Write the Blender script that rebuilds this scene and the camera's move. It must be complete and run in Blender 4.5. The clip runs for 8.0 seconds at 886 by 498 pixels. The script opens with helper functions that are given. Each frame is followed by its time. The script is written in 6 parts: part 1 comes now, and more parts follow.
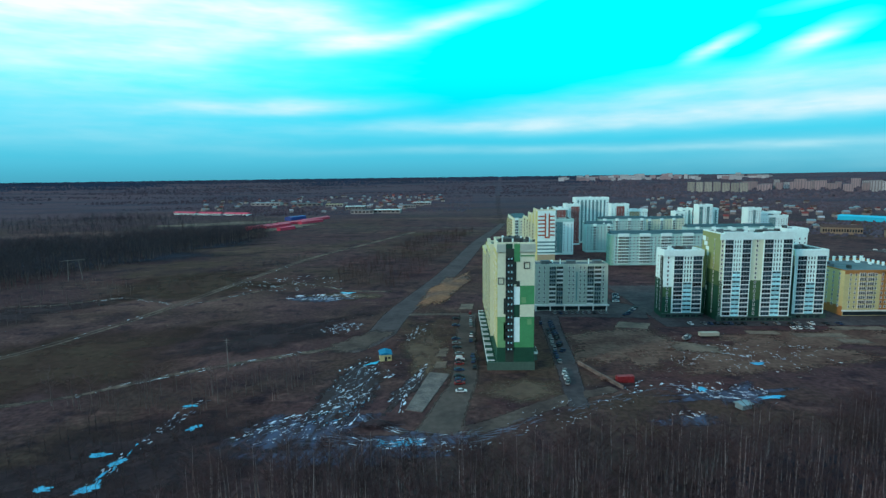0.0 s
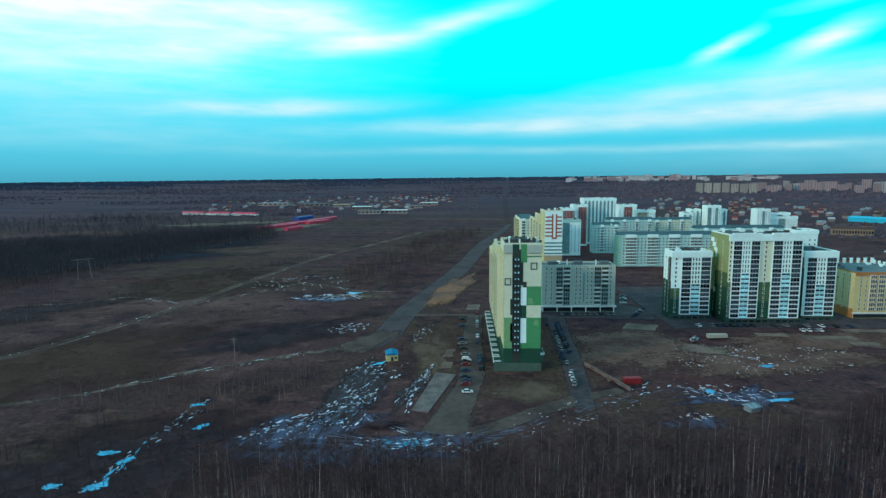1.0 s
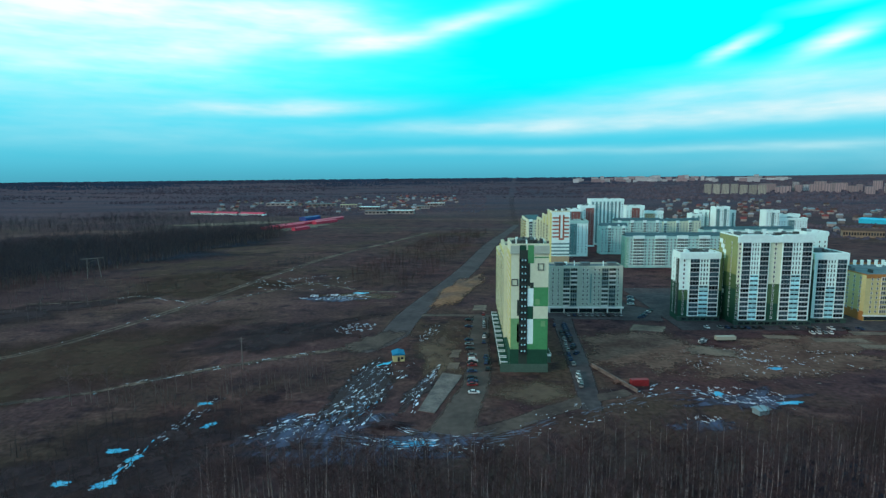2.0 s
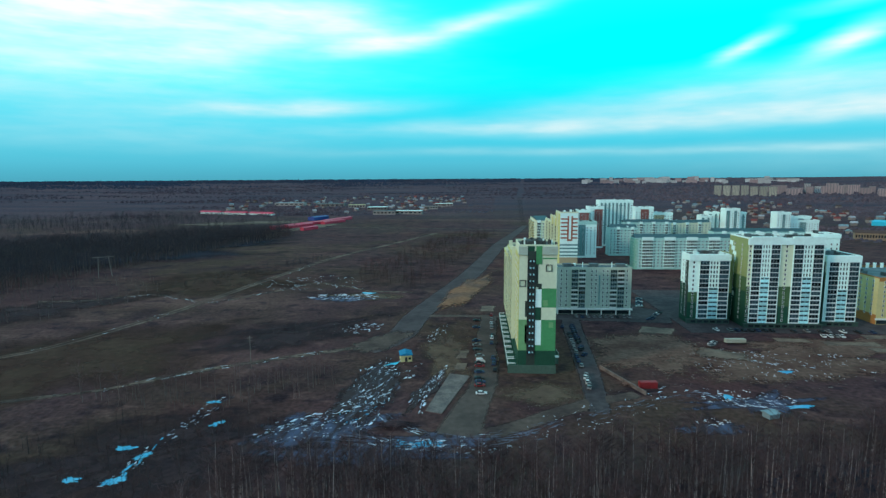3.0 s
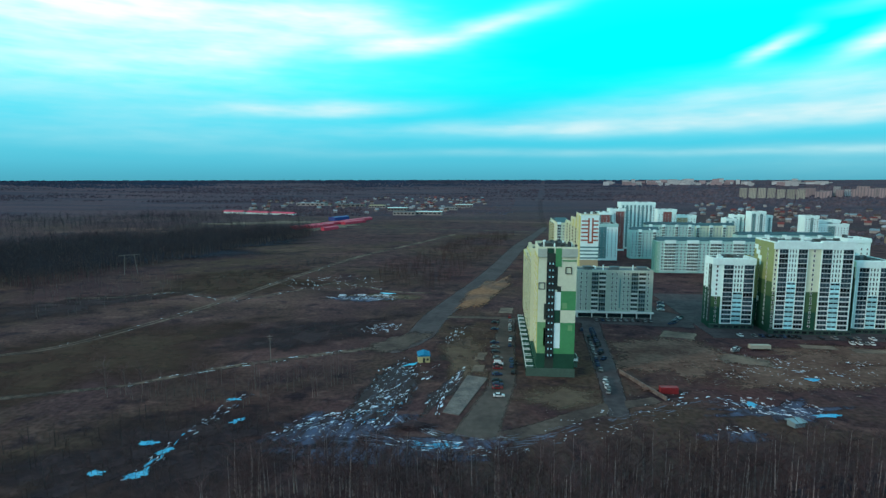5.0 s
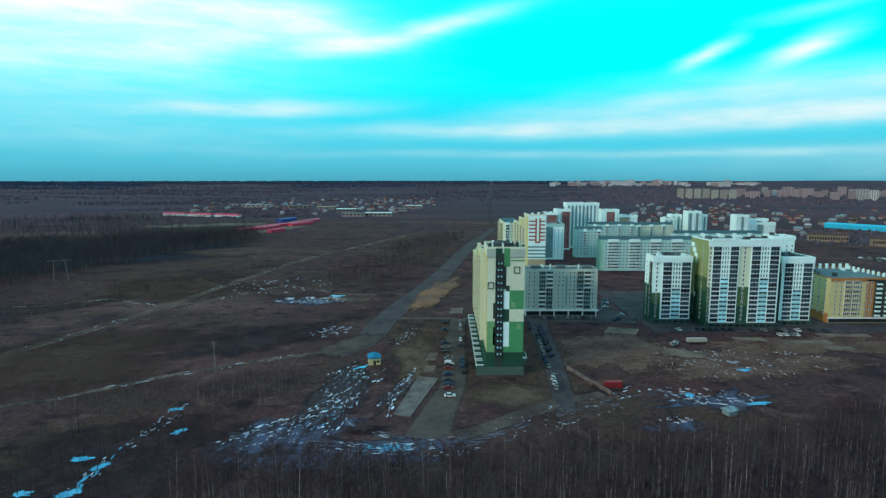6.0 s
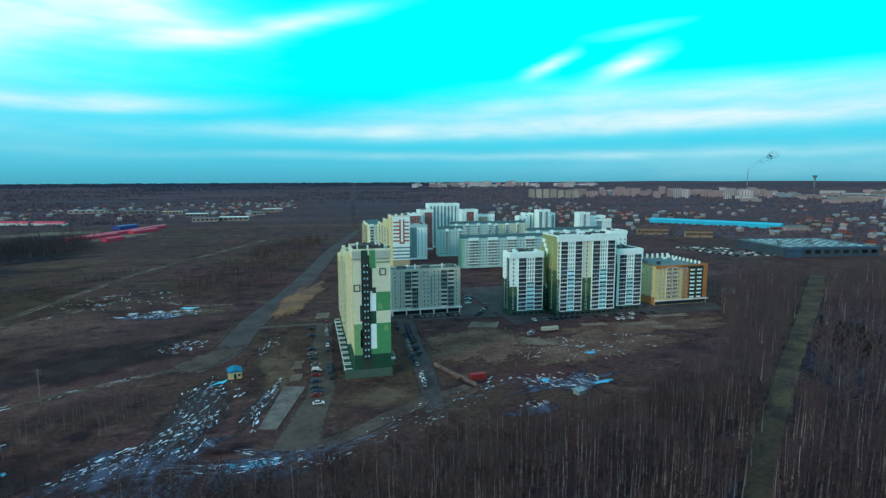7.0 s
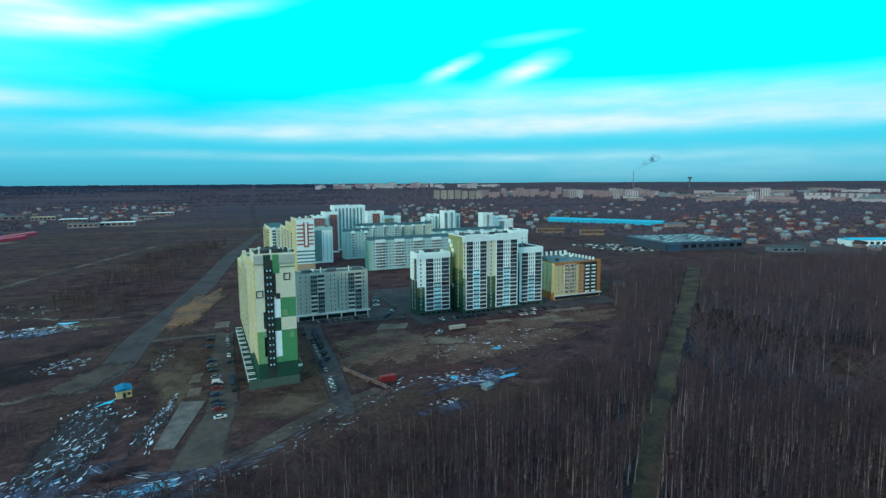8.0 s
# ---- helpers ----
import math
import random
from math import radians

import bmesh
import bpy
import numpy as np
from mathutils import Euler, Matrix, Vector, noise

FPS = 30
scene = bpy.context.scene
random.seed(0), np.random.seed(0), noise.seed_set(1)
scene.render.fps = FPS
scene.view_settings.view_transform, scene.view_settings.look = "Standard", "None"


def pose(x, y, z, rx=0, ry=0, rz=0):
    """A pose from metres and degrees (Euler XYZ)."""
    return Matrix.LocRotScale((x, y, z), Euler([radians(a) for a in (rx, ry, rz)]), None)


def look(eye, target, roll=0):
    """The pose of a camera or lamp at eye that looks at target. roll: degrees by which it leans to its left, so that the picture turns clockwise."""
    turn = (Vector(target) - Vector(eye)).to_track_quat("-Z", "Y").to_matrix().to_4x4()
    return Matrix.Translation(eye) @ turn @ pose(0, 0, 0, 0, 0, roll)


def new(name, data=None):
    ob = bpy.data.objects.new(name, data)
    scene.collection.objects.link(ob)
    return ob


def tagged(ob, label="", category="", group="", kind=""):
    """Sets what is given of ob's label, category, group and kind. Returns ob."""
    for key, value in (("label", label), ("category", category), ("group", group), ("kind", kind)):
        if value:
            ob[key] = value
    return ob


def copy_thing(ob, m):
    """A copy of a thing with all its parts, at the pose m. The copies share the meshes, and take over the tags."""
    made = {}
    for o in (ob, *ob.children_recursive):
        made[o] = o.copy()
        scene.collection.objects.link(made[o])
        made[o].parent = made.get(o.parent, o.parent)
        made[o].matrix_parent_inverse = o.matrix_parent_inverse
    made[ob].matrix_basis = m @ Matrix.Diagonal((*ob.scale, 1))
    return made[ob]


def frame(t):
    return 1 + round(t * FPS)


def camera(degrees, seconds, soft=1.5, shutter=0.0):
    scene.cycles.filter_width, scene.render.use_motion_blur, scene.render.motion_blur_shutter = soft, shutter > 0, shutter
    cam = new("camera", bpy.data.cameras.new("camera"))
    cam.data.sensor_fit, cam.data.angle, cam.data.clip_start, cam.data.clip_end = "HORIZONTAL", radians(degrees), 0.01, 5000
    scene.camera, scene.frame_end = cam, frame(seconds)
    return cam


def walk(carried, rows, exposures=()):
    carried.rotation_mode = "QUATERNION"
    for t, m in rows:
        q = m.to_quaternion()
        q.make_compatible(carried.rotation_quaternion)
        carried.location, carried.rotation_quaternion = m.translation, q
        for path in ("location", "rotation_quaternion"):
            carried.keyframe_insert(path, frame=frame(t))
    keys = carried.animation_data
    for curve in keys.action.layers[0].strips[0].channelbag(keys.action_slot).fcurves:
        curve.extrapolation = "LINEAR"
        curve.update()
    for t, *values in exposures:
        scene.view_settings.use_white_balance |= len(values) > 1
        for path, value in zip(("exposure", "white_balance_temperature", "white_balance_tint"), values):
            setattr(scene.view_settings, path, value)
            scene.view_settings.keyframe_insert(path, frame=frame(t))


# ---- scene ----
SEED = 7
cam = camera(78.5, 8.0, soft=1.4)
PATH = [
    (0, (-0.057, -0.051, 83.035), (-0.098, 1.9304, 82.7661), -0.7),
    (0.5, (-0.008, 0.008, 83.02), (-0.06, 1.9893, 82.7521), -0.7),
    (1, (-0.02, 0.069, 83.01), (-0.086, 2.05, 82.743), -0.6),
    (1.5, (-0.067, 0.103, 83.006), (-0.144, 2.0837, 82.7399), -0.6),
    (2.2, (-0.15, 0.125, 83.003), (-0.2461, 2.1051, 82.7384), -0.45),
    (3, (-0.251, 0.149, 83.002), (-0.37, 2.1281, 82.739), -0.3),
    (3.5, (-0.278, 0.19, 83.015), (-0.4129, 2.1682, 82.7531), -0.1),
    (4, (-0.227, 0.235, 83.032), (-0.377, 2.2122, 82.771), -0.1),
    (4.3, (-0.144, 0.255, 83.058), (-0.3079, 2.2312, 82.7972), -0.08000000000000002),
    (4.6, (-0.061, 0.275, 83.083), (-0.2419, 2.2498, 82.8234), -0.060000000000000026),
    (4.9, (0.022, 0.295, 83.109), (-0.1692, 2.2689, 82.8496), -0.03999999999999998),
    (5.1, (0.077, 0.308, 83.126), (-0.1123, 2.2824, 82.8671), -0.0266666666666667),
    (5.3, (0.133, 0.322, 83.143), (-0.0451, 2.2969, 82.8846), -0.013333333333333336),
    (5.5, (0.188, 0.335, 83.16), (0.035, 2.3124, 82.9021), 0.0),
    (6, (0.335, 0.273, 83.186), (0.327, 2.2565, 82.9299), 0.0),
    (6.5, (0.431, 0.092, 83.222), (0.638, 2.0651, 82.969), -0.1),
    (7, (0.432, -0.131, 83.262), (0.9139, 1.7938, 83.011), -0.2),
    (7.5, (0.292, -0.356, 83.306), (1.0371, 1.4834, 83.058), -0.2),
    (8, (0.072, -0.557, 83.344), (0.8782, 1.2565, 83.0969), -0.3),
]
walk(cam, [(t, look(eye, target, roll)) for t, eye, target, roll in PATH], [(0.0, 0.05, 6150, 10), (1.5, 0.05, 6280, 10), (3.0, 0.05, 6430, 10), (6.0, 0.06, 6400, 10), (8.0, 0.07, 6160, 10)])

# ---- world, sun ----
SUN_AZ, SUN_EL = -120.0, 19.0     # degrees from +y towards +x, and above the horizon


def sky_world():
    w = bpy.data.worlds.new("sky")
    scene.world = w
    w.use_nodes = True
    nt = w.node_tree
    nt.nodes.clear()

    def node(kind, **kw):
        n = nt.nodes.new(kind)
        for k, v in kw.items():
            if k == "op":
                n.operation = v
        return n

    def put(sock, v):
        if isinstance(v, bpy.types.NodeSocket):
            nt.links.new(v, sock)
        else:
            sock.default_value = v

    def m(op, a, b=0.0, c=0.0, clamp=False):
        n = node("ShaderNodeMath", op=op)
        n.use_clamp = clamp
        put(n.inputs[0], a), put(n.inputs[1], b), put(n.inputs[2], c)
        return n.outputs[0]

    def smooth(v, lo, hi):
        n = node("ShaderNodeMapRange")
        n.interpolation_type = "SMOOTHSTEP"
        put(n.inputs[0], v)
        n.inputs[1].default_value, n.inputs[2].default_value = lo, hi
        return n.outputs[0]

    def mix(f, a, b, kind="MIX"):
        n = node("ShaderNodeMixRGB")
        n.blend_type = kind
        put(n.inputs[0], f), put(n.inputs[1], a), put(n.inputs[2], b)
        return n.outputs[0]

    tc = node("ShaderNodeTexCoord").outputs["Generated"]
    sep = node("ShaderNodeSeparateXYZ")
    nt.links.new(tc, sep.inputs[0])
    x, y, z = sep.outputs
    az0 = m("MULTIPLY", m("ARCTAN2", x, y), 57.2958)
    el0 = m("MULTIPLY", m("ARCSINE", z), 57.2958)

    def noise_at(sx, sy, scale, detail, off=0.0):
        comb = node("ShaderNodeCombineXYZ")
        put(comb.inputs[0], m("MULTIPLY", az0, sx)), put(comb.inputs[1], m("MULTIPLY", el0, sy))
        comb.inputs[2].default_value = off
        n = node("ShaderNodeTexNoise")
        nt.links.new(comb.outputs[0], n.inputs["Vector"])
        n.inputs["Scale"].default_value, n.inputs["Detail"].default_value = scale, detail
        return n.outputs["Fac"]

    # wind-drawn warp of the cloud field
    wa = m("SUBTRACT", noise_at(0.06, 0.22, 1.0, 4.0), 0.5)
    wb = m("SUBTRACT", noise_at(0.05, 0.25, 1.0, 4.0, 5.0), 0.5)
    az = m("MULTIPLY_ADD", wa, 7.0, az0)
    el = m("MULTIPLY_ADD", wb, 1.35, el0)

    # cirrus banks: azimuth, elevation, half width, half height, tilt, density
    banks = [(-38, 15.6, 17, 3.0, 0, 0.92), (-42, 9.8, 22, 4.4, 0, 0.44), (-16, 15.0, 6.5, 2.0, 0, 0.62),
             (-10.0, 13.0, 4.6, 0.9, 5, 0.72), (-1.0, 14.8, 6.2, 0.75, 13, 0.62), (-26, 11.5, 9, 1.6, 6, 0.34), (-18.5, 6.9, 9.5, 0.62, 2, 0.62),
             (25.2, 11.2, 2.0, 0.55, 28, 0.66), (32.2, 11.0, 2.6, 0.7, 20, 0.78), (33, 13.9, 3.0, 0.45, 5, 0.14),
             (8, 5.0, 16, 0.85, 0, 0.72), (32, 5.5, 15, 0.95, 0, 0.78), (57, 5.7, 15, 1.05, 0, 0.66), (82, 6.0, 13, 1.6, 0, 0.5),
             (17, 7.0, 11, 0.9, 2, 0.36), (36, 7.9, 15, 1.4, 0, 0.48), (60, 7.5, 14, 1.2, -1, 0.34),
             (25, 2.5, 34, 0.45, 0, 0.36), (48, 1.6, 26, 1.6, 0, 0.24), (-30, 4.0, 16, 1.6, 0, 0.22), (-68, 13.0, 16, 5.0, 0, 0.9)]
    total = None
    for a, e, ra, re, tilt, den in banks:
        c, s = math.cos(radians(tilt)), math.sin(radians(tilt))
        da, de = m("SUBTRACT", az, a), m("SUBTRACT", el, e)
        u = m("ADD", m("MULTIPLY", da, c / ra), m("MULTIPLY", de, s / ra))
        v = m("ADD", m("MULTIPLY", da, -s / re), m("MULTIPLY", de, c / re))
        d = m("ADD", m("MULTIPLY", u, u), m("MULTIPLY", v, v))
        g = m("MULTIPLY", m("POWER", 2.71828, m("MULTIPLY", d, -1.0)), den)
        total = g if total is None else m("ADD", total, g)
    grain = noise_at(0.12, 0.6, 1.3, 9.0, 9.0)
    total = m("MULTIPLY", total, m("MULTIPLY_ADD", grain, 1.5, 0.26))
    # fine combed streaks
    comb_ = noise_at(0.22, 1.5, 1.0, 7.0, 3.0)
    total = m("MULTIPLY", total, m("MULTIPLY_ADD", comb_, 0.7, 0.65))
    # scattered cloud over the rest of the dome
    gen = node("ShaderNodeTexNoise")
    nt.links.new(tc, gen.inputs["Vector"])
    gen.inputs["Scale"].default_value, gen.inputs["Detail"].default_value = 2.6, 6.0
    rest = m("ADD", smooth(el0, 19, 34), smooth(m("ABSOLUTE", az0), 75, 95), clamp=True)
    total = m("ADD", total, m("MULTIPLY", m("MULTIPLY", smooth(gen.outputs["Fac"], 0.26, 0.50), rest), 0.97), clamp=True)

    ramp = node("ShaderNodeValToRGB")
    nt.links.new(m("DIVIDE", el0, 30.0, clamp=True), ramp.inputs[0])
    stops = [(0.0, (0.075, 0.385, 0.51)), (0.05, (0.085, 0.50, 0.65)), (0.10, (0.07, 0.57, 0.73)), (0.17, (0.02, 0.67, 0.84)),
             (0.23, (0.0, 0.76, 0.90)), (0.30, (0.0, 0.92, 0.99)), (0.40, (0.0, 1.02, 1.03)), (1.0, (0.03, 0.95, 1.05))]
    r = ramp.color_ramp
    while len(r.elements) < len(stops):
        r.elements.new(0.5)
    for e, (p, c) in zip(r.elements, stops):
        e.position, e.color = p, (*c, 1)
    sky = node("ShaderNodeTexSky")
    sky.sky_type, sky.sun_disc = "NISHITA", False
    sky.sun_elevation, sky.sun_rotation = radians(SUN_EL), radians(SUN_AZ)
    clear = mix(1.0, ramp.outputs[0], mix(1.0, sky.outputs[0], (0.0, 0.004, 0.006, 1), "MULTIPLY"), "ADD")
    # high cloud is white, cloud in the low haze keeps some of the haze's colour
    white = mix(smooth(el0, 1.0, 12.0), (0.54, 0.84, 0.88, 1), (0.965, 1.0, 0.985, 1))
    white = mix(smooth(el0, 22.0, 45.0), white, (0.41, 0.72, 0.95, 1))
    white = mix(m("MULTIPLY", rest, 0.9), white, (0.41, 0.72, 0.95, 1))
    colour = mix(total, clear, white)
    bg = node("ShaderNodeBackground")
    nt.links.new(colour, bg.inputs[0])
    bg.inputs[1].default_value = 1.0
    out = node("ShaderNodeOutputWorld")
    nt.links.new(bg.outputs[0], out.inputs[0])


sky_world()
sun_data = bpy.data.lights.new("sun", "SUN")
sun_data.energy, sun_data.angle, sun_data.color = 1.35, radians(7.0), (1.0, 0.90, 0.72)
sun = new("sun", sun_data)
_a, _e = radians(SUN_AZ), radians(SUN_EL)
sun.matrix_world = look((math.sin(_a) * math.cos(_e) * 500, math.cos(_a) * math.cos(_e) * 500, math.sin(_e) * 500 + 80), (0, 0, 80))


# ---- materials ----
def mat(name, colour, rough=0.85, var=0.25, scale=0.4, bump=0.0, metal=0.0, second=None, fine=6.0, stretch=(1, 1, 1), rnd=0.0, spec=0.3):
    """A surface with variation at two scales; second: a colour that shows in patches; rnd: how much objects differ."""
    mt = bpy.data.materials.new(name)
    mt.use_nodes = True
    nt = mt.node_tree
    bsdf = nt.nodes["Principled BSDF"]
    geo = nt.nodes.new("ShaderNodeNewGeometry")
    mp = nt.nodes.new("ShaderNodeMapping")
    mp.inputs["Scale"].default_value = stretch
    nt.links.new(geo.outputs["Position"], mp.inputs[0])
    n1, n2 = nt.nodes.new("ShaderNodeTexNoise"), nt.nodes.new("ShaderNodeTexNoise")
    for n, sc, dt in ((n1, scale, 5.0), (n2, scale * fine, 4.0)):
        n.inputs["Scale"].default_value, n.inputs["Detail"].default_value = sc, dt
        nt.links.new(mp.outputs[0], n.inputs["Vector"])
    base = nt.nodes.new("ShaderNodeMixRGB")
    base.inputs[1].default_value = (*colour, 1)
    base.inputs[2].default_value = (*(second or tuple(c * (1 - var) for c in colour)), 1)
    rmp = nt.nodes.new("ShaderNodeMapRange")
    rmp.inputs[1].default_value, rmp.inputs[2].default_value = 0.38, 0.64
    nt.links.new(n1.outputs["Fac"], rmp.inputs[0])
    nt.links.new(rmp.outputs[0], base.inputs[0])
    gr = nt.nodes.new("ShaderNodeMapRange")
    gr.inputs[1].default_value, gr.inputs[2].default_value = 0.25, 0.75
    gr.inputs[3].default_value, gr.inputs[4].default_value = 1 - var, 1 + var
    nt.links.new(n2.outputs["Fac"], gr.inputs[0])
    hs = nt.nodes.new("ShaderNodeHueSaturation")
    nt.links.new(base.outputs[0], hs.inputs["Color"])
    val = gr.outputs[0]
    if rnd:
        info = nt.nodes.new("ShaderNodeObjectInfo")
        rr = nt.nodes.new("ShaderNodeMapRange")
        rr.inputs[3].default_value, rr.inputs[4].default_value = 1 - rnd, 1 + rnd
        nt.links.new(info.outputs["Random"], rr.inputs[0])
        mul = nt.nodes.new("ShaderNodeMath")
        mul.operation = "MULTIPLY"
        nt.links.new(val, mul.inputs[0]), nt.links.new(rr.outputs[0], mul.inputs[1])
        val = mul.outputs[0]
    nt.links.new(val, hs.inputs["Value"])
    nt.links.new(hs.outputs[0], bsdf.inputs["Base Color"])
    bsdf.inputs["Roughness"].default_value, bsdf.inputs["Metallic"].default_value = rough, metal
    bsdf.inputs["Specular IOR Level"].default_value = spec
    if bump:
        b = nt.nodes.new("ShaderNodeBump")
        b.inputs["Distance"].default_value = bump
        nt.links.new(n2.outputs["Fac"], b.inputs["Height"])
        nt.links.new(b.outputs[0], bsdf.inputs["Normal"])
    return mt


def ground_material():
    """Late-autumn field: brown dead grass, olive turf, reddish scrub and wet dark earth."""
    mt = bpy.data.materials.new("dead_grass_field")
    mt.use_nodes = True
    nt = mt.node_tree
    bsdf = nt.nodes["Principled BSDF"]
    geo = nt.nodes.new("ShaderNodeNewGeometry")

    def nz(scale, detail, stretch=(1, 1, 1), turn=0.0):
        mp = nt.nodes.new("ShaderNodeMapping")
        mp.inputs["Scale"].default_value = stretch
        mp.inputs["Rotation"].default_value = (0, 0, turn)
        nt.links.new(geo.outputs["Position"], mp.inputs[0])
        n = nt.nodes.new("ShaderNodeTexNoise")
        n.inputs["Scale"].default_value, n.inputs["Detail"].default_value = scale, detail
        nt.links.new(mp.outputs[0], n.inputs["Vector"])
        return n.outputs["Fac"]

    def rng(v, lo, hi, a=0.0, b=1.0):
        r = nt.nodes.new("ShaderNodeMapRange")
        r.inputs[1].default_value, r.inputs[2].default_value, r.inputs[3].default_value, r.inputs[4].default_value = lo, hi, a, b
        nt.links.new(v, r.inputs[0])
        return r.outputs[0]

    def mx(f, a, b, kind="MIX"):
        n = nt.nodes.new("ShaderNodeMixRGB")
        n.blend_type = kind
        for sock, v in zip(n.inputs, (f, a, b)):
            if isinstance(v, bpy.types.NodeSocket):
                nt.links.new(v, sock)
            else:
                sock.default_value = v
        return n.outputs[0]

    col = mx(rng(nz(0.006, 5), 0.42, 0.6), G_BROWN, G_OLIVE)
    col = mx(rng(nz(0.015, 5), 0.5, 0.66), col, G_RED)
    col = mx(rng(nz(0.03, 7), 0.52, 0.7, 0, 0.8), col, G_DARK)
    col = mx(rng(nz(0.0035, 4, (1, 3.2, 1), 0.25), 0.55, 0.68, 0, 0.6), col, G_STRAW)
    col = mx(rng(nz(0.09, 6), 0.54, 0.66, 0, 0.75), col, G_DARK)
    col = mx(rng(nz(0.06, 6, (1, 2.0, 1), 0.9), 0.56, 0.70, 0, 0.55), col, G_STRAW)
    # farther out, aerial haze is painted into the ground as purplish tones, in long strips
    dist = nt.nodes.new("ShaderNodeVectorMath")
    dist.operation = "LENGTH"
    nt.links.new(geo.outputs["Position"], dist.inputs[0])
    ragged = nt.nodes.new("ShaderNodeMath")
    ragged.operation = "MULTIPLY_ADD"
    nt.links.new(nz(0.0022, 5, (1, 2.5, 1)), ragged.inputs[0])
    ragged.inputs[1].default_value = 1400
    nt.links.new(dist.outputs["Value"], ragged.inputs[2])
    haze_tint = mx(rng(nz(0.0016, 6, (1, 3.5, 1)), 0.40, 0.62), G_HAZE_MAUVE, G_HAZE_DARK)
    col = mx(rng(ragged.outputs[0], 1450, 2500, 0, 0.92), col, haze_tint)
    fine = nz(0.5, 8)
    bs = nt.nodes.new("ShaderNodeHueSaturation")
    nt.links.new(col, bs.inputs["Color"])
    nt.links.new(rng(fine, 0.25, 0.75, 0.55, 1.5), bs.inputs["Value"])
    nt.links.new(bs.outputs[0], bsdf.inputs["Base Color"])
    bsdf.inputs["Roughness"].default_value = 0.95
    bsdf.inputs["Specular IOR Level"].default_value = 0.03
    b = nt.nodes.new("ShaderNodeBump")
    b.inputs["Distance"].default_value = 0.5
    nt.links.new(fine, b.inputs["Height"])
    nt.links.new(b.outputs[0], bsdf.inputs["Normal"])
    return mt


def frost_material(name, earth, snow, lo, hi, scale, turn):
    """Rutted mud with snow lying in the ruts."""
    mt = bpy.data.materials.new(name)
    mt.use_nodes = True
    nt = mt.node_tree
    bsdf = nt.nodes["Principled BSDF"]
    geo = nt.nodes.new("ShaderNodeNewGeometry")
    mp = nt.nodes.new("ShaderNodeMapping")
    mp.inputs["Rotation"].default_value = (0, 0, turn)
    mp.inputs["Scale"].default_value = (1, 0.35, 1)
    nt.links.new(geo.outputs["Position"], mp.inputs[0])
    n = nt.nodes.new("ShaderNodeTexNoise")
    n.inputs["Scale"].default_value, n.inputs["Detail"].default_value, n.inputs["Distortion"].default_value = scale, 7, 0.6
    nt.links.new(mp.outputs[0], n.inputs["Vector"])
    r = nt.nodes.new("ShaderNodeMapRange")
    r.inputs[1].default_value, r.inputs[2].default_value = lo, hi
    nt.links.new(n.outputs["Fac"], r.inputs[0])
    mxn = nt.nodes.new("ShaderNodeMixRGB")
    mxn.inputs[1].default_value, mxn.inputs[2].default_value = (*earth, 1), (*snow, 1)
    nt.links.new(r.outputs[0], mxn.inputs[0])
    nt.links.new(mxn.outputs[0], bsdf.inputs["Base Color"])
    bsdf.inputs["Roughness"].default_value = 0.7
    b = nt.nodes.new("ShaderNodeBump")
    b.inputs["Distance"].default_value = 0.3
    nt.links.new(n.outputs["Fac"], b.inputs["Height"])
    nt.links.new(b.outputs[0], bsdf.inputs["Normal"])
    return mt


def dissolve(mt, scale=0.5, hard=3.0):
    """Lets a spread of earth or snow break up towards its rim; the mesh carries a 'fade' value, 0 at the rim."""
    nt = mt.node_tree
    out = [n for n in nt.nodes if n.type == "OUTPUT_MATERIAL"][0]
    at, geo, nz = nt.nodes.new("ShaderNodeAttribute"), nt.nodes.new("ShaderNodeNewGeometry"), nt.nodes.new("ShaderNodeTexNoise")
    at.attribute_name = "fade"
    nz.inputs["Scale"].default_value, nz.inputs["Detail"].default_value = scale, 6
    nt.links.new(geo.outputs["Position"], nz.inputs["Vector"])
    ad, ml, mixs, tr_ = nt.nodes.new("ShaderNodeMath"), nt.nodes.new("ShaderNodeMath"), nt.nodes.new("ShaderNodeMixShader"), nt.nodes.new("ShaderNodeBsdfTransparent")
    ad.operation, ml.operation, ml.use_clamp = "ADD", "MULTIPLY_ADD", True
    nt.links.new(at.outputs["Fac"], ad.inputs[0]), nt.links.new(nz.outputs["Fac"], ad.inputs[1])
    nt.links.new(ad.outputs[0], ml.inputs[0])
    ml.inputs[1].default_value, ml.inputs[2].default_value = hard, -0.72 * hard
    nt.links.new(ml.outputs[0], mixs.inputs[0])
    nt.links.new(tr_.outputs[0], mixs.inputs[1]), nt.links.new(nt.nodes["Principled BSDF"].outputs[0], mixs.inputs[2])
    nt.links.new(mixs.outputs[0], out.inputs["Surface"])
    nt.nodes["Principled BSDF"].inputs["Specular IOR Level"].default_value = 0.04
    return mt


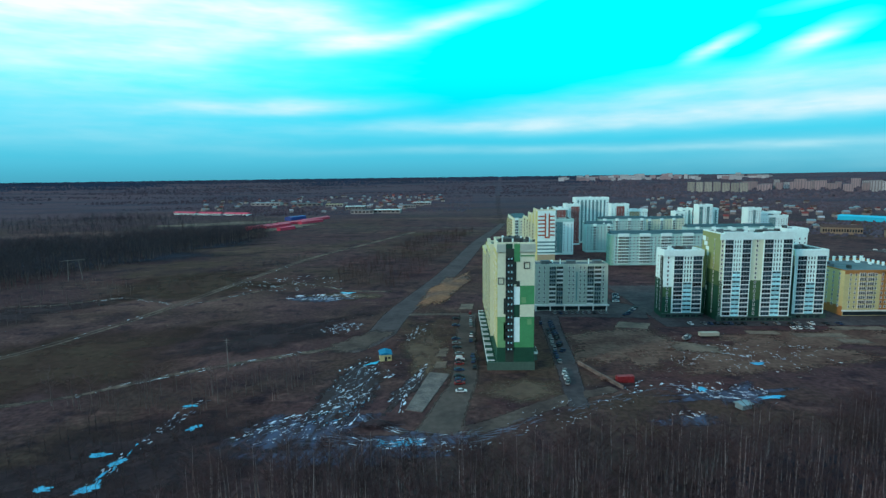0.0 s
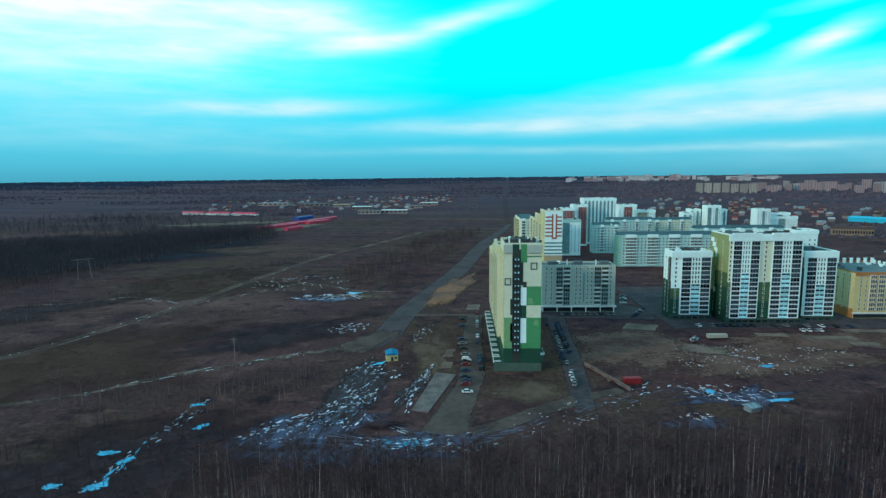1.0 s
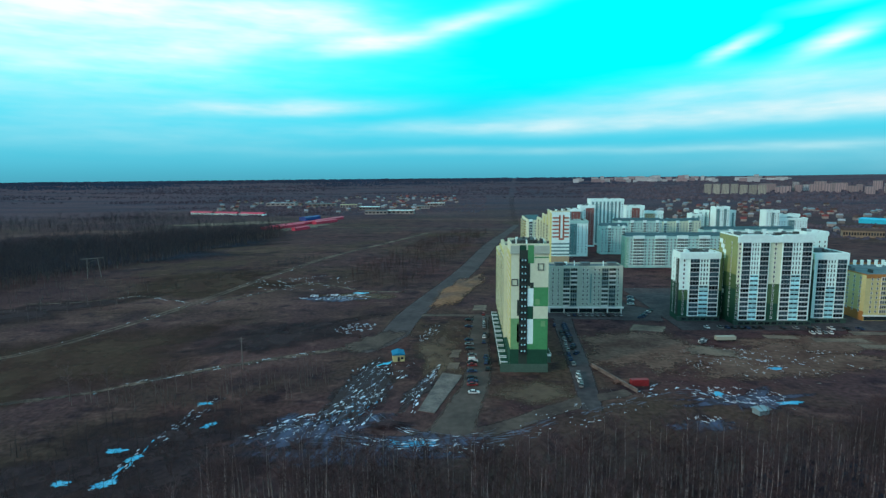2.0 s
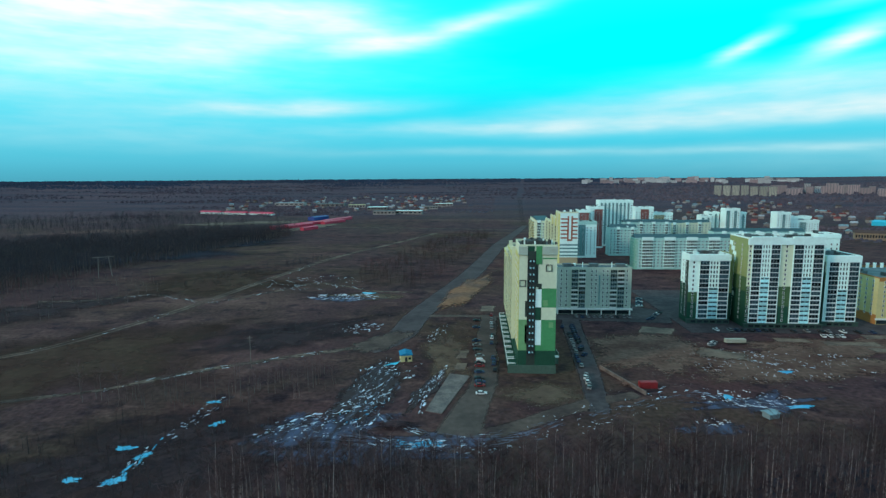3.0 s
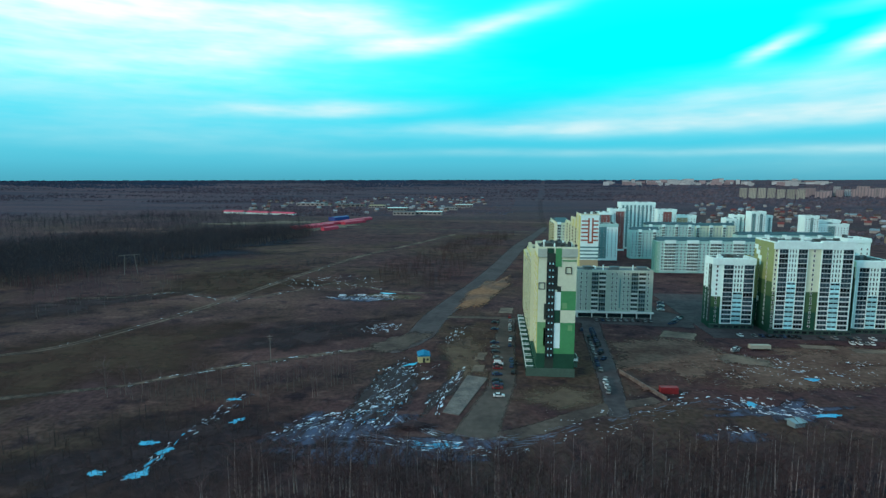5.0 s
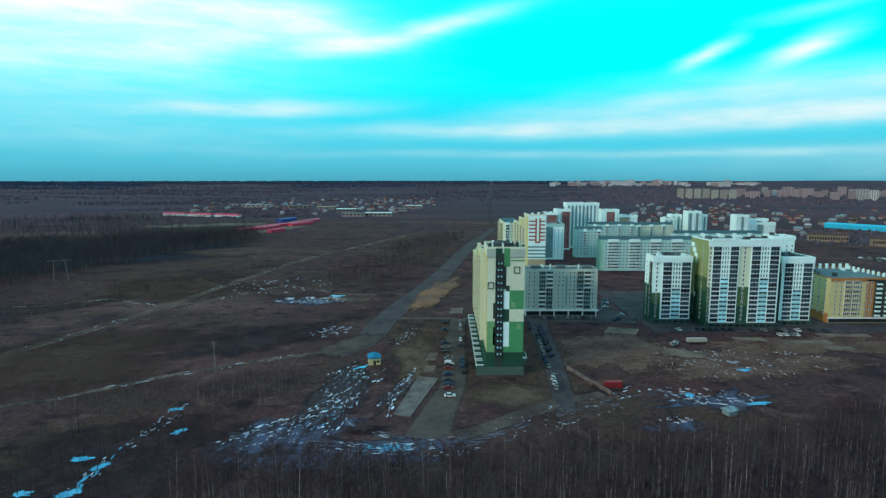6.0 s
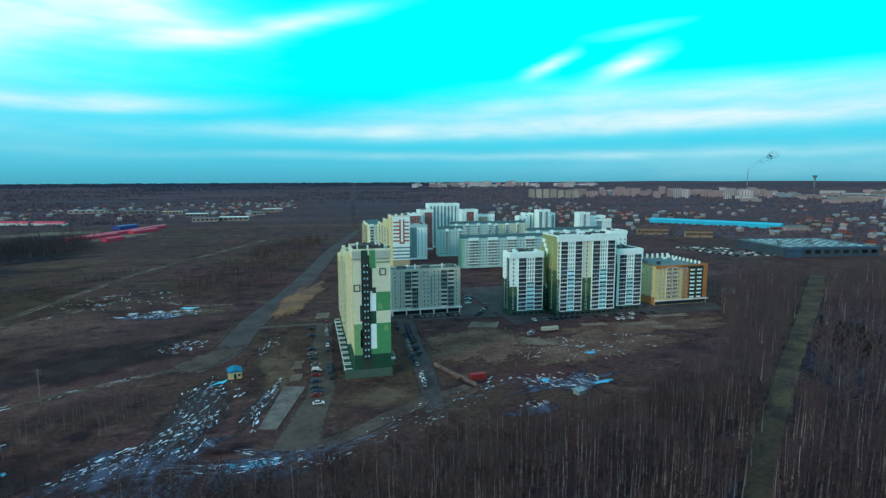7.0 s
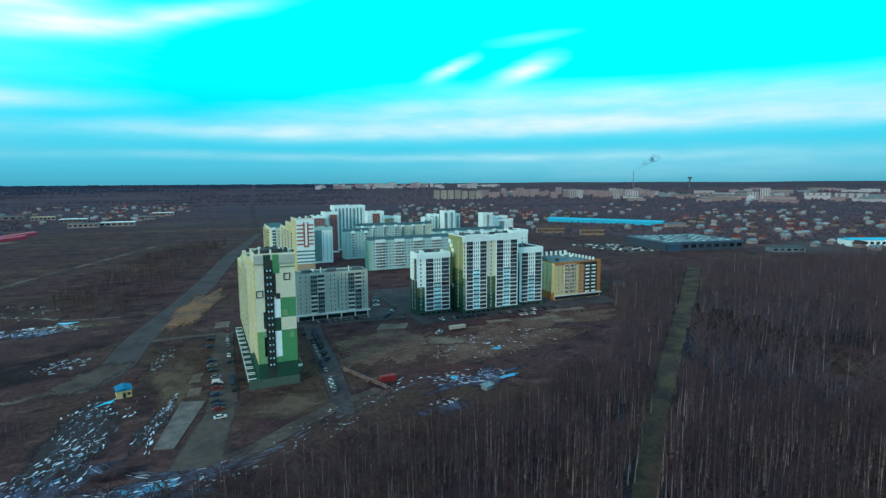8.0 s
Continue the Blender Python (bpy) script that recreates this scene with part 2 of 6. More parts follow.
G_BROWN, G_OLIVE, G_RED = (0.073, 0.0360, 0.0375, 1), (0.070, 0.0425, 0.0295, 1), (0.084, 0.0360, 0.0350, 1)
G_DARK, G_STRAW = (0.023, 0.0140, 0.0200, 1), (0.165, 0.083, 0.072, 1)
# tones of distance haze, mixed into the far ground's colour
G_HAZE_MAUVE, G_HAZE_DARK = (0.090, 0.0520, 0.0650, 1), (0.054, 0.0410, 0.0590, 1)
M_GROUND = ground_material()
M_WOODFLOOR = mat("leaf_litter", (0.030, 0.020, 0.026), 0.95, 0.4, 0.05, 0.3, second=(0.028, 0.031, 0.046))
M_ASPHALT = mat("asphalt", (0.0903, 0.0689, 0.0697), 0.9, 0.2, 0.05, 0.02, second=(0.0659, 0.0498, 0.0517))
M_DIRTROAD = mat("dirt_track", (0.112, 0.0770, 0.0640), 0.95, 0.3, 0.08, 0.1, second=(0.062, 0.0420, 0.0380))
M_GRAVEL = mat("gravel_yard", (0.200, 0.140, 0.106), 0.95, 0.3, 0.1, 0.1, second=(0.110, 0.080, 0.066))
M_CONCRETE = mat("concrete", (0.175, 0.136, 0.120), 0.9, 0.35, 0.25, 0.02, second=(0.098, 0.078, 0.073))
M_OCHRE = mat("ochre_sand", (0.235, 0.112, 0.066), 0.95, 0.3, 0.05, 0.3, second=(0.130, 0.078, 0.062))
M_SNOW = mat("old_snow", (0.86, 0.86, 0.93), 0.6, 0.2, 0.22, 0.05, second=(0.60, 0.66, 0.80))
M_PALERUBBLE = mat("pale_rubble", (0.34, 0.31, 0.31), 0.9, 0.3, 0.3, 0.05, second=(0.17, 0.14, 0.14))
M_DULLSNOW = mat("thawing_dirty_snow", (0.150, 0.146, 0.195), 0.7, 0.4, 0.2, 0.05, second=(0.070, 0.064, 0.082), spec=0.1)
# the cyan base colour paints the sky's reflection onto the ice
M_ICE = mat("melt_ice", (0.04, 0.36, 0.6), 0.12, 0.2, 0.3, 0.02, second=(0.1, 0.44, 0.66), spec=0.6)
M_FROST = frost_material("frosted_ruts", (0.046, 0.029, 0.029), (0.080, 0.076, 0.100), 0.50, 0.80, 0.55, -0.9)
M_FROST2 = frost_material("frosted_mud", (0.042, 0.026, 0.030), (0.098, 0.120, 0.200), 0.40, 0.78, 0.28, -0.6)
# pale panel of the far city, lightened to paint in distance haze
M_FARWHITE = mat("haze_paled_panel", (0.42, 0.41, 0.41), 0.85, 0.1, 0.03, rnd=0.25)
M_FARCREAM = mat("far_cream_panel", (0.36, 0.34, 0.27), 0.85, 0.1, 0.03, rnd=0.15)
M_FARSTRIPE = mat("far_loggia_strip", (0.19, 0.165, 0.165), 0.85, 0.1, 0.03)
M_PALEROOF = mat("pale_sheet_roof", (0.27, 0.27, 0.28), 0.6, 0.1, 0.1, rnd=0.4)
for _m in (M_ASPHALT, M_DIRTROAD, M_GRAVEL, M_OCHRE, M_FROST, M_FROST2, M_WOODFLOOR):
    dissolve(_m)
M_YARD = dissolve(mat("dark_yard_asphalt", (0.082, 0.065, 0.066), 0.9, 0.3, 0.06, 0.02, second=(0.054, 0.043, 0.046)))
M_TRACK = dissolve(mat("rutted_track", (0.165, 0.112, 0.088), 0.95, 0.4, 0.06, 0.1, second=(0.062, 0.043, 0.038)), 0.22, 2.0)
M_LOT = dissolve(mat("worn_car_park", (0.114, 0.083, 0.071), 0.95, 0.22, 0.06, 0.02, second=(0.070, 0.053, 0.047)), 0.25, 1.6)
M_TURF = dissolve(mat("olive_turf", (0.068, 0.0385, 0.0275), 0.95, 0.35, 0.05, 0.3, second=(0.0580, 0.0285, 0.0225)), 0.06, 1.3)
M_WET = dissolve(mat("wet_dark_scrubland", (0.052, 0.0310, 0.0325), 0.95, 0.4, 0.10, 0.3, second=(0.034, 0.0215, 0.0250)), 0.09, 1.3)
M_MOSS = mat("moss_green_panel", (0.066, 0.128, 0.054), 0.8, 0.1, 0.15)
M_BAREEARTH = dissolve(mat("bare_earth", (0.150, 0.086, 0.066), 0.95, 0.4, 0.07, 0.2, second=(0.092, 0.046, 0.037)))
M_LAWN = dissolve(mat("thin_lawn", (0.136, 0.088, 0.061), 0.95, 0.25, 0.05, 0.1, second=(0.102, 0.064, 0.049)), 0.12, 1.3)
# grass tone lowered to paint in shade from the overhanging trees
M_CUTTING = dissolve(mat("cutting_grass", (0.108, 0.074, 0.048), 0.95, 0.4, 0.09, 0.04, second=(0.052, 0.036, 0.034)), 0.12, 1.6)
M_STOREWALL = mat("store_wall_sheet", (0.045, 0.066, 0.090), 0.6, 0.15, 0.05)
M_STOREROOF = mat("store_roof_sheet", (0.12, 0.20, 0.23), 0.7, 0.25, 0.05, second=(0.07, 0.12, 0.15), spec=0.15)
M_SKYLIGHT = mat("pale_skylight_sheet", (0.42, 0.50, 0.50), 0.5, 0.2, 0.1, rnd=0.3)
# blue and mauve tints put distance haze into the far woods' base colours
M_FARBAND = mat("haze_blue_forest", (0.028, 0.041, 0.070), 0.95, 0.25, 0.0016, second=(0.042, 0.043, 0.062), spec=0.02)
M_STRIP = mat("haze_mauve_scrub", (0.052, 0.040, 0.054), 0.95, 0.3, 0.002, second=(0.072, 0.046, 0.055), spec=0.02)
M_WOODTWIG = mat("dark_wood_twigs", (0.060, 0.048, 0.054), 0.95, 0.4, 0.02, spec=0.05)
M_HUTBLUE = mat("faded_blue_sheet", (0.02, 0.20, 0.34), 0.7, 0.15, 0.6, spec=0.1)
M_SPRUCE = mat("spruce_needles", (0.022, 0.032, 0.020), 0.9, 0.4, 0.3)
# the pale mauve lift is distance haze painted into the copse colour
M_FARWOOD = mat("haze_mauve_copse", (0.108, 0.074, 0.084), 0.95, 0.35, 0.006, second=(0.080, 0.072, 0.094), spec=0.02)
M_CREAM = mat("cream_render", (0.67, 0.70, 0.51), 0.85, 0.06, 0.15)
M_WHITE = mat("white_panel", (0.76, 0.92, 0.87), 0.8, 0.07, 0.15)
M_YELLOW = mat("yellow_render", (0.58, 0.55, 0.22), 0.85, 0.07, 0.15)
M_LIME = mat("lime_render", (0.28, 0.32, 0.13), 0.85, 0.08, 0.15)
M_GREEN = mat("green_panel", (0.07, 0.28, 0.11), 0.8, 0.1, 0.15)
M_MIDGREEN = mat("mid_green_panel", (0.17, 0.36, 0.16), 0.8, 0.1, 0.15)
M_DKGREEN = mat("dark_green_panel", (0.014, 0.072, 0.042), 0.75, 0.12, 0.15)
M_PLINTH = mat("plinth_grey_green", (0.070, 0.118, 0.092), 0.85, 0.12, 0.2)
M_PODIUM = mat("podium_grey_green", (0.048, 0.088, 0.070), 0.85, 0.15, 0.2)
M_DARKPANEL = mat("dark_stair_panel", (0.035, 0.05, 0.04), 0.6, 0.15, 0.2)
M_GREIGE = mat("greige_panel", (0.43, 0.48, 0.40), 0.85, 0.08, 0.15)
M_BAND = mat("white_band", (0.70, 0.70, 0.66), 0.8, 0.06, 0.2)
M_MINT = mat("pale_panel", (0.37, 0.58, 0.54), 0.85, 0.06, 0.12)
M_ROOF = mat("grey_roof_felt", (0.13, 0.17, 0.175), 0.9, 0.2, 0.1, second=(0.085, 0.11, 0.115))
M_DKROOF = mat("dark_roof_felt", (0.07, 0.08, 0.075), 0.9, 0.2, 0.1)
M_ORANGE = mat("orange_brick", (0.4, 0.17, 0.05), 0.85, 0.1, 0.2)
M_OCHREWALL = mat("ochre_wall", (0.58, 0.49, 0.23), 0.85, 0.08, 0.2)
M_RUST = mat("rust_red_panel", (0.36, 0.10, 0.055), 0.8, 0.1, 0.2)
M_TAN = mat("tan_panel", (0.42, 0.33, 0.20), 0.85, 0.1, 0.15)
M_TEALROOF = mat("teal_sheet_roof", (0.055, 0.115, 0.125), 0.7, 0.15, 0.1, spec=0.15)
M_MINTGREEN = mat("pale_green_panel", (0.24, 0.46, 0.34), 0.85, 0.08, 0.15)
M_PLUM = mat("dull_red_panel", (0.25, 0.085, 0.075), 0.8, 0.1, 0.2)
M_DULLTAN = mat("weathered_tan_brick", (0.27, 0.19, 0.13), 0.9, 0.15, 0.1)
M_TEAL = mat("teal_glazing_panel", (0.13, 0.26, 0.26), 0.35, 0.12, 0.15)
M_GLASS = mat("dark_window_glass", (0.022, 0.033, 0.038), 0.2, 0.3, 0.35, spec=0.14, rnd=0.7)
M_PALEGLASS = mat("pale_balcony_glass", (0.48, 0.84, 0.88), 0.25, 0.15, 0.3, spec=0.5, rnd=0.2)
M_LOGGIA = mat("loggia_glass", (0.021, 0.048, 0.060), 0.25, 0.4, 0.35, spec=0.16, rnd=0.9)
M_FRAME = mat("white_plastic_frame", (0.78, 0.80, 0.78), 0.5, 0.05, 0.5)
M_DKFRAME = mat("dark_metal_frame", (0.03, 0.035, 0.035), 0.5, 0.1, 0.5)
M_BLUE = mat("bright_blue_sheet", (0.02, 0.44, 0.62), 0.45, 0.1, 0.05)
M_NAVY = mat("deep_blue_sheet", (0.02, 0.05, 0.22), 0.5, 0.1, 0.05)
M_REDROOF = mat("red_sheet", (0.54, 0.040, 0.082), 0.5, 0.12, 0.05)
M_STOREBLUE = mat("blue_store_sheet", (0.040, 0.085, 0.14), 0.5, 0.12, 0.05)
M_CONTAINER = mat("red_container_steel", (0.30, 0.025, 0.030), 0.6, 0.2, 0.3, second=(0.20, 0.022, 0.024))
M_BRICKRED = mat("brick_red_tile", (0.19, 0.040, 0.036), 0.85, 0.15, 0.2, rnd=0.3)
M_BROWNROOF = mat("brown_tile", (0.075, 0.04, 0.032), 0.85, 0.15, 0.2, rnd=0.3)
M_HOUSEWALL = mat("house_wall", (0.27, 0.22, 0.20), 0.85, 0.1, 0.2, rnd=0.35)
# pinkish brick, lightened with painted-in haze for the far city
M_PINK = mat("pinkish_brick", (0.30, 0.215, 0.22), 0.85, 0.1, 0.05, rnd=0.2)
M_STEEL = mat("blue_grey_sheet", (0.14, 0.20, 0.23), 0.5, 0.12, 0.04, second=(0.20, 0.27, 0.29))
M_RUBBER = mat("tyre_rubber", (0.02, 0.02, 0.02), 0.9, 0.1, 1.0)
M_CARWHITE = mat("white_car_paint", (0.66, 0.64, 0.62), 0.45, 0.04, 0.5, spec=0.2)
M_CARDARK = mat("black_car_paint", (0.020, 0.020, 0.022), 0.5, 0.1, 0.5, spec=0.12)
M_CARSILVER = mat("silver_car_paint", (0.20, 0.19, 0.185), 0.5, 0.05, 0.5, 0.0, 0.1, spec=0.2)
M_CARRED = mat("red_car_paint", (0.22, 0.025, 0.025), 0.5, 0.05, 0.5, spec=0.15)
M_CARBLUE = mat("blue_car_paint", (0.025, 0.04, 0.085), 0.5, 0.05, 0.5, spec=0.12)
# twigs of the farther wood, paled and tinted mauve as painted haze
M_HAZYTWIG = mat("haze_mauve_twigs", (0.116, 0.076, 0.086), 0.95, 0.3, 0.03)
M_TWIG = mat("bare_twigs", (0.094, 0.049, 0.051), 0.9, 0.35, 0.05, rnd=0.2)
M_DKBARK = mat("dark_bark", (0.0454, 0.0336, 0.0366), 0.9, 0.3, 0.5)
M_FARTWIG = mat("far_twigs", (0.031, 0.027, 0.037), 0.95, 0.35, 0.01)
M_SCRUB = mat("dry_scrub", (0.0691, 0.036, 0.0319), 0.95, 0.4, 0.03)
def bark_material():
    """Birch bark, from dull brown stems to pale ones, each stem of its own tone."""
    mt = mat("birch_bark", (0.095, 0.060, 0.058), 0.9, 0.3, 0.9)
    nt = mt.node_tree
    geo, rr, mx_ = nt.nodes.new("ShaderNodeNewGeometry"), nt.nodes.new("ShaderNodeMapRange"), nt.nodes.new("ShaderNodeMixRGB")
    rr.inputs[1].default_value, rr.inputs[2].default_value = 0.15, 0.95
    nt.links.new(geo.outputs["Random Per Island"], rr.inputs[0])
    nt.links.new(rr.outputs[0], mx_.inputs[0])
    hs = [n for n in nt.nodes if n.type == "HUE_SAT"][0]
    nt.links.new(hs.outputs[0], mx_.inputs[1])
    mx_.inputs[2].default_value = (0.56, 0.43, 0.40, 1)
    nt.links.new(mx_.outputs[0], nt.nodes["Principled BSDF"].inputs["Base Color"])
    return mt


M_BIRCH = bark_material()
M_GREYBARK = mat("grey_sapling_bark", (0.16, 0.115, 0.105), 0.9, 0.4, 0.05)
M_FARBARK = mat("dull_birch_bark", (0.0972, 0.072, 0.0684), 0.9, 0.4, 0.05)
def smoke_material(name, colour, thick):
    """Thin smoke: mostly clear, with wisps."""
    mt = mat(name, colour, 1.0, 0.1, 0.02, spec=0.0)
    nt = mt.node_tree
    out = [n for n in nt.nodes if n.type == "OUTPUT_MATERIAL"][0]
    nz, rr, mx_, tr_, geo = (nt.nodes.new(k) for k in ("ShaderNodeTexNoise", "ShaderNodeMapRange", "ShaderNodeMixShader", "ShaderNodeBsdfTransparent", "ShaderNodeNewGeometry"))
    nz.inputs["Scale"].default_value, nz.inputs["Detail"].default_value = 0.03, 4
    nt.links.new(geo.outputs["Position"], nz.inputs["Vector"])
    rr.inputs[1].default_value, rr.inputs[2].default_value, rr.inputs[4].default_value = 0.35, 0.7, thick
    nt.links.new(nz.outputs["Fac"], rr.inputs[0])
    nt.links.new(rr.outputs[0], mx_.inputs[0])
    nt.links.new(tr_.outputs[0], mx_.inputs[1]), nt.links.new(nt.nodes["Principled BSDF"].outputs[0], mx_.inputs[2])
    nt.links.new(mx_.outputs[0], out.inputs["Surface"])
    return mt


M_SMOKE = smoke_material("grey_blue_smoke", (0.14, 0.28, 0.36), 0.07)
M_STEAM = smoke_material("white_steam", (0.80, 0.84, 0.85), 0.35)
M_WOODPOLE = mat("weathered_pole", (0.21, 0.18, 0.16), 0.9, 0.2, 0.6)


# ---- shape helpers ----
class Shape:
    """Vertices, faces and material slots of one mesh."""

    def __init__(self):
        self.v, self.f, self.m, self.fade = [], [], [], []

    def box(self, x0, y0, z0, x1, y1, z1, m=0):
        n = len(self.v)
        self.v += [(x0, y0, z0), (x1, y0, z0), (x1, y1, z0), (x0, y1, z0), (x0, y0, z1), (x1, y0, z1), (x1, y1, z1), (x0, y1, z1)]
        for q in ((3, 2, 1, 0), (4, 5, 6, 7), (0, 1, 5, 4), (1, 2, 6, 5), (2, 3, 7, 6), (3, 0, 4, 7)):
            self.f.append(tuple(n + i for i in q))
            self.m.append(m)
        return self

    def prism(self, pts, z0, z1, m=0, top=None):
        """A counter-clockwise outline raised from z0 to z1; top: the slot of the upper face."""
        n, k = len(self.v), len(pts)
        self.v += [(x, y, z0) for x, y in pts] + [(x, y, z1) for x, y in pts]
        self.f += [tuple(n + i for i in reversed(range(k))), tuple(n + k + i for i in range(k))]
        self.m += [m, m if top is None else top]
        for i in range(k):
            j = (i + 1) % k
            self.f.append((n + i, n + j, n + k + j, n + k + i))
            self.m.append(m)
        return self

    def rod(self, a, b, r0, r1, n=6, m=0):
        a, b = Vector(a), Vector(b)
        q = (b - a).to_track_quat("Z", "Y")
        s = len(self.v)
        for p, r in ((a, r0), (b, r1)):
            for i in range(n):
                t = math.tau * i / n
                self.v.append(tuple(p + q @ Vector((math.cos(t) * r, math.sin(t) * r, 0))))
        for i in range(n):
            j = (i + 1) % n
            self.f.append((s + i, s + j, s + n + j, s + n + i))
            self.m.append(m)
        self.f += [tuple(s + i for i in reversed(range(n))), tuple(s + n + i for i in range(n))]
        self.m += [m, m]
        return self

    def gable(self, x0, y0, x1, y1, z0, rise, over=0.4, m=0, thick=0.2):
        """A pitched roof with its ridge along x."""
        yc = (y0 + y1) / 2
        n = len(self.v)
        for x in (x0 - over, x1 + over):
            self.v += [(x, y0 - over, z0 - thick), (x, y0 - over, z0), (x, yc, z0 + rise), (x, y1 + over, z0), (x, y1 + over, z0 - thick)]
        self.f += [tuple(n + i for i in (0, 1, 2, 3, 4)), tuple(n + 5 + i for i in (4, 3, 2, 1, 0))]
        self.m += [m, m]
        for i in range(5):
            j = (i + 1) % 5
            self.f.append((n + j, n + i, n + 5 + i, n + 5 + j))
            self.m.append(m)
        return self

    def mesh(self, name, *mats, smooth=False):
        me = bpy.data.meshes.new(name)
        me.from_pydata(self.v, [], self.f)
        for mt in mats:
            me.materials.append(mt)
        if len(mats) > 1:
            me.polygons.foreach_set("material_index", self.m)
        if smooth:
            me.polygons.foreach_set("use_smooth", [True] * len(me.polygons))
        if self.fade:
            me.attributes.new("fade", "FLOAT", "POINT").data.foreach_set("value", self.fade)
        me.update()
        return me


def thing(name, label, category, x, y, z=0.0, turn=0.0, group="", kind=""):
    ob = new(name)
    ob.empty_display_size = 0.5
    ob.matrix_basis = pose(x, y, z, 0, 0, turn)
    return tagged(ob, label, category, group, kind)


def part(name, shape, mats, parent, label="", m=None):
    """Links a shape, or a mesh made before, as one object under a thing or part."""
    data = shape if isinstance(shape, bpy.types.Mesh) else shape.mesh(name, *(mats if isinstance(mats, tuple) else (mats,)))
    ob = new(name, data)
    ob.parent = parent
    if m is not None:
        ob.matrix_basis = m
    return tagged(ob, label)


def solid(name, shape, mats, label, category, group="", kind="", m=None):
    ob = new(name, shape.mesh(name, *(mats if isinstance(mats, tuple) else (mats,))))
    if m is not None:
        ob.matrix_basis = m
    return tagged(ob, label, category, group, kind)


def np_mesh(name, V, F, mats, mi=None):
    me = bpy.data.meshes.new(name)
    V, F = np.asarray(V, np.float32), np.asarray(F, np.int32)
    me.vertices.add(len(V))
    me.vertices.foreach_set("co", V.ravel())
    me.loops.add(F.size)
    me.loops.foreach_set("vertex_index", F.ravel())
    me.polygons.add(len(F))
    me.polygons.foreach_set("loop_start", np.arange(len(F), dtype=np.int32) * F.shape[1])
    for mt in mats:
        me.materials.append(mt)
    if mi is not None:
        me.polygons.foreach_set("material_index", np.asarray(mi, np.int32))
    me.update(calc_edges=True)
    return me


FRONT, LEFT = 0, -90     # turns of a facade piece: towards -y, towards -x


def gz(x, y):
    """Height of the land: level here, rising to wooded low hills at the horizon."""
    r = math.hypot(x, y)
    if r < 2400:
        return 0.0
    return 63.0 * min((r - 2400) / 2250, 1.0) ** 1.8


# ---- ground ----
def ground():
    rings = [0, 60, 120, 200, 300, 450, 650, 900, 1200, 1600, 2000, 2400, 2700, 3000, 3300, 3600, 3900, 4150, 4350, 4500, 4600, 4650, 4800, 5200, 5600]
    n = 192
    V, F = [(0, 0, 0)], []
    for r in rings[1:]:
        for i in range(n):
            a = math.tau * i / n
            z = gz(r * math.sin(a), r * math.cos(a))
            if 3900 < r < 4800:
                z += 9.0 * min(max((math.degrees(a) - 12) / 18, 0.0), 1.0) * (a < math.pi)
            if 4300 < r < 4700:
                z += 5.0 * noise.noise((r * 0.002, math.sin(a) * 7, math.cos(a) * 7)) + 1.2 * noise.noise((1.0, math.sin(a) * 40, math.cos(a) * 40))
            V.append((r * math.sin(a), r * math.cos(a), z))
    for i in range(n):
        F.append((0, 1 + (i + 1) % n, 1 + i))
    for k in range(len(rings) - 2):
        for i in range(n):
            a, b = 1 + k * n + i, 1 + k * n + (i + 1) % n
            F.append((a, b, b + n, a + n))
    me = bpy.data.meshes.new("ground")
    me.from_pydata(V, [], F)
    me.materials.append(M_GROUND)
    me.polygons.foreach_set("use_smooth", [True] * len(me.polygons))
    me.update()
    tagged(new("ground", me), "dark brown late-autumn field with dead grass", "ground", kind="structure")


def ribbon(name, pts, widths, mt, label, z=0.05, kind="structure", category="road", wobble=0.0, firm=1.0):
    """A road or track along pts, with a real thickness."""
    rnd = random.Random(len(pts) * 13 + int(abs(pts[0][0])))
    P, W = [], []
    for i in range(len(pts) - 1):
        p0, p1 = Vector(pts[max(i - 1, 0)]), Vector(pts[i])
        p2, p3 = Vector(pts[i + 1]), Vector(pts[min(i + 2, len(pts) - 1)])
        k = max(3, int((p2 - p1).length / 9))
        for j in range(k + (i == len(pts) - 2)):
            t = j / k
            P.append(0.5 * (2 * p1 + (p2 - p0) * t + (2 * p0 - 5 * p1 + 4 * p2 - p3) * t * t + (3 * p1 - p0 - 3 * p2 + p3) * t ** 3))
            W.append(widths[i] * (1 - t) + widths[i + 1] * t)
    s = Shape()
    for i, (p, w) in enumerate(zip(P, W)):
        d = (P[min(i + 1, len(P) - 1)] - P[max(i - 1, 0)]).normalized()
        nrm = Vector((-d.y, d.x))
        zb, e = gz(*p), min(2.8, w * 0.3)
        for off, f, up in ((w / 2 + e * 0.5, 0.0, 0.01), (w / 2 - e * 0.5, firm, z), (-w / 2 + e * 0.5, firm, z), (-w / 2 - e * 0.5, 0.0, 0.01)):
            q = p + nrm * (off + rnd.uniform(-1, 1) * wobble)
            s.v.append((q.x, q.y, zb + up))
            s.fade.append(f)
    for i in range(len(P) - 1):
        n = 4 * i
        for k in range(3):
            s.f.append((n + k, n + k + 1, n + k + 5, n + k + 4))
            s.m.append(0)
    solid(name, s, mt, label, category, kind=kind)


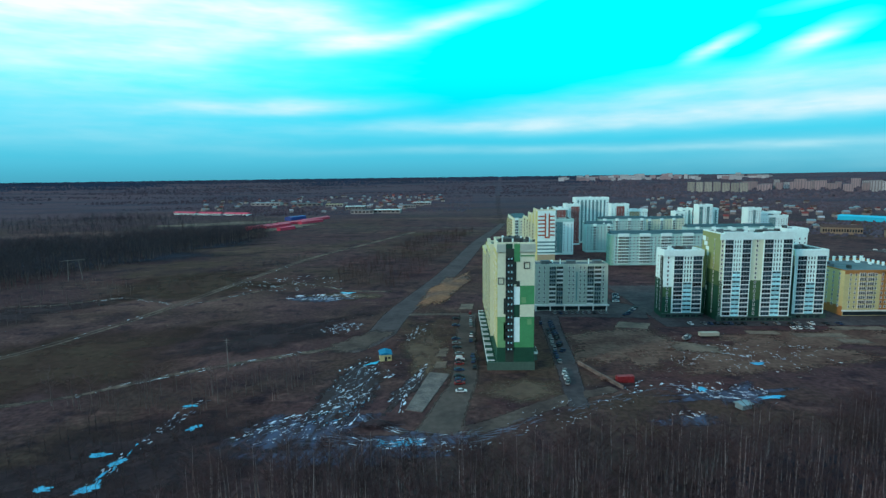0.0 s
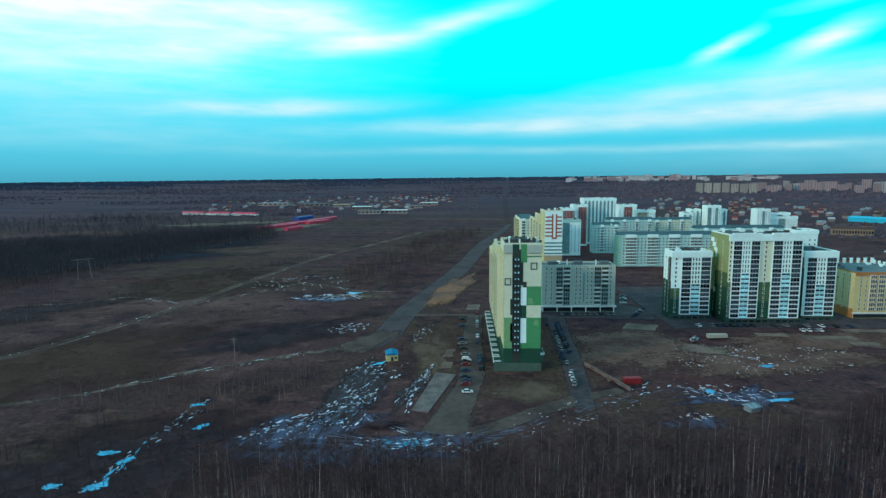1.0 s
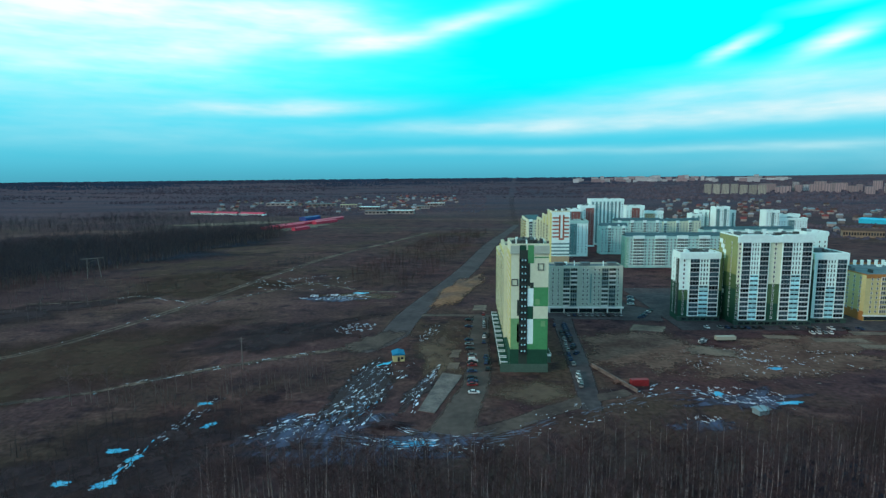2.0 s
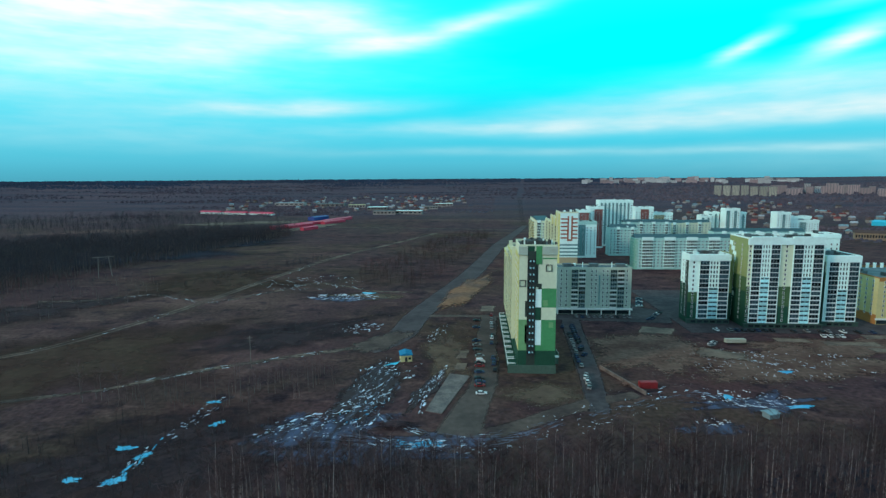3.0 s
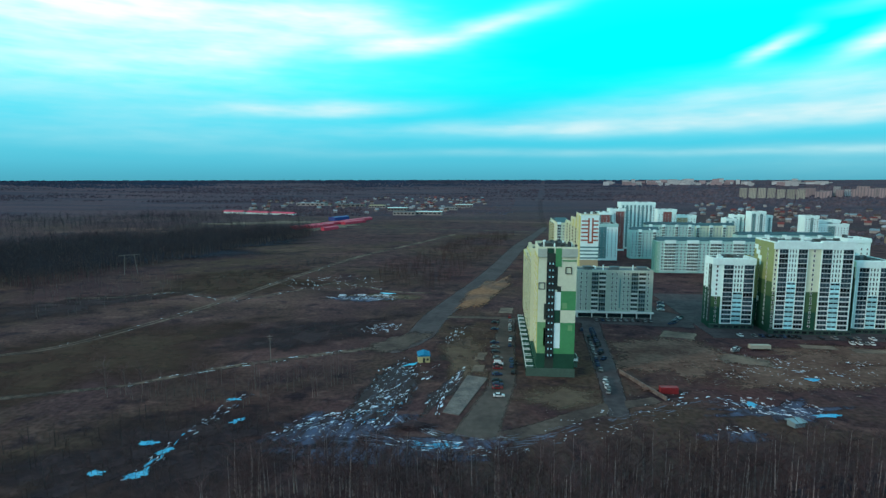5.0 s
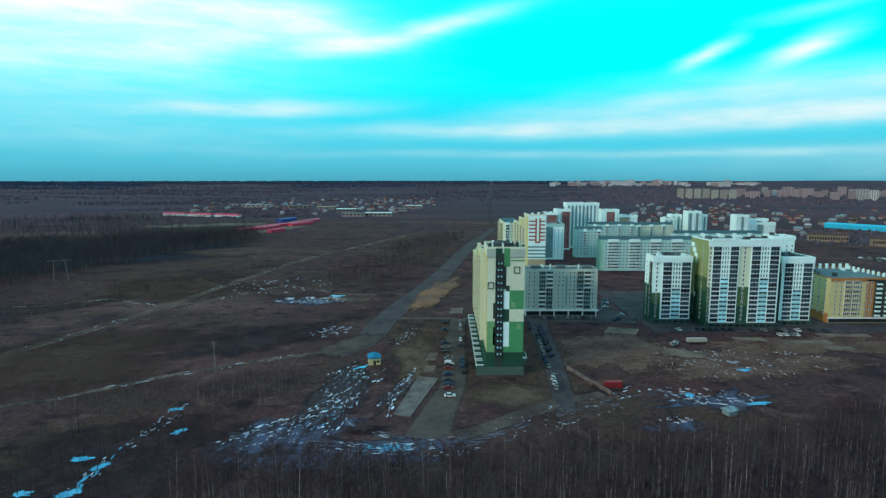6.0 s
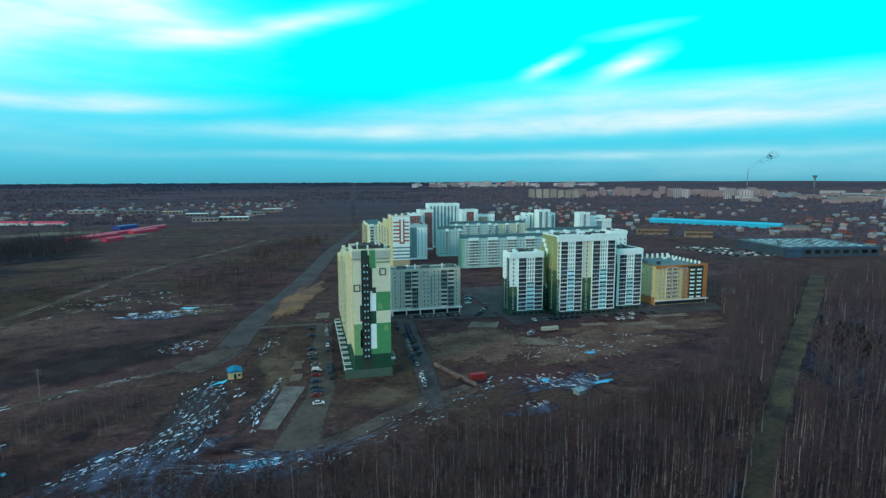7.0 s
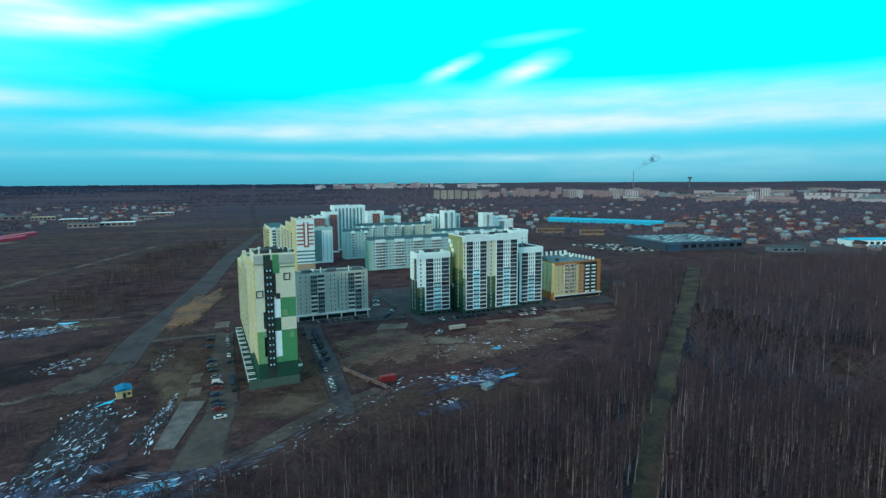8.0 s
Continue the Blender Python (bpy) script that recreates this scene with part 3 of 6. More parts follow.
def pad(name, pts, mt, label, z=0.06, category="pavement", soft=2.5):
    """A yard or slab; its rim, soft metres wide, thins out into the ground."""
    cx, cy = sum(p[0] for p in pts) / len(pts), sum(p[1] for p in pts) / len(pts)
    if not soft:
        solid(name, Shape().prism(pts, -0.05, z), mt, label, category, kind="structure")
        return
    s, fine = Shape(), []
    for (x0, y0), (x1, y1) in zip(pts, pts[1:] + pts[:1]):
        k = max(1, int(math.hypot(x1 - x0, y1 - y0) / 6))
        fine += [(x0 + (x1 - x0) * i / k, y0 + (y1 - y0) * i / k) for i in range(k)]
    n = len(fine)
    for f, zz in ((0.0, 0.01), (1.0, z)):
        for x, y in fine:
            r = math.hypot(x - cx, y - cy)
            g = max(0.1, 1 - soft / r) if f else 1.0
            s.v.append((cx + (x - cx) * g, cy + (y - cy) * g, zz))
            s.fade.append(f)
    s.v.append((cx, cy, z))
    s.fade.append(1.0)
    for i in range(n):
        j = (i + 1) % n
        s.f += [(i, j, n + j, n + i), (n + i, n + j, 2 * n)]
    s.m = [0] * len(s.f)
    solid(name, s, mt, label, category, kind="structure")


def sheet(name, cx, cy, rx, ry, turn, mt, label, z=0.03, rough=0.25, seed=1, n=56, rise=0.0, category="mud"):
    """An irregular low spread of mud, sand or snow, thin at its rim."""
    s = Shape()
    s.v.append((0, 0, z + rise))
    s.fade.append(1.0)
    for k, f in ((1, 0.45), (2, 1.15), (3, 1.18)):
        for i in range(n):
            a = math.tau * i / n
            r = f * (1 + rough * noise.noise((math.cos(a) * 2.2 + seed * 9.1, math.sin(a) * 2.2, seed)) * 1.6 + rough * 0.7 * noise.noise((math.cos(a) * 8 + seed, math.sin(a) * 8, seed * 3.0)))
            s.v.append((math.cos(a) * rx * r, math.sin(a) * ry * r, (z + rise * 0.75 if k == 1 else z) if k < 3 else -0.05))
            s.fade.append((0.9, 0.0, 0.0)[k - 1])
    for i in range(n):
        j = (i + 1) % n
        s.f.append((0, 1 + i, 1 + j))
        for k in (0, 1):
            s.f.append((1 + k * n + i, 1 + (k + 1) * n + i, 1 + (k + 1) * n + j, 1 + k * n + j))
    s.m = [0] * len(s.f)
    return solid(name, s, mt, label, category, kind="structure", m=pose(cx, cy, 0, 0, 0, turn))


def flakes(name, zone, count, size, turn, mt, label, seed, spread=25, aspect=5.5):
    """Scattered old snow: many low lens-shaped patches lying in one direction."""
    rnd = random.Random(seed)
    V, F = [], []
    cx, cy, rx, ry, rot = zone
    for _ in range(count):
        while True:
            u, v = rnd.uniform(-1, 1), rnd.uniform(-1, 1)
            if u * u + v * v < 1 and noise.noise((u * 4 + seed, v * 4, seed * 2.0)) + 0.5 * noise.noise((u * 11 + seed, v * 11, seed * 3.0)) > rnd.uniform(-0.05, 0.45):
                break
        ca, sa = math.cos(radians(rot)), math.sin(radians(rot))
        x, y = cx + u * rx * ca - v * ry * sa, cy + u * rx * sa + v * ry * ca
        ln = size * (0.30 + 1.5 * rnd.random() ** 2.4)
        wd = ln / rnd.uniform(aspect * 0.5, aspect * 1.5)
        t = radians(turn + rnd.gauss(0, spread))
        n, b = 9, len(V)
        for k, (f, h) in enumerate(((1.0, 0.0), (0.72, 0.10))):
            for i in range(n):
                a = math.tau * i / n
                r = f * (rnd.uniform(0.6, 1.15) if k == 0 else rnd.uniform(0.75, 1.0))
                px, py = math.cos(a) * ln * r, math.sin(a) * wd * r
                V.append((x + px * math.cos(t) - py * math.sin(t), y + px * math.sin(t) + py * math.cos(t), h))
        V.append((x, y, 0.13))
        for i in range(n):
            j = (i + 1) % n
            F += [(b + i, b + j, b + n + j), (b + i, b + n + j, b + n + i), (b + n + i, b + n + j, b + 2 * n)]
    tagged(new(name, np_mesh(name, V, F, [mt])), label, "snow", kind="stuff")


ground()
# main road running away from the building site, and its sandy near end
ribbon("road_main", [(-52, 250), (-40, 275), (-33, 329), (-3, 467), (30, 667), (62, 820), (84, 930)], [10, 15, 15, 17, 16, 12, 9], M_ASPHALT, "wide grey unmarked asphalt road across the field", 0.08)
ribbon("track_far", [(84, 928), (104, 1250), (138, 1700), (182, 2250)], [8, 12, 16, 20], M_TRACK, "broad treeless strip running to the horizon", 0.09, category="ground", wobble=2.0, firm=0.3)
ribbon("road_cross", [(-420, 905), (-150, 890), (60, 850), (170, 800)], [9, 9, 9, 8], M_DIRTROAD, "pale dirt road crossing the fields", 0.07)
sheet("sand_verge", -7, 390, 70, 12, 75, M_OCHRE, "ochre sand heap along the asphalt road", 0.1, 0.3, 3, rise=1.2, category="sand")
sheet("sandy_fan", -47, 266, 24, 10, 62, M_DIRTROAD, "sandy brown turning area at the road's end", 0.092, 0.25, 5)
FIELD_TRACK = [(-236, 225), (-215, 242), (-199, 283), (-185, 340), (-170, 436), (-145, 560), (-103, 677), (-60, 800)]
for i, (dx, wide) in enumerate(((-2.1, 1.9), (1.9, 2.4))):
    ribbon(f"track_field_{i + 1}", [(x + dx, y) for x, y in FIELD_TRACK], [wide * k for k in (0.8, 0.8, 0.9, 1, 1.2, 1.5, 1.8, 2)], M_TRACK, "pale wheel rut of a dirt track across dead grass", 0.05, wobble=0.3, firm=0.8)
ribbon("track_near", [(-200, 175), (-169, 188), (-147, 198), (-122, 219), (-98, 233), (-72, 248), (-52, 258)], [3.5, 3.5, 3.5, 4.5, 5, 5, 5], M_TRACK, "narrow rutted dirt track", 0.062, wobble=0.6, firm=0.62)
ribbon("track_site", [(-178, 345), (-149, 382), (-127, 418), (-100, 405), (-77, 389), (-45, 385)], [3, 3, 3, 3, 4, 4], M_TRACK, "faint dirt track to a clearing", 0.044, wobble=0.4, firm=0.65)
ribbon("track_side", [(-300, 345), (-264, 351), (-233, 370), (-188, 350)], [2.5, 2.5, 2.5, 2.5], M_TRACK, "faint path through the grass", 0.047, wobble=0.3, firm=0.65)
sheet("clearing_field", -76, 370, 32, 14, 0, M_LAWN, "trampled grey clearing in the field", 0.04, 0.3, 8)
# car parks and site roads round the green tower
ribbon("carpark_west", [(-6, 166), (-2.5, 184), (2.0, 205), (4.6, 225), (5.2, 262), (7.4, 307), (8.4, 320)], [15, 13, 11, 11, 11, 10, 10], M_LOT, "grey asphalt car park strip beside the tower", 0.07, category="pavement")
pad("slab_west", [(-18, 184), (-12, 182), (-2.4, 219), (-11, 221.5)], M_CONCRETE, "bare pale concrete slab", 0.25, soft=0)
pad("sports_court_1", [(-10, 226), (-4, 226), (-3, 236), (-9, 236)], M_GRAVEL, "small sandy play court", 0.1)
pad("sports_court_2", [(-9.5, 241), (-3.5, 241), (-2.5, 254), (-8, 254)], M_GRAVEL, "small sandy play court", 0.1)
pad("sports_court_3", [(2, 330), (12, 330), (13, 346), (3, 346)], M_GRAVEL, "small sandy play court", 0.1)
ribbon("road_link", [(-38, 318), (-14, 319), (14, 318)], [5, 5, 5], M_DIRTROAD, "dirt link road", 0.06)
# darker asphalt on road_east and yard_mid paints in the tower's shade
ribbon("road_east", [(44, 186), (46, 203), (49, 235), (53, 290), (56, 316)], [7, 8, 9, 10, 10], M_YARD, "asphalt access road with parked cars", 0.07)
ribbon("road_south", [(-20, 167), (-8, 166), (8, 170), (32, 187), (46, 196), (62, 203)], [3, 5, 7, 7, 7, 5], M_DIRTROAD, "bare earth road along the wood", 0.056, wobble=0.5)
pad("yard_mid", [(40, 312), (112, 306), (118, 330), (104, 345), (98, 470), (40, 470)], M_YARD, "dark asphalt yard between the blocks", 0.045)
pad("yard_towers", [(114, 288), (262, 288), (268, 304), (220, 400), (112, 400)], M_YARD, "dark asphalt yard around the white towers", 0.055)
pad("court_mid", [(86, 288), (104, 284), (110, 296), (92, 301)], M_GRAVEL, "bare sandy play court", 0.08)
for i, (x, y, w) in enumerate(((160, 277, 9), (186, 272, 14), (214, 284, 15), (196, 262, 8))):
    pad(f"court_east_{i + 1}", [(x - w, y - 3.5), (x + w, y - 4.5), (x + w, y + 3), (x - w, y + 4)], M_GRAVEL, "bare pale sandy court", 0.08)
pad("carpark_store", [(430, 578), (452, 482), (496, 476), (502, 562)], M_ASPHALT, "large asphalt car park of the store", 0.06)
pad("yard_station", [(590, 400), (760, 330), (900, 420), (700, 470)], M_ASPHALT, "grey asphalt yard", 0.05)
ribbon("track_wood", [(395, 296), (430, 311), (452, 320), (490, 334)], [3, 4, 4, 4], M_DIRTROAD, "pale dirt road beyond the birch wood", 0.06)
sheet("wood_clearing", 264, 140, 26, 15, 35, M_TURF, "brown grassy clearing in the birch wood", 0.05, 0.35, 71, 60)
ribbon("cutting_floor", [(60, 65), (103, 101), (143, 136), (217, 197), (300, 264), (365, 318), (430, 372)], [5, 7, 8.5, 10, 12, 13, 13], M_CUTTING, "straight grassy cutting through the birch wood", 0.04, category="ground", wobble=0.6)

# ---- mud and old snow ----
sheet("turf_field", -185, 232, 80, 62, 20, M_TURF, "olive-brown turf of the near field", 0.012, 0.4, 41, 90)
sheet("turf_north", -205, 420, 60, 70, 10, M_TURF, "olive-brown turf of the far field", 0.012, 0.4, 42, 90)
sheet("wet_scrubland", -98, 148, 62, 34, 20, M_WET, "dark wet scrubland", 0.014, 0.4, 43, 90)
sheet("wet_hollow", -95, 285, 50, 26, 30, M_WET, "dark wet hollow in the field", 0.015, 0.4, 44, 90)
sheet("wet_verge", -102, 267, 40, 22, 35, M_WET, "dark wet ground beside the track", 0.016, 0.4, 45, 90)
sheet("wet_margin", -276, 324, 60, 34, 50, M_WET, "dark wet ground before the wood", 0.017, 0.4, 46, 90)
sheet("rubble_pile", 114, 252, 13, 8, -20, M_GRAVEL, "low pile of pale building rubble", 0.09, 0.4, 47, 40, 1.0, "rubble")
sheet("mud_north", -42, 204, 36, 11, 84, M_FROST, "rutted dark mud with snow in the ruts", 0.035, 0.4, 11)
sheet("mud_south", -52, 169, 20, 12, 15, M_FROST2, "frosted grey mud by the wood", 0.032, 0.6, 12)
sheet("mud_margin", -32, 153, 30, 8, 4, M_FROST2, "frosted blue-grey mud under the first birches", 0.05, 0.5, 48)
sheet("mud_wood", -14, 161.5, 22, 5, 4, M_FROST2, "snowy wheel ruts along the wood", 0.064, 0.6, 13)
sheet("mud_ditch", -106, 145, 20, 7, 40, M_WET, "dark wet ground round a frozen ditch", 0.03, 0.5, 19)
sheet("mud_west", -54, 166, 20, 9, 10, M_FROST2, "frosted blue-grey mud by the wood", 0.034, 0.5, 20)
sheet("mud_slab", -19, 204, 20, 4, 72, M_FROST, "snowy rutted strip beside the slab", 0.04, 0.6, 14)
sheet("mud_clearing", -92, 362, 24, 10, 0, M_FROST2, "half-thawed clearing with snow", 0.06, 0.35, 15)
sheet("mud_east", 104, 196, 24, 9, 10, M_FROST2, "half-thawed rutted ground", 0.03, 0.6, 16)
sheet("mud_edge", 78, 175, 14, 4.5, 8, M_FROST2, "frosted blue-grey mud by the wood", 0.03, 0.5, 18)
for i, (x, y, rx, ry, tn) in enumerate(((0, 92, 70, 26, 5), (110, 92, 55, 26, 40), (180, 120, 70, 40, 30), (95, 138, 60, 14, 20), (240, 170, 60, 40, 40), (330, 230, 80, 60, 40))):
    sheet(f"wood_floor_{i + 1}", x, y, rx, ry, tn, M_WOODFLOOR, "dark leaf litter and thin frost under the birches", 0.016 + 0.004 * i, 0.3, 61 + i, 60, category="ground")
sheet("mud_rubble", 138, 242, 52, 24, 8, M_BAREEARTH, "earth strewn with rubble", 0.033, 0.4, 17)
sheet("lawn_tower", 26, 202, 21, 13, 10, M_LAWN, "thin brown lawn before the tower", 0.031, 0.3, 21)
sheet("earth_court", 84, 258, 34, 32, 20, M_BAREEARTH, "bare brown earth between the blocks", 0.027, 0.4, 22)
sheet("earth_east", 185, 266, 60, 17, 4, M_BAREEARTH, "bare brown earth before the white towers", 0.029, 0.4, 23)
sheet("earth_west", -14, 250, 12, 40, 6, M_LAWN, "bare brown earth beside the car park", 0.026, 0.4, 24)
sheet("earth_mound", -27, 172, 8, 3.6, 8, M_WET, "low dark mound of earth", 0.1, 0.3, 51, 40, 1.4)
SNOW = "patch of old bluish snow on brown ground"


def rut_snow(name, pts, offset, count, size, seed):
    """Thin lines of snow lying in the ruts of a track."""
    r = random.Random(seed)
    V, F = [], []
    for _ in range(count):
        i = r.randrange(len(pts) - 1)
        p, q = Vector(pts[i]), Vector(pts[i + 1])
        d = (q - p).normalized()
        nrm = Vector((-d.y, d.x))
        o = p.lerp(q, r.random()) + nrm * (r.choice((-1, 1)) * offset + r.uniform(-0.5, 0.5))
        ln, wd = size * (0.3 + 1.4 * r.random() ** 2), r.uniform(0.10, 0.28)
        b = len(V)
        for t, w in ((-1, 0.05), (-0.5, 0.9), (0.1, 0.6), (0.6, 1.0), (1, 0.05)):
            for s in (-1, 1):
                e = o + d * ln * t + nrm * s * wd * w * r.uniform(0.7, 1.2)
                V.append((e.x, e.y, 0.10))
        for k in range(4):
            F += [(b + 2 * k, b + 2 * k + 2, b + 2 * k + 3), (b + 2 * k, b + 2 * k + 3, b + 2 * k + 1)]
    tagged(new(name, np_mesh(name, V, F, [M_SNOW])), SNOW, "snow", kind="stuff")


rut_snow("snow_track", [(-215, 242), (-199, 283), (-185, 340), (-170, 436), (-145, 560)], 2.2, 26, 1.6, 31)
rut_snow("snow_track_near", [(-147, 198), (-122, 219), (-98, 233), (-72, 248)], 1.5, 26, 1.4, 32)
rut_snow("snow_site_track", [(-178, 348), (-149, 382), (-127, 418), (-100, 405), (-77, 389)], 1.3, 18, 2.0, 33)
rut_snow("snow_side_path", [(-264, 351), (-233, 370), (-190, 350)], 1.0, 14, 2.2, 34)
rut_snow("snow_cutting", [(96, 106), (118, 125), (140, 143)], 1.5, 12, 1.0, 35)


def rut_lines(name, pts, lanes, half, dash, wide, mt, label, seed, fill=0.5, z=0.11):
    """Snow or ice lying in the curved wheel ruts along a guide: long thin strips, broken here and there."""
    r = random.Random(seed)
    P = []
    for i in range(len(pts) - 1):
        p0, p1 = Vector(pts[max(i - 1, 0)]), Vector(pts[i])
        p2, p3 = Vector(pts[i + 1]), Vector(pts[min(i + 2, len(pts) - 1)])
        k = max(4, int((p2 - p1).length / 0.7))
        for j in range(k):
            t = j / k
            P.append(0.5 * (2 * p1 + (p2 - p0) * t + (2 * p0 - 5 * p1 + 4 * p2 - p3) * t * t + (3 * p1 - p0 - 3 * p2 + p3) * t ** 3))
    V, F = [], []
    for lane in range(lanes):
        off, drift, i = r.uniform(-half, half), r.uniform(-0.6, 0.6), 0
        while i < len(P) - 3:
            n = int(dash * r.uniform(0.4, 1.7) / 0.7) + 2
            if r.random() < fill:
                seg = range(i, min(i + n, len(P) - 1))
                b, m_ = len(V), len(seg)
                w0, skew = wide * r.choice((0.4, 0.7, 0.8, 1.0, 1.7)), r.uniform(-0.22, 0.22)
                for q, k in enumerate(seg):
                    d = (P[k + 1] - P[k]).normalized()
                    nrm = Vector((-d.y, d.x))
                    w = w0 * (0.15 + math.sin(math.pi * (q + 0.5) / m_)) * r.uniform(0.3, 1.4)
                    o = P[k] + nrm * (off + drift * k / len(P) + 0.5 * noise.noise((k * 0.25, lane, seed)) + skew * (q - m_ / 2) * 0.7)
                    for e in (-1, 1):
                        c = o + nrm * e * w
                        V.append((c.x, c.y, z))
                F += [(b + 2 * q, b + 2 * q + 2, b + 2 * q + 3, b + 2 * q + 1) for q in range(m_ - 1)]
            i += n + r.randrange(1, 7)
    tagged(new(name, np_mesh(name, V, F, [mt])), label, "snow", kind="stuff")


RUTS = "thin lines of snow lying in wheel ruts"
rut_lines("snow_ruts_hut", [(-36, 238), (-42, 226), (-41, 203), (-40, 189), (-43, 175), (-50, 164)], 24, 8.0, 1.1, 0.20, M_SNOW, RUTS, 51, 0.12)
rut_lines("snow_ruts_cross", [(-68, 160), (-58, 174), (-47, 186), (-37, 203), (-30, 222)], 22, 6.5, 1.5, 0.20, M_SNOW, RUTS, 52, 0.13)
rut_lines("dull_ruts_cross", [(-70, 158), (-58, 171), (-47, 183), (-37, 199), (-33, 222)], 20, 8.0, 2.2, 0.15, M_DULLSNOW, RUTS, 71, 0.3, 0.09)
rut_lines("dull_ruts_hut", [(-38, 236), (-43, 222), (-42, 203), (-40, 189), (-45, 172)], 10, 7.0, 2.0, 0.14, M_DULLSNOW, RUTS, 72, 0.24, 0.09)
rut_lines("dull_ruts_arc", [(-40, 187), (-33, 181), (-25, 172.5), (-14, 167), (0, 164.5), (14, 169), (30, 178)], 12, 2.8, 8.0, 0.16, M_DULLSNOW, RUTS, 53, 0.5, 0.12)
rut_lines("snow_ruts_arc", [(-38, 185), (-33, 181), (-25, 172.5), (-14, 166.5)], 6, 2.4, 2.5, 0.10, M_SNOW, RUTS, 73, 0.3, 0.13)
rut_lines("snow_ruts_wood", [(-36, 162), (-25, 159.5), (-16, 159.8), (-6, 162), (6, 165.5)], 18, 3.2, 1.6, 0.17, M_SNOW, RUTS, 54, 0.16)
rut_lines("dull_ruts_wood", [(-50, 163), (-36, 161), (-25, 159), (-12, 160), (6, 163.5), (22, 168)], 16, 3.6, 5.0, 0.18, M_DULLSNOW, RUTS, 74, 0.5, 0.10)
rut_lines("ice_ruts_wood", [(-25, 160), (-20, 159.6), (-15, 159.8), (-10, 161)], 22, 2.2, 1.6, 0.20, M_ICE, "streaks of meltwater ice in wheel ruts, sky's blue reflection painted in", 55, 0.5, 0.13)
rut_lines("snow_ruts_slab", [(-13, 232), (-17, 218), (-19, 204), (-20.5, 190), (-20.5, 181)], 10, 1.8, 2.2, 0.22, M_SNOW, RUTS, 56, 0.30)
rut_lines("snow_ruts_track", [(-33, 232), (-31, 222), (-26, 230), (-23, 243)], 5, 1.4, 1.0, 0.12, M_SNOW, RUTS, 57, 0.36)
rut_lines("snow_ruts_east", [(66, 203), (82, 208), (96, 203), (106, 196), (118, 192)], 24, 5.0, 1.0, 0.20, M_SNOW, RUTS, 58, 0.16)
rut_lines("dull_ruts_east", [(40, 183), (62, 196), (82, 203), (98, 200), (118, 192)], 12, 4.0, 4.0, 0.16, M_DULLSNOW, RUTS, 75, 0.4, 0.09)
rut_lines("snow_ruts_yard", [(108, 258), (124, 250), (138, 243), (152, 238)], 26, 8.0, 1.0, 0.18, M_SNOW, RUTS, 59, 0.13)
rut_lines("snow_ruts_cutting", [(92, 106), (108, 121), (126, 137), (146, 152)], 6, 1.6, 5.0, 0.2, M_DULLSNOW, "frosted blue ruts beside the cutting", 60, 0.7)
rut_lines("ice_ditch", [(-100.2, 160.2), (-99.0, 153.5), (-99.3, 147.3), (-99.3, 140.3), (-100.4, 134.3), (-112.6, 134.1)], 4, 0.9, 1.8, 0.26, M_ICE, "streaks of meltwater ice in a ditch, sky's blue reflection painted in", 81, 0.3, 0.13)
rut_lines("snow_ditch", [(-100.2, 160.2), (-99.0, 153.5), (-99.3, 147.3), (-99.3, 140.3), (-100.4, 134.3), (-112.6, 134.1)], 8, 2.8, 1.0, 0.18, M_SNOW, RUTS, 82, 0.12)
rut_lines("snow_hollow", [(-92.9, 193.8), (-95.4, 187.3), (-96.4, 180.8), (-100.7, 171.3), (-100.2, 160.2)], 8, 3.0, 1.4, 0.18, M_DULLSNOW, RUTS, 83, 0.25)
flakes("rubble_bits", (120, 240, 62, 34, 12), 420, 0.32, 0, M_CONCRETE, "pale building rubble strewn over bare earth", 61, 60, 2.2)
flakes("rubble_pile_bits", (114, 252, 16, 11, -20), 200, 0.42, -45, M_PALERUBBLE, "pale building rubble strewn over bare earth", 64, 40, 2.6)
flakes("litter_west", (-16, 258, 16, 46, 0), 130, 0.28, 30, M_CONCRETE, "pale building rubble strewn over bare earth", 62, 60, 2.2)
flakes("litter_lawn", (40, 196, 40, 16, 15), 90, 0.26, 10, M_CONCRETE, "pale building rubble strewn over bare earth", 63, 60, 2.2)
flakes("snow_north", (-41, 214, 22, 6, 85), 100, 0.55, 50, M_SNOW, SNOW, 1, 22, 7)
flakes("snow_middle", (-40, 192, 13, 6, 60), 80, 0.60, 50, M_SNOW, SNOW, 21, 18, 7)
flakes("snow_west", (-58, 173, 14, 6, 25), 120, 0.55, 50, M_SNOW, SNOW, 22, 22, 6)
flakes("snow_south", (-50, 167, 18, 6, 20), 90, 0.50, 40, M_SNOW, SNOW, 2, 30, 6)
flakes("snow_wood", (-2, 158, 16, 3, 5), 90, 0.50, 35, M_SNOW, SNOW, 3, 30, 6)
flakes("snow_slab", (-19, 206, 20, 2.6, 72), 110, 0.70, 72, M_SNOW, SNOW, 4, 9, 10)
flakes("snow_clearing", (-92, 368, 26, 10, 0), 252, 0.92, 20, M_SNOW, SNOW, 5, aspect=5)
flakes("snow_road", (-62, 290, 13, 9, 40), 100, 0.70, 30, M_SNOW, SNOW, 6, 15, 9)
flakes("snow_east", (102, 200, 17, 9, 0), 130, 0.58, -48, M_SNOW, SNOW, 7, 14, 9)
flakes("snow_far_east", (138, 240, 42, 20, 10), 220, 0.50, -45, M_SNOW, SNOW, 8, 22, 9)
flakes("snow_link", (-20, 282, 5, 16, -15), 60, 0.62, 55, M_SNOW, SNOW, 9, 14, 9)
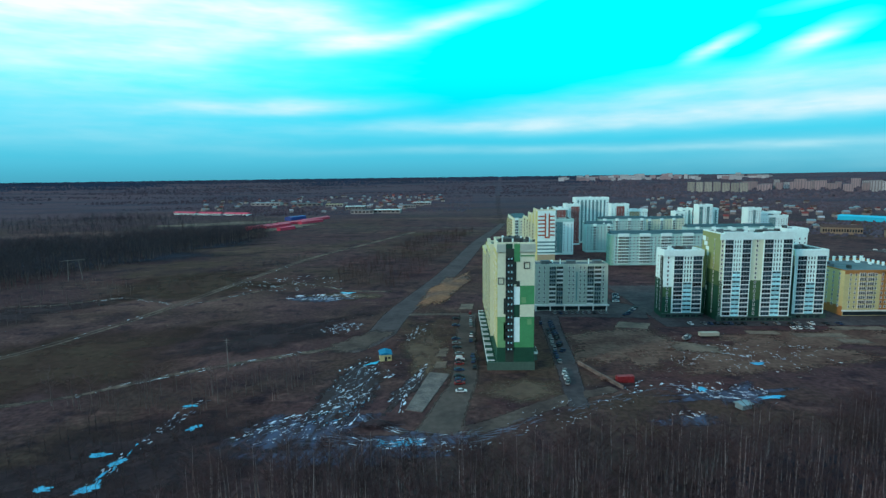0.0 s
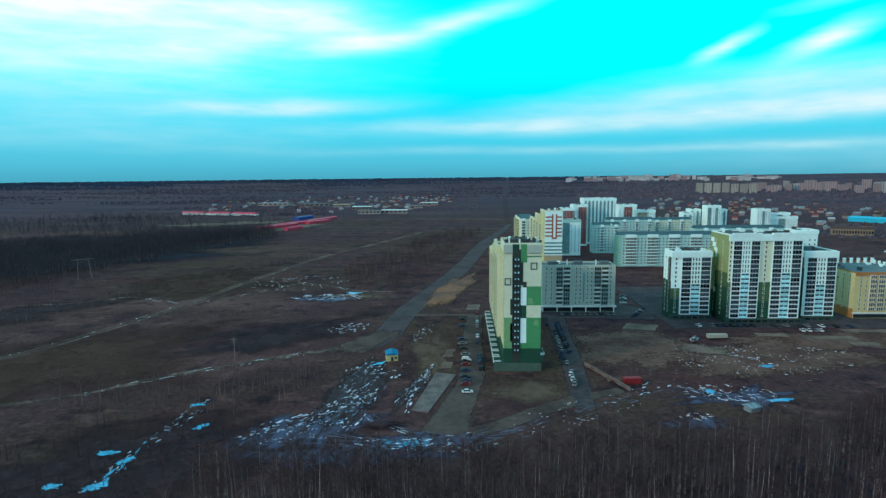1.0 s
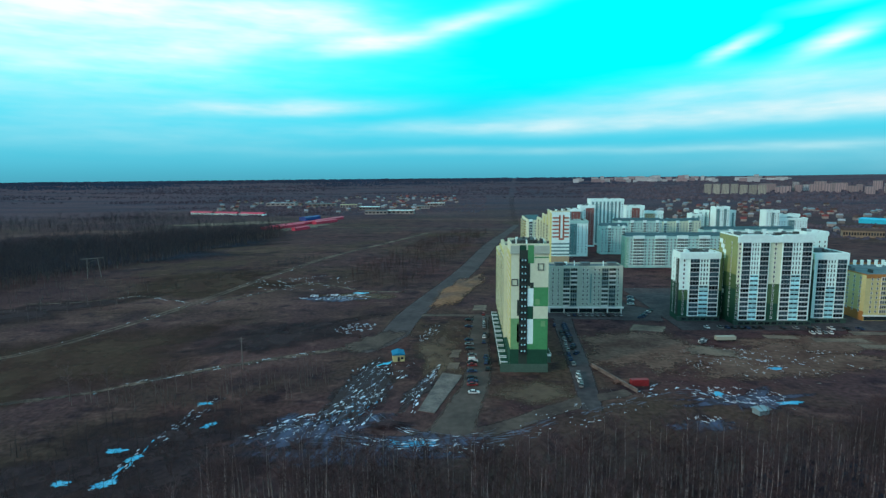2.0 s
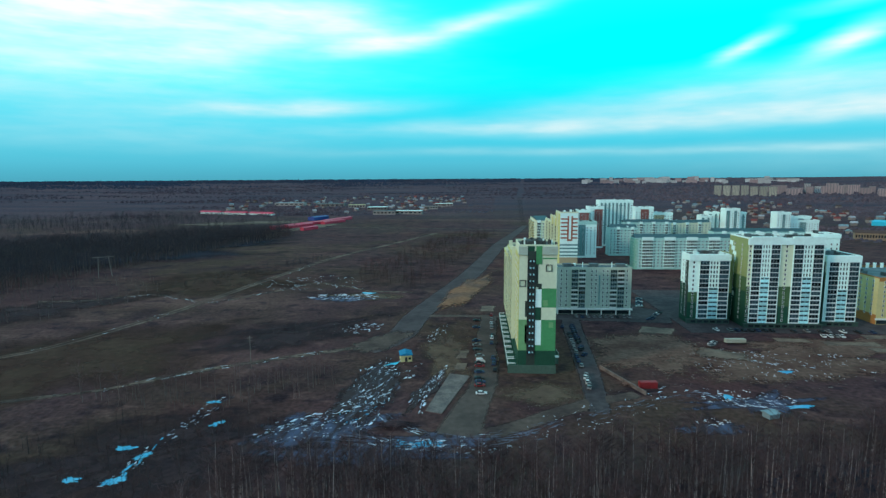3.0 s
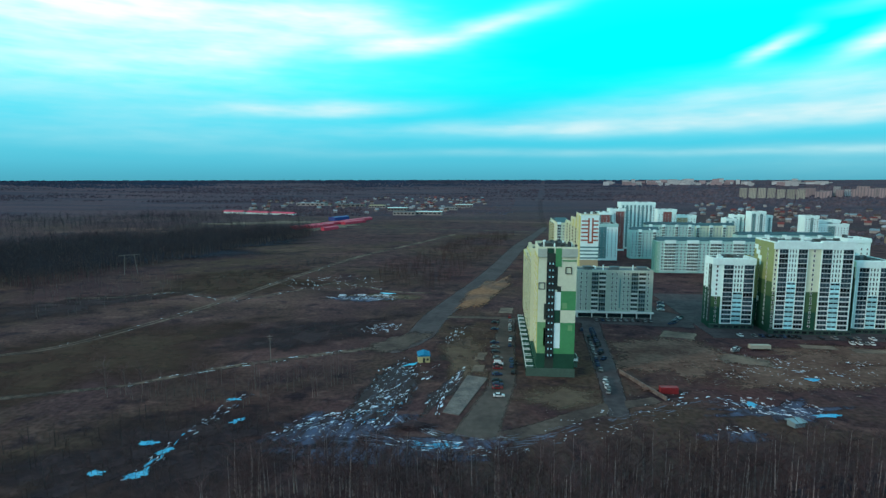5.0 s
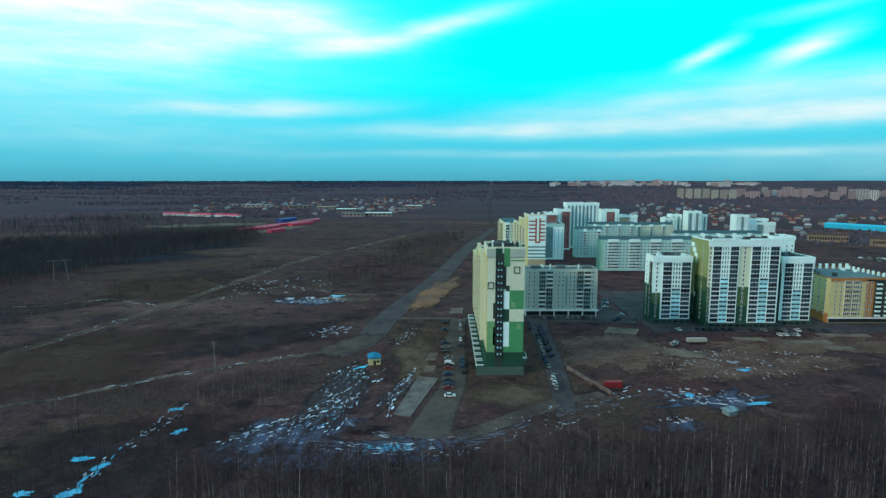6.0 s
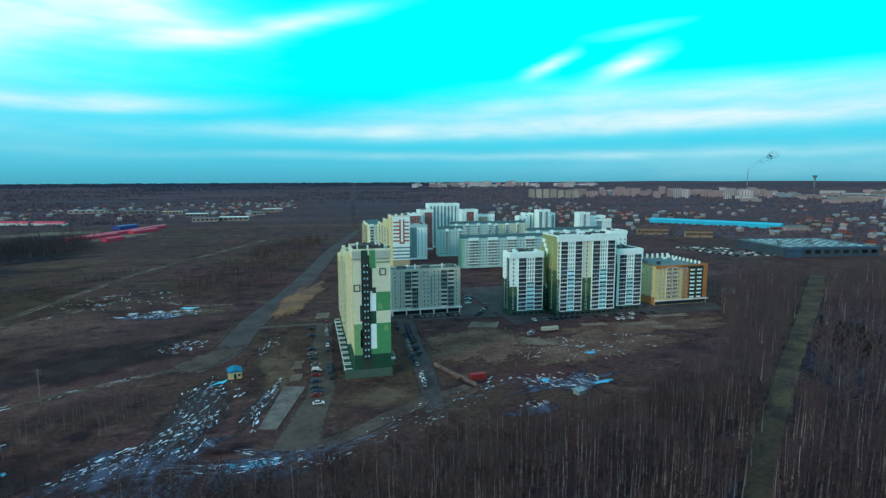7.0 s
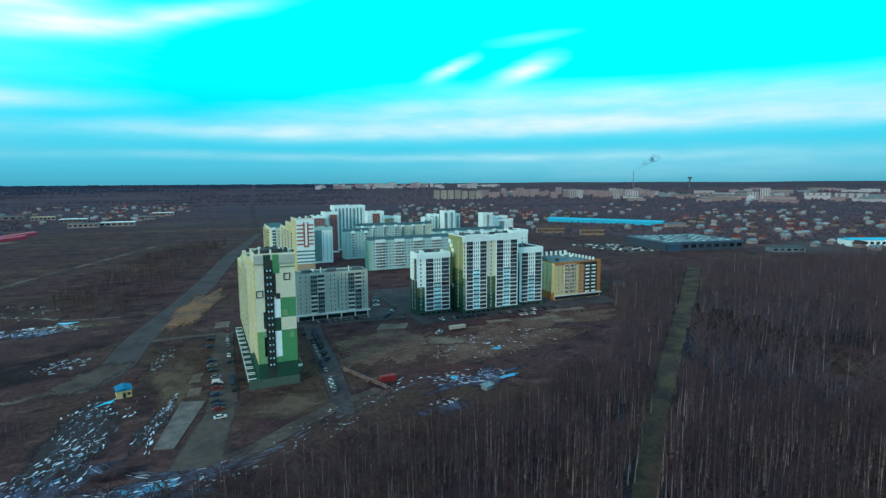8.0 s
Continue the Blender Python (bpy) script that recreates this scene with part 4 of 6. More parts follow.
flakes("snow_edge", (-98, 168, 28, 3, 88), 50, 0.70, 55, M_SNOW, SNOW, 10, 20, 5)
flakes("snow_field", (-130, 420, 40, 30, 20), 126, 0.66, 25, M_SNOW, SNOW, 12, 20, 5)
flakes("snow_verge", (40, 182, 34, 9, 30), 70, 0.45, 10, M_SNOW, SNOW, 14, 20, 6)
flakes("snow_cluster", (81, 180, 6, 3, 5), 40, 0.5, -40, M_SNOW, SNOW, 15, 20, 7)
flakes("ice_streaks", (-17, 160.3, 6.5, 2.2, 6), 100, 0.75, 12, M_ICE, "streaks of meltwater ice in wheel ruts, sky's blue reflection painted in", 16, 16, 6)
flakes("ice_flecks", (-42, 182, 14, 6, 60), 40, 0.6, 45, M_ICE, "streaks of meltwater ice in wheel ruts, sky's blue reflection painted in", 17, 25, 6)
for x, y, rx, ry, tn in ((-77, 381, 6.5, 3.4, 5), (-98, 188, 2.8, 1.5, 10), (-88, 171, 3.2, 1.8, 35), (-100.5, 148.2, 3.6, 1.9, 50), (-100.5, 134.6, 4.2, 2.4, 25), (-108.6, 152.8, 3.4, 1.9, 0), (-112.4, 134.9, 2.6, 1.6, 0), (-100.5, 141, 3.5, 0.7, 85),
                         (95, 202, 3.0, 2.0, 60), (132, 230, 3.5, 2.0, 5), (118, 194.5, 6.0, 1.6, 8), (-37, 233, 4.5, 1.4, 40)):
    o = sheet("ice_puddle", x, y, rx * 0.66, ry * 0.66, tn, M_ICE, "frozen meltwater puddle with the sky's blue reflection painted in", 0.12, 0.55, x * 0.37, 44, category="puddle")
    o["kind"] = "stuff"


# ---- buildings ----
def glazed(w, h, deep, bottom, top, side, bar, panes, recess, base_m, glass_m, bar_m, name):
    """One piece: a box front with a solid base and recessed panes between bars."""
    s = Shape()
    xs = [-w / 2]
    for i in range(panes):
        a, e = -w / 2 + w * i / panes, -w / 2 + w * (i + 1) / panes
        xs += [a + (side if i == 0 else bar / 2), e - (side if i == panes - 1 else bar / 2)]
    xs.append(w / 2)
    zs, k = [0, bottom, h - top, h], len(xs)
    s.v = [(x, -deep, z) for z in zs for x in xs] + [(x, 0, z) for z in (0, h) for x in (-w / 2, w / 2)]
    for r in range(3):
        for q in range(k - 1):
            a = r * k + q
            cell = (a, a + 1, a + k + 1, a + k)
            if r == 1 and q % 2:
                n = len(s.v)
                s.v += [(s.v[i][0], -deep + recess, s.v[i][2]) for i in cell]
                s.f += [(n, n + 1, n + 2, n + 3)] + [(cell[i], cell[(i + 1) % 4], n + (i + 1) % 4, n + i) for i in range(4)]
                s.m += [1, 2, 2, 2, 2]
            else:
                s.f.append(cell)
                s.m.append(0 if r == 0 else 2)
    b = 4 * k
    n = len(s.v)
    s.v += [(-w / 2, 0, bottom), (w / 2, 0, bottom)]
    end = 1 if deep > 1.0 else 2
    s.f += [(b, b + 1, k - 1, 0), (3 * k, 4 * k - 1, b + 3, b + 2), (b, 0, k, n), (n, k, 2 * k, 3 * k, b + 2), (k - 1, b + 1, n + 1, 2 * k - 1), (2 * k - 1, n + 1, b + 3, 4 * k - 1, 3 * k - 1)]
    s.m += [2, 2, 0, end, 0, end]
    return s.mesh(name, base_m, glass_m, bar_m)


def window_mesh(w, h, frame_m=None, glass_m=None, mullions=1):
    f = frame_m or M_FRAME
    return glazed(w, h, 0.12, 0.12, 0.12, 0.12, 0.1, mullions + 1, 0.09, f, glass_m or M_GLASS, f, "window")


def balcony_mesh(w, h, deep, rail_m, glass_m=None, cols=3, rail=1.0, post=None):
    """A glazed balcony: solid parapet below, recessed panes between posts above."""
    return glazed(w, h, deep, rail, 0.16, 0.1, 0.12, cols, min(0.3, deep * 0.6), rail_m, glass_m or M_GLASS, post or M_FRAME, "balcony")


W_STD = window_mesh(1.5, 1.6)
W_SMALL = window_mesh(1.0, 1.5, mullions=0)
W_SHOP = window_mesh(2.6, 1.4, M_DKFRAME, mullions=2)


def facade(parent, name, data, turn, us, zs, plane, label=""):
    """One object a window or balcony, in columns us and rows zs of a facade that lies at plane."""
    for z in zs:
        for u in us:
            m = pose(u, plane, z) if turn == FRONT else pose(plane, u, z, 0, 0, LEFT)
            part(name, data, None, parent, label, m)


def roof_parts(b, w, d, h, par=0.9, roof_m=None, par_m=None, clutter=0, seed=1, over=0.0):
    """Roof deck, parapet round it and roof housings on a building of that size at its own origin."""
    rnd = random.Random(seed)
    part("roof", Shape().box(0.3, 0.3, h, w - 0.3, d - 0.3, h + 0.12), roof_m or M_ROOF, b)
    s = Shape()
    o = over
    s.box(-o, -o, h, w + o, 0.3, h + par).box(-o, d - 0.3, h, w + o, d + o, h + par).box(-o, 0.3, h, 0.3, d - 0.3, h + par).box(w - 0.3, 0.3, h, w + o, d - 0.3, h + par)
    part("parapet", s, par_m or M_WHITE, b)
    for i in range(clutter):
        x, y = rnd.uniform(1.5, w - 4), rnd.uniform(1.5, max(2.0, d - 4))
        a, c, e = rnd.uniform(1.0, 3.0), rnd.uniform(1.0, 3.0), rnd.uniform(0.8, 2.4)
        part("roof_housing", Shape().box(x, y, h + 0.12, x + a, y + c, h + e).box(x - 0.1, y - 0.1, h + e, x + a + 0.1, y + c + 0.1, h + e + 0.12), (M_DKROOF, M_WHITE, M_ROOF)[i % 3], b)


def block(name, label, x0, x1, y0, d, h, wall_m, group="", turn=0.0, z=0.0):
    b = thing(name, label, "apartment building", x0, y0, z, turn, group)
    w = x1 - x0
    part("wall", Shape().box(0, 0, -0.3, w, d, h), wall_m, b)
    return b, w


def green_tower():
    X, H = 15.5, 54.0
    steps = ((0, 21, 54.0), (21, 53, 48.5), (53, 87, 42.5))      # the slab steps down towards its far end
    b = thing("apartment_tower", "tall cream, yellow and green slab tower with dark stair strip", "apartment building", 18.0, 224)
    for y0, y1, h in steps:
        part("wall", Shape().box(0, y0, -0.3, X, y1, h), M_CREAM, b)
        part("roof", Shape().box(0.3, y0 + 0.3, h, X - 0.3, y1 - 0.3, h + 0.12), M_DKROOF, b)
        part("parapet", Shape().box(0, y0, h, X, y0 + 0.3, h + 1.2).box(0, y1 - 0.3, h, X, y1, h + 1.2).box(0, y0 + 0.3, h, 0.3, y1 - 0.3, h + 1.2).box(X - 0.3, y0 + 0.3, h, X, y1 - 0.3, h + 1.2), M_CREAM, b)

    def pan(x0, x1, z0, z1, mt, proud=0.12, label=""):
        part("panel", Shape().box(x0, -proud, z0, x1, 0.0, z1), mt, b, label)

    pan(0, X, 3.6, 10, M_DKGREEN, 0.16, "dark green base panel")
    pan(0, 3.4, 10, 23.4, M_MIDGREEN, 0.12, "green panel")
    pan(3.4, 6.9, 0, 52.5, M_DARKPANEL, 0.22, "dark stair strip")
    pan(3.4, 6.2, 52.5, 54.6, M_DKGREEN, 0.22)
    pan(6.9, 9.4, 47, 54.6, M_GREEN, 0.2, "green top panel")
    pan(6.9, 7.9, 37.4, 47, M_DARKPANEL, 0.14)
    pan(7.9, 9.4, 36.4, 38.8, M_DARKPANEL, 0.15)
    pan(6.9, 9.4, 28.7, 36.4, M_WHITE, 0.12, "white panel")
    pan(6.9, 9.4, 23.2, 28.7, M_DKGREEN)
    pan(6.9, 9.4, 12.4, 23.2, M_WHITE, 0.14, "white panel")
    pan(6.9, 9.4, 10, 12.4, M_GREEN)
    pan(9.4, X, 10, 23.4, M_GREEN, 0.12, "bright green panel")
    pan(9.4, X, 23.4, 28.7, M_CREAM, 0.14)
    pan(9.4, X, 28.7, 36.8, M_GREEN, 0.12, "bright green panel")
    pan(12.6, 14.4, 20.0, 22.4, M_MIDGREEN, 0.16, "faded green square")
    pan(10.0, 12.0, 29.4, 31.8, M_MIDGREEN, 0.16, "faded green square")
    pan(2.6, 3.4, 24.6, 31.4, M_DARKPANEL)
    pan(2.6, 3.4, 13, 21, M_DARKPANEL)
    for x0, x1 in ((-0.3, 3.4), (9.4, X + 0.3)):
        part("cornice", Shape().box(x0, -0.6, 51.6, x1, 0, 54.4).box(x0 - 0.15, -0.75, 51.1, x1, 0, 51.6), M_GREIGE, b)
    for x, z in ((11.0, 44.0), (0.2, 37.4)):
        part("square_frame", Shape().box(x, -0.3, z, x + 2.6, 0, z + 0.3).box(x, -0.3, z + 2.6, x + 2.6, 0, z + 2.9).box(x, -0.3, z + 0.3, x + 0.3, 0, z + 2.6).box(x + 2.3, -0.3, z + 0.3, x + 2.6, 0, z + 2.6), M_DKFRAME, b)
    # stair windows, one pair a storey
    wm = window_mesh(0.85, 1.0, M_DKFRAME, M_PALEGLASS, 0)
    for k in range(15):
        z = 8.4 + 2.78 * k
        part("balcony", balc_dark(), None, b, "", pose(5.15, -0.2, z - 0.5))
        for x in (4.6, 5.9):
            part("window", wm, None, b, "", pose(x, -0.56, z + 0.5))
    pan(9.7, X, 49.2, 49.7, M_GREEN)
    # long side: plain yellow end, then stacks of loggias between fins
    part("panel", Shape().box(-0.14, 0, 10, 0, 20, 51), M_YELLOW, b, "yellow side wall")
    part("panel", Shape().box(-0.16, 0, 3.6, 0, 87, 10), M_DKGREEN, b, "dark green side base")
    bal = balcony_mesh(3.6, 2.3, 1.6, M_YELLOW, M_GLASS, 2, 0.75, M_CREAM)
    for q in range(6):
        y0 = 20.6 + q * 11.0
        h = 48.5 if y0 < 52 else 42.5
        facade(b, "balcony", bal, LEFT, (y0 + 2.8, y0 + 8.0), [10.2 + 2.78 * k for k in range(int((h - 10) / 2.78))], -0.1)
        part("fin", Shape().box(-1.7, y0 - 0.25, 9, 0, y0 + 0.25, h + 3.5 - (q % 2) * 1.5), M_CREAM, b)
        part("fin_beam", Shape().box(-1.7, y0 + 0.3, h - 1.2, -1.3, y0 + 10.6, h + 0.4), M_YELLOW, b)
    facade(b, "window", W_STD, LEFT, (5, 11, 17), [11.2 + 2.78 * k for k in range(14)], -0.16)
    # ground-floor plinth and shop wing with a white-railed terrace
    part("plinth", Shape().box(-4.3, -0.5, -0.3, X + 0.4, 0, 3.6), M_PLINTH, b, "grey-green ground-floor plinth")
    # dark panel on the cream wall paints shade into the loggia recesses
    part("panel", Shape().box(-0.1, 20.3, 10, 0, 86.7, 42), M_DARKPANEL, b, "dark panel as painted shade in the loggia recesses")
    part("shop_wing", Shape().box(-4.3, 0, -0.3, -0.2, 88, 3.2), M_DKGREEN, b, "single-storey shop wing")
    for k in range(11):
        y = 0.2 + 8 * k
        s = Shape().box(-4.3, y, 3.2, -4.15, y + 6.2, 3.5).box(-4.3, y, 4.2, -4.15, y + 6.2, 4.4)
        for i in (0, 6.0):
            s.box(-4.3, y + i, 3.5, -4.1, y + i + 0.2, 4.2)
        s.box(-4.1, y, 4.1, -1.2, y + 0.3, 4.4).box(-4.1, y + 5.9, 4.1, -1.2, y + 6.2, 4.4)
        part("terrace_railing", s, M_FRAME, b, "white terrace railing")
        part("shop_window", Shape().box(-4.36, y + 0.8, 0.5, -4.3, y + 5.4, 2.6), M_GLASS, b)
    for y in (12, 40):
        part("entrance_porch", Shape().box(X, y, -0.3, X + 3.4, y + 9, 3.0).box(X + 3.3, y, 3.0, X + 3.45, y + 9, 4.2), M_PLINTH, b)
        part("terrace_railing", Shape().box(X + 0.2, y - 0.2, 3.0, X + 3.6, y - 0.05, 4.1).box(X + 3.45, y - 0.05, 3.0, X + 3.6, y + 8, 4.1), M_FRAME, b)
    rnd_ = random.Random(4)
    part("lift_house", Shape().box(3, 4, H, 11, 12, H + 2.2).box(2.8, 3.8, H + 2.2, 11.2, 12.2, H + 2.4), M_DKROOF, b)
    for i in range(16):
        x, y = 0.5 + i * 0.95, rnd_.uniform(0.6, 1.6) + (i % 3) * 3
        part("roof_housing", Shape().box(x, y, H, x + rnd_.uniform(0.5, 1.0), y + 1.2, H + rnd_.uniform(2.0, 3.4)), (M_DKROOF, M_DKFRAME, M_WHITE, M_DKROOF)[i % 4], b)
    part("aerial", Shape().rod((9, 6, H + 2.3), (9, 6, H + 5), 0.06, 0.04), M_DKFRAME, b)


_bd = []


def balc_dark():
    if not _bd:
        _bd.append(balcony_mesh(3.2, 2.2, 0.35, M_DKFRAME, M_GLASS, 2, 0.7, M_DKFRAME))
    return _bd[0]


def mid_block():
    b, w = block("apartment_block", "ten-storey greige panel block with glazed loggias and a white base band", 49.4, 93.3, 326, 14, 27.9, M_GREIGE)
    zs = [4.1 + 2.62 * k for k in range(9)]
    facade(b, "window", W_SMALL, FRONT, (2.2, 5.4, 20.4, 22.9, 27.2, 29.7, 41.2), [z + 0.8 for z in zs], 0)
    lg = balcony_mesh(3.9, 2.6, 0.9, M_BAND, M_LOGGIA, 3, 0.9, M_GREIGE)
    lo = balcony_mesh(3.9, 2.6, 0.9, M_STEEL, M_LOGGIA, 3, 0.6, M_GREIGE)
    for k, z in enumerate(zs):
        for i, u in enumerate((10.2, 14.6, 33.2, 37.6)):
            part("balcony", lg if (i + (k < 5)) % 2 else lo, None, b, "", pose(u, 0, z))
    part("stair_window", Shape().box(24.6, -0.06, 6, 25.4, 0, 24), M_TEAL, b)
    part("base_band", Shape().box(-0.8, -1.4, 3.0, w + 0.8, 0, 3.9), M_BAND, b, "white projecting band")
    part("shop_front", Shape().box(0.5, -0.08, 0.3, w - 0.5, 0, 2.8), M_GLASS, b, "dark shop glazing")
    for x in (0, 8.7, 17.4, 26.1, 34.8, 42.9):
        part("pillar", Shape().box(x, -1.2, -0.3, x + 0.6, -0.6, 3.0), M_BAND, b)
    roof_parts(b, w, 14, 27.9, 1.0, M_ROOF, M_GREIGE, 3, 8)
    for x in (4, 20, 36):
        part("lift_house", Shape().box(x, 4, 28.0, x + 5, 8, 30).box(x - 0.2, 3.8, 30, x + 5.2, 8.2, 30.2), M_ROOF, b)
    for x in (15.5, 33):
        part("vent_shaft", Shape().box(x, 5, 28.0, x + 0.5, 5.5, 31.2), M_WHITE, b)


def white_bay(b, x0, w, floors, pale, z0=4.2, fl=2.78):
    """A loggia bay: dark glazed cells on both sides, a centre of narrow windows above and pale panels below."""
    a, c = w * 0.335, w * 0.33
    dark = balcony_mesh(a - 0.2, fl - 0.1, 0.7, M_LOGGIA, M_LOGGIA, 3, 0.5, M_STEEL)
    slab = Shape().box(-a / 2 + 0.05, -0.84, -0.06, a / 2 - 0.05, -0.70, 0.22).mesh("balcony_rail", M_FRAME)
    rail = Shape().box(-a / 2 + 0.1, -0.82, 0.0, a / 2 - 0.1, -0.70, 0.55).mesh("balcony_rail", M_FRAME)
    top = glazed(c - 0.4, fl - 0.1, 0.6, 0.55, 0.30, 0.45, 0.75, 3, 0.35, M_WHITE, M_LOGGIA, M_WHITE, "balcony")
    low = balcony_mesh(c - 0.4, fl - 0.15, 0.7, M_PALEGLASS, M_LOGGIA, 2, 1.35, M_PALEGLASS)
    for k in range(floors):
        z = z0 + fl * k
        part("balcony", dark, None, b, "", pose(x0 + a / 2, 0, z))
        part("balcony", dark, None, b, "", pose(x0 + w - a / 2, 0, z))
        for u in (x0 + a / 2, x0 + w - a / 2):
            part("balcony_rail", rail if k < pale - 2 else slab, None, b, "", pose(u, 0, z))
        part("balcony", low if k < pale else top, None, b, "pale blue balcony" if k < pale else "", pose(x0 + w / 2, 0, z))
    for u in (x0 - 0.1, x0 + w - 0.15):
        part("white_pier", Shape().box(u, -0.9, z0, u + 0.3, 0, z0 + fl * floors), M_WHITE, b)
    part("white_pier", Shape().box(x0 + a - 0.15, -0.8, z0, x0 + a + 0.25, 0, z0 + fl * floors), M_WHITE, b)
    part("white_pier", Shape().box(x0 + a + c - 0.25, -0.8, z0, x0 + a + c + 0.15, 0, z0 + fl * floors), M_WHITE, b)


def white_tower(name, label, x0, x1, y0, d, floors, bays, strips, side, checks=()):
    """bays: (x, width) of loggia bays; strips: (x, width) of plain window strips; side: colours of the left wall from below."""
    fl, z0 = 2.55, 2.6
    H = z0 + fl * floors
    b, w = block(name, label, x0, x1, y0, d, H + 3.2, M_WHITE, "white towers")
    for x, bw in bays:
        white_bay(b, x - x0, bw, floors, int(floors * 0.6), z0, fl)
    for x, sw, top_m in strips:
        u = x - x0
        for za, zb, mt in ((2.4, 12, M_DKGREEN), (12, z0 + fl * int(floors * 0.48), M_MOSS), (z0 + fl * int(floors * 0.48), H, top_m)):
            part("panel", Shape().box(u, -0.1, za, u + sw, 0, zb), mt, b)
        facade(b, "window", W_SMALL, FRONT, (u + sw / 2,), [z0 + fl * k + 0.8 for k in range(floors)], -0.1)
    h = 0.0
    for mt, top in side:
        part("panel", Shape().box(-0.12, 0, h, 0, d, min(top, H + 3.0)), mt, b)
        h = top
    facade(b, "window", W_SMALL, LEFT, (d * 0.3, d * 0.7), [z0 + fl * k + 0.8 for k in range(floors)], -0.12)
    for k, za in enumerate(checks):
        part("panel", Shape().box(-0.2, d * 0.6 + 2.2 * (k % 3), za, -0.12, d * 0.6 + 4.0 + 2.2 * (k % 3), za + fl), M_WHITE, b, "white checker panel")
    if not checks:
        part("panel", Shape().box(-0.18, d * 0.04, 3, -0.12, d * 0.42, H), M_DARKPANEL, b, "dark stair strip")
    for x, bw in bays if len(bays) > 1 else ():
        part("pediment", Shape().box(x - x0 - 0.6, -1.1, H + 3.2, x - x0 + bw + 0.6, 0.5, H + 4.4), M_WHITE, b)
    part("frieze", Shape().box(-0.4, -0.95, H, w + 0.4, 0, H + 3.6), M_WHITE, b, "blank white top frieze")
    part("podium", Shape().box(-0.6, -1.6, -0.3, w + 0.8, 0, 2.2).box(-0.9, -1.9, 2.2, w + 1.1, 0, 2.45), M_PODIUM, b, "dull green-grey podium")
    facade(b, "shop_window", W_SHOP, FRONT, [3 + 3.6 * i for i in range(int(w / 3.6))], [0.5], -1.6)
    roof_parts(b, w, d, H + 3.2, 0.6, M_DKROOF, M_WHITE, 11, int(x0))
    return b


def orange_block():
    b, w = block("orange_block", "nine-storey ochre and orange block with vents along its flat roof", 223, 263, 309, 42, 25.6, M_OCHREWALL)
    zs = [4.0 + 2.65 * k for k in range(8)]
    for x0, x1, mt in ((20.5, 25.5, M_ORANGE), (36.8, 40, M_ORANGE), (25.5, 36.8, M_DARKPANEL)):
        part("panel", Shape().box(x0, -0.12, 3.4, x1, 0, 25.6), mt, b)
    part("panel", Shape().box(0, -0.12, 24.4, 25.5, 0, 26.5), M_ORANGE, b)
    part("panel", Shape().box(-0.12, 0, 3.4, 0, 42, 26), M_OCHREWALL, b)
    part("panel", Shape().box(-0.14, 0, 0, 0, 42, 5.5), M_ORANGE, b)
    facade(b, "window", W_SMALL, FRONT, (3.2, 6.2, 17.6, 21.2, 23.6), [z + 0.7 for z in zs], -0.12)
    lg = balcony_mesh(3.6, 2.55, 0.8, M_OCHREWALL, M_GLASS, 3, 0.65, M_BAND)
    facade(b, "balcony", lg, FRONT, (9.8, 14.4), zs, 0)
    part("stair_window", Shape().box(11.8, -0.06, 5, 12.5, 0, 23), M_GLASS, b)
    lb = balcony_mesh(3.6, 2.5, 1.0, M_ORANGE, M_GLASS, 2, 0.7, M_OCHREWALL)
    facade(b, "balcony", lb, LEFT, (20.0, 27.0), zs, -0.12)
    lw = balcony_mesh(3.0, 2.5, 0.7, M_WHITE, M_GLASS, 2, 1.1, M_DARKPANEL)
    facade(b, "balcony", lw, FRONT, (28.0, 33.4), zs, -0.12)
    facade(b, "window", W_STD, LEFT, (4, 9, 14), [z + 0.7 for z in zs], -0.14)
    part("base_band", Shape().box(-0.5, -1.2, 2.8, w + 0.5, 0, 3.5), M_BAND, b, "white projecting band")
    part("shop_front", Shape().box(0.5, -0.08, 0.3, w - 0.5, 0, 2.6), M_GLASS, b)
    roof_parts(b, w, 42, 25.6, 1.1, M_ROOF, M_ORANGE, 5, 21)
    for i in range(9):
        part("vent_shaft", Shape().box(2 + 4.3 * i, 38, 25.7, 3.2 + 4.3 * i, 39.2, 28.6).box(1.8 + 4.3 * i, 37.8, 28.6, 3.4 + 4.3 * i, 39.4, 28.9), M_WHITE, b)
        part("vent_shaft", Shape().box(36.4, 4 + 4.0 * i, 25.7, 37.4, 5 + 4.0 * i, 28.0), M_WHITE, b)


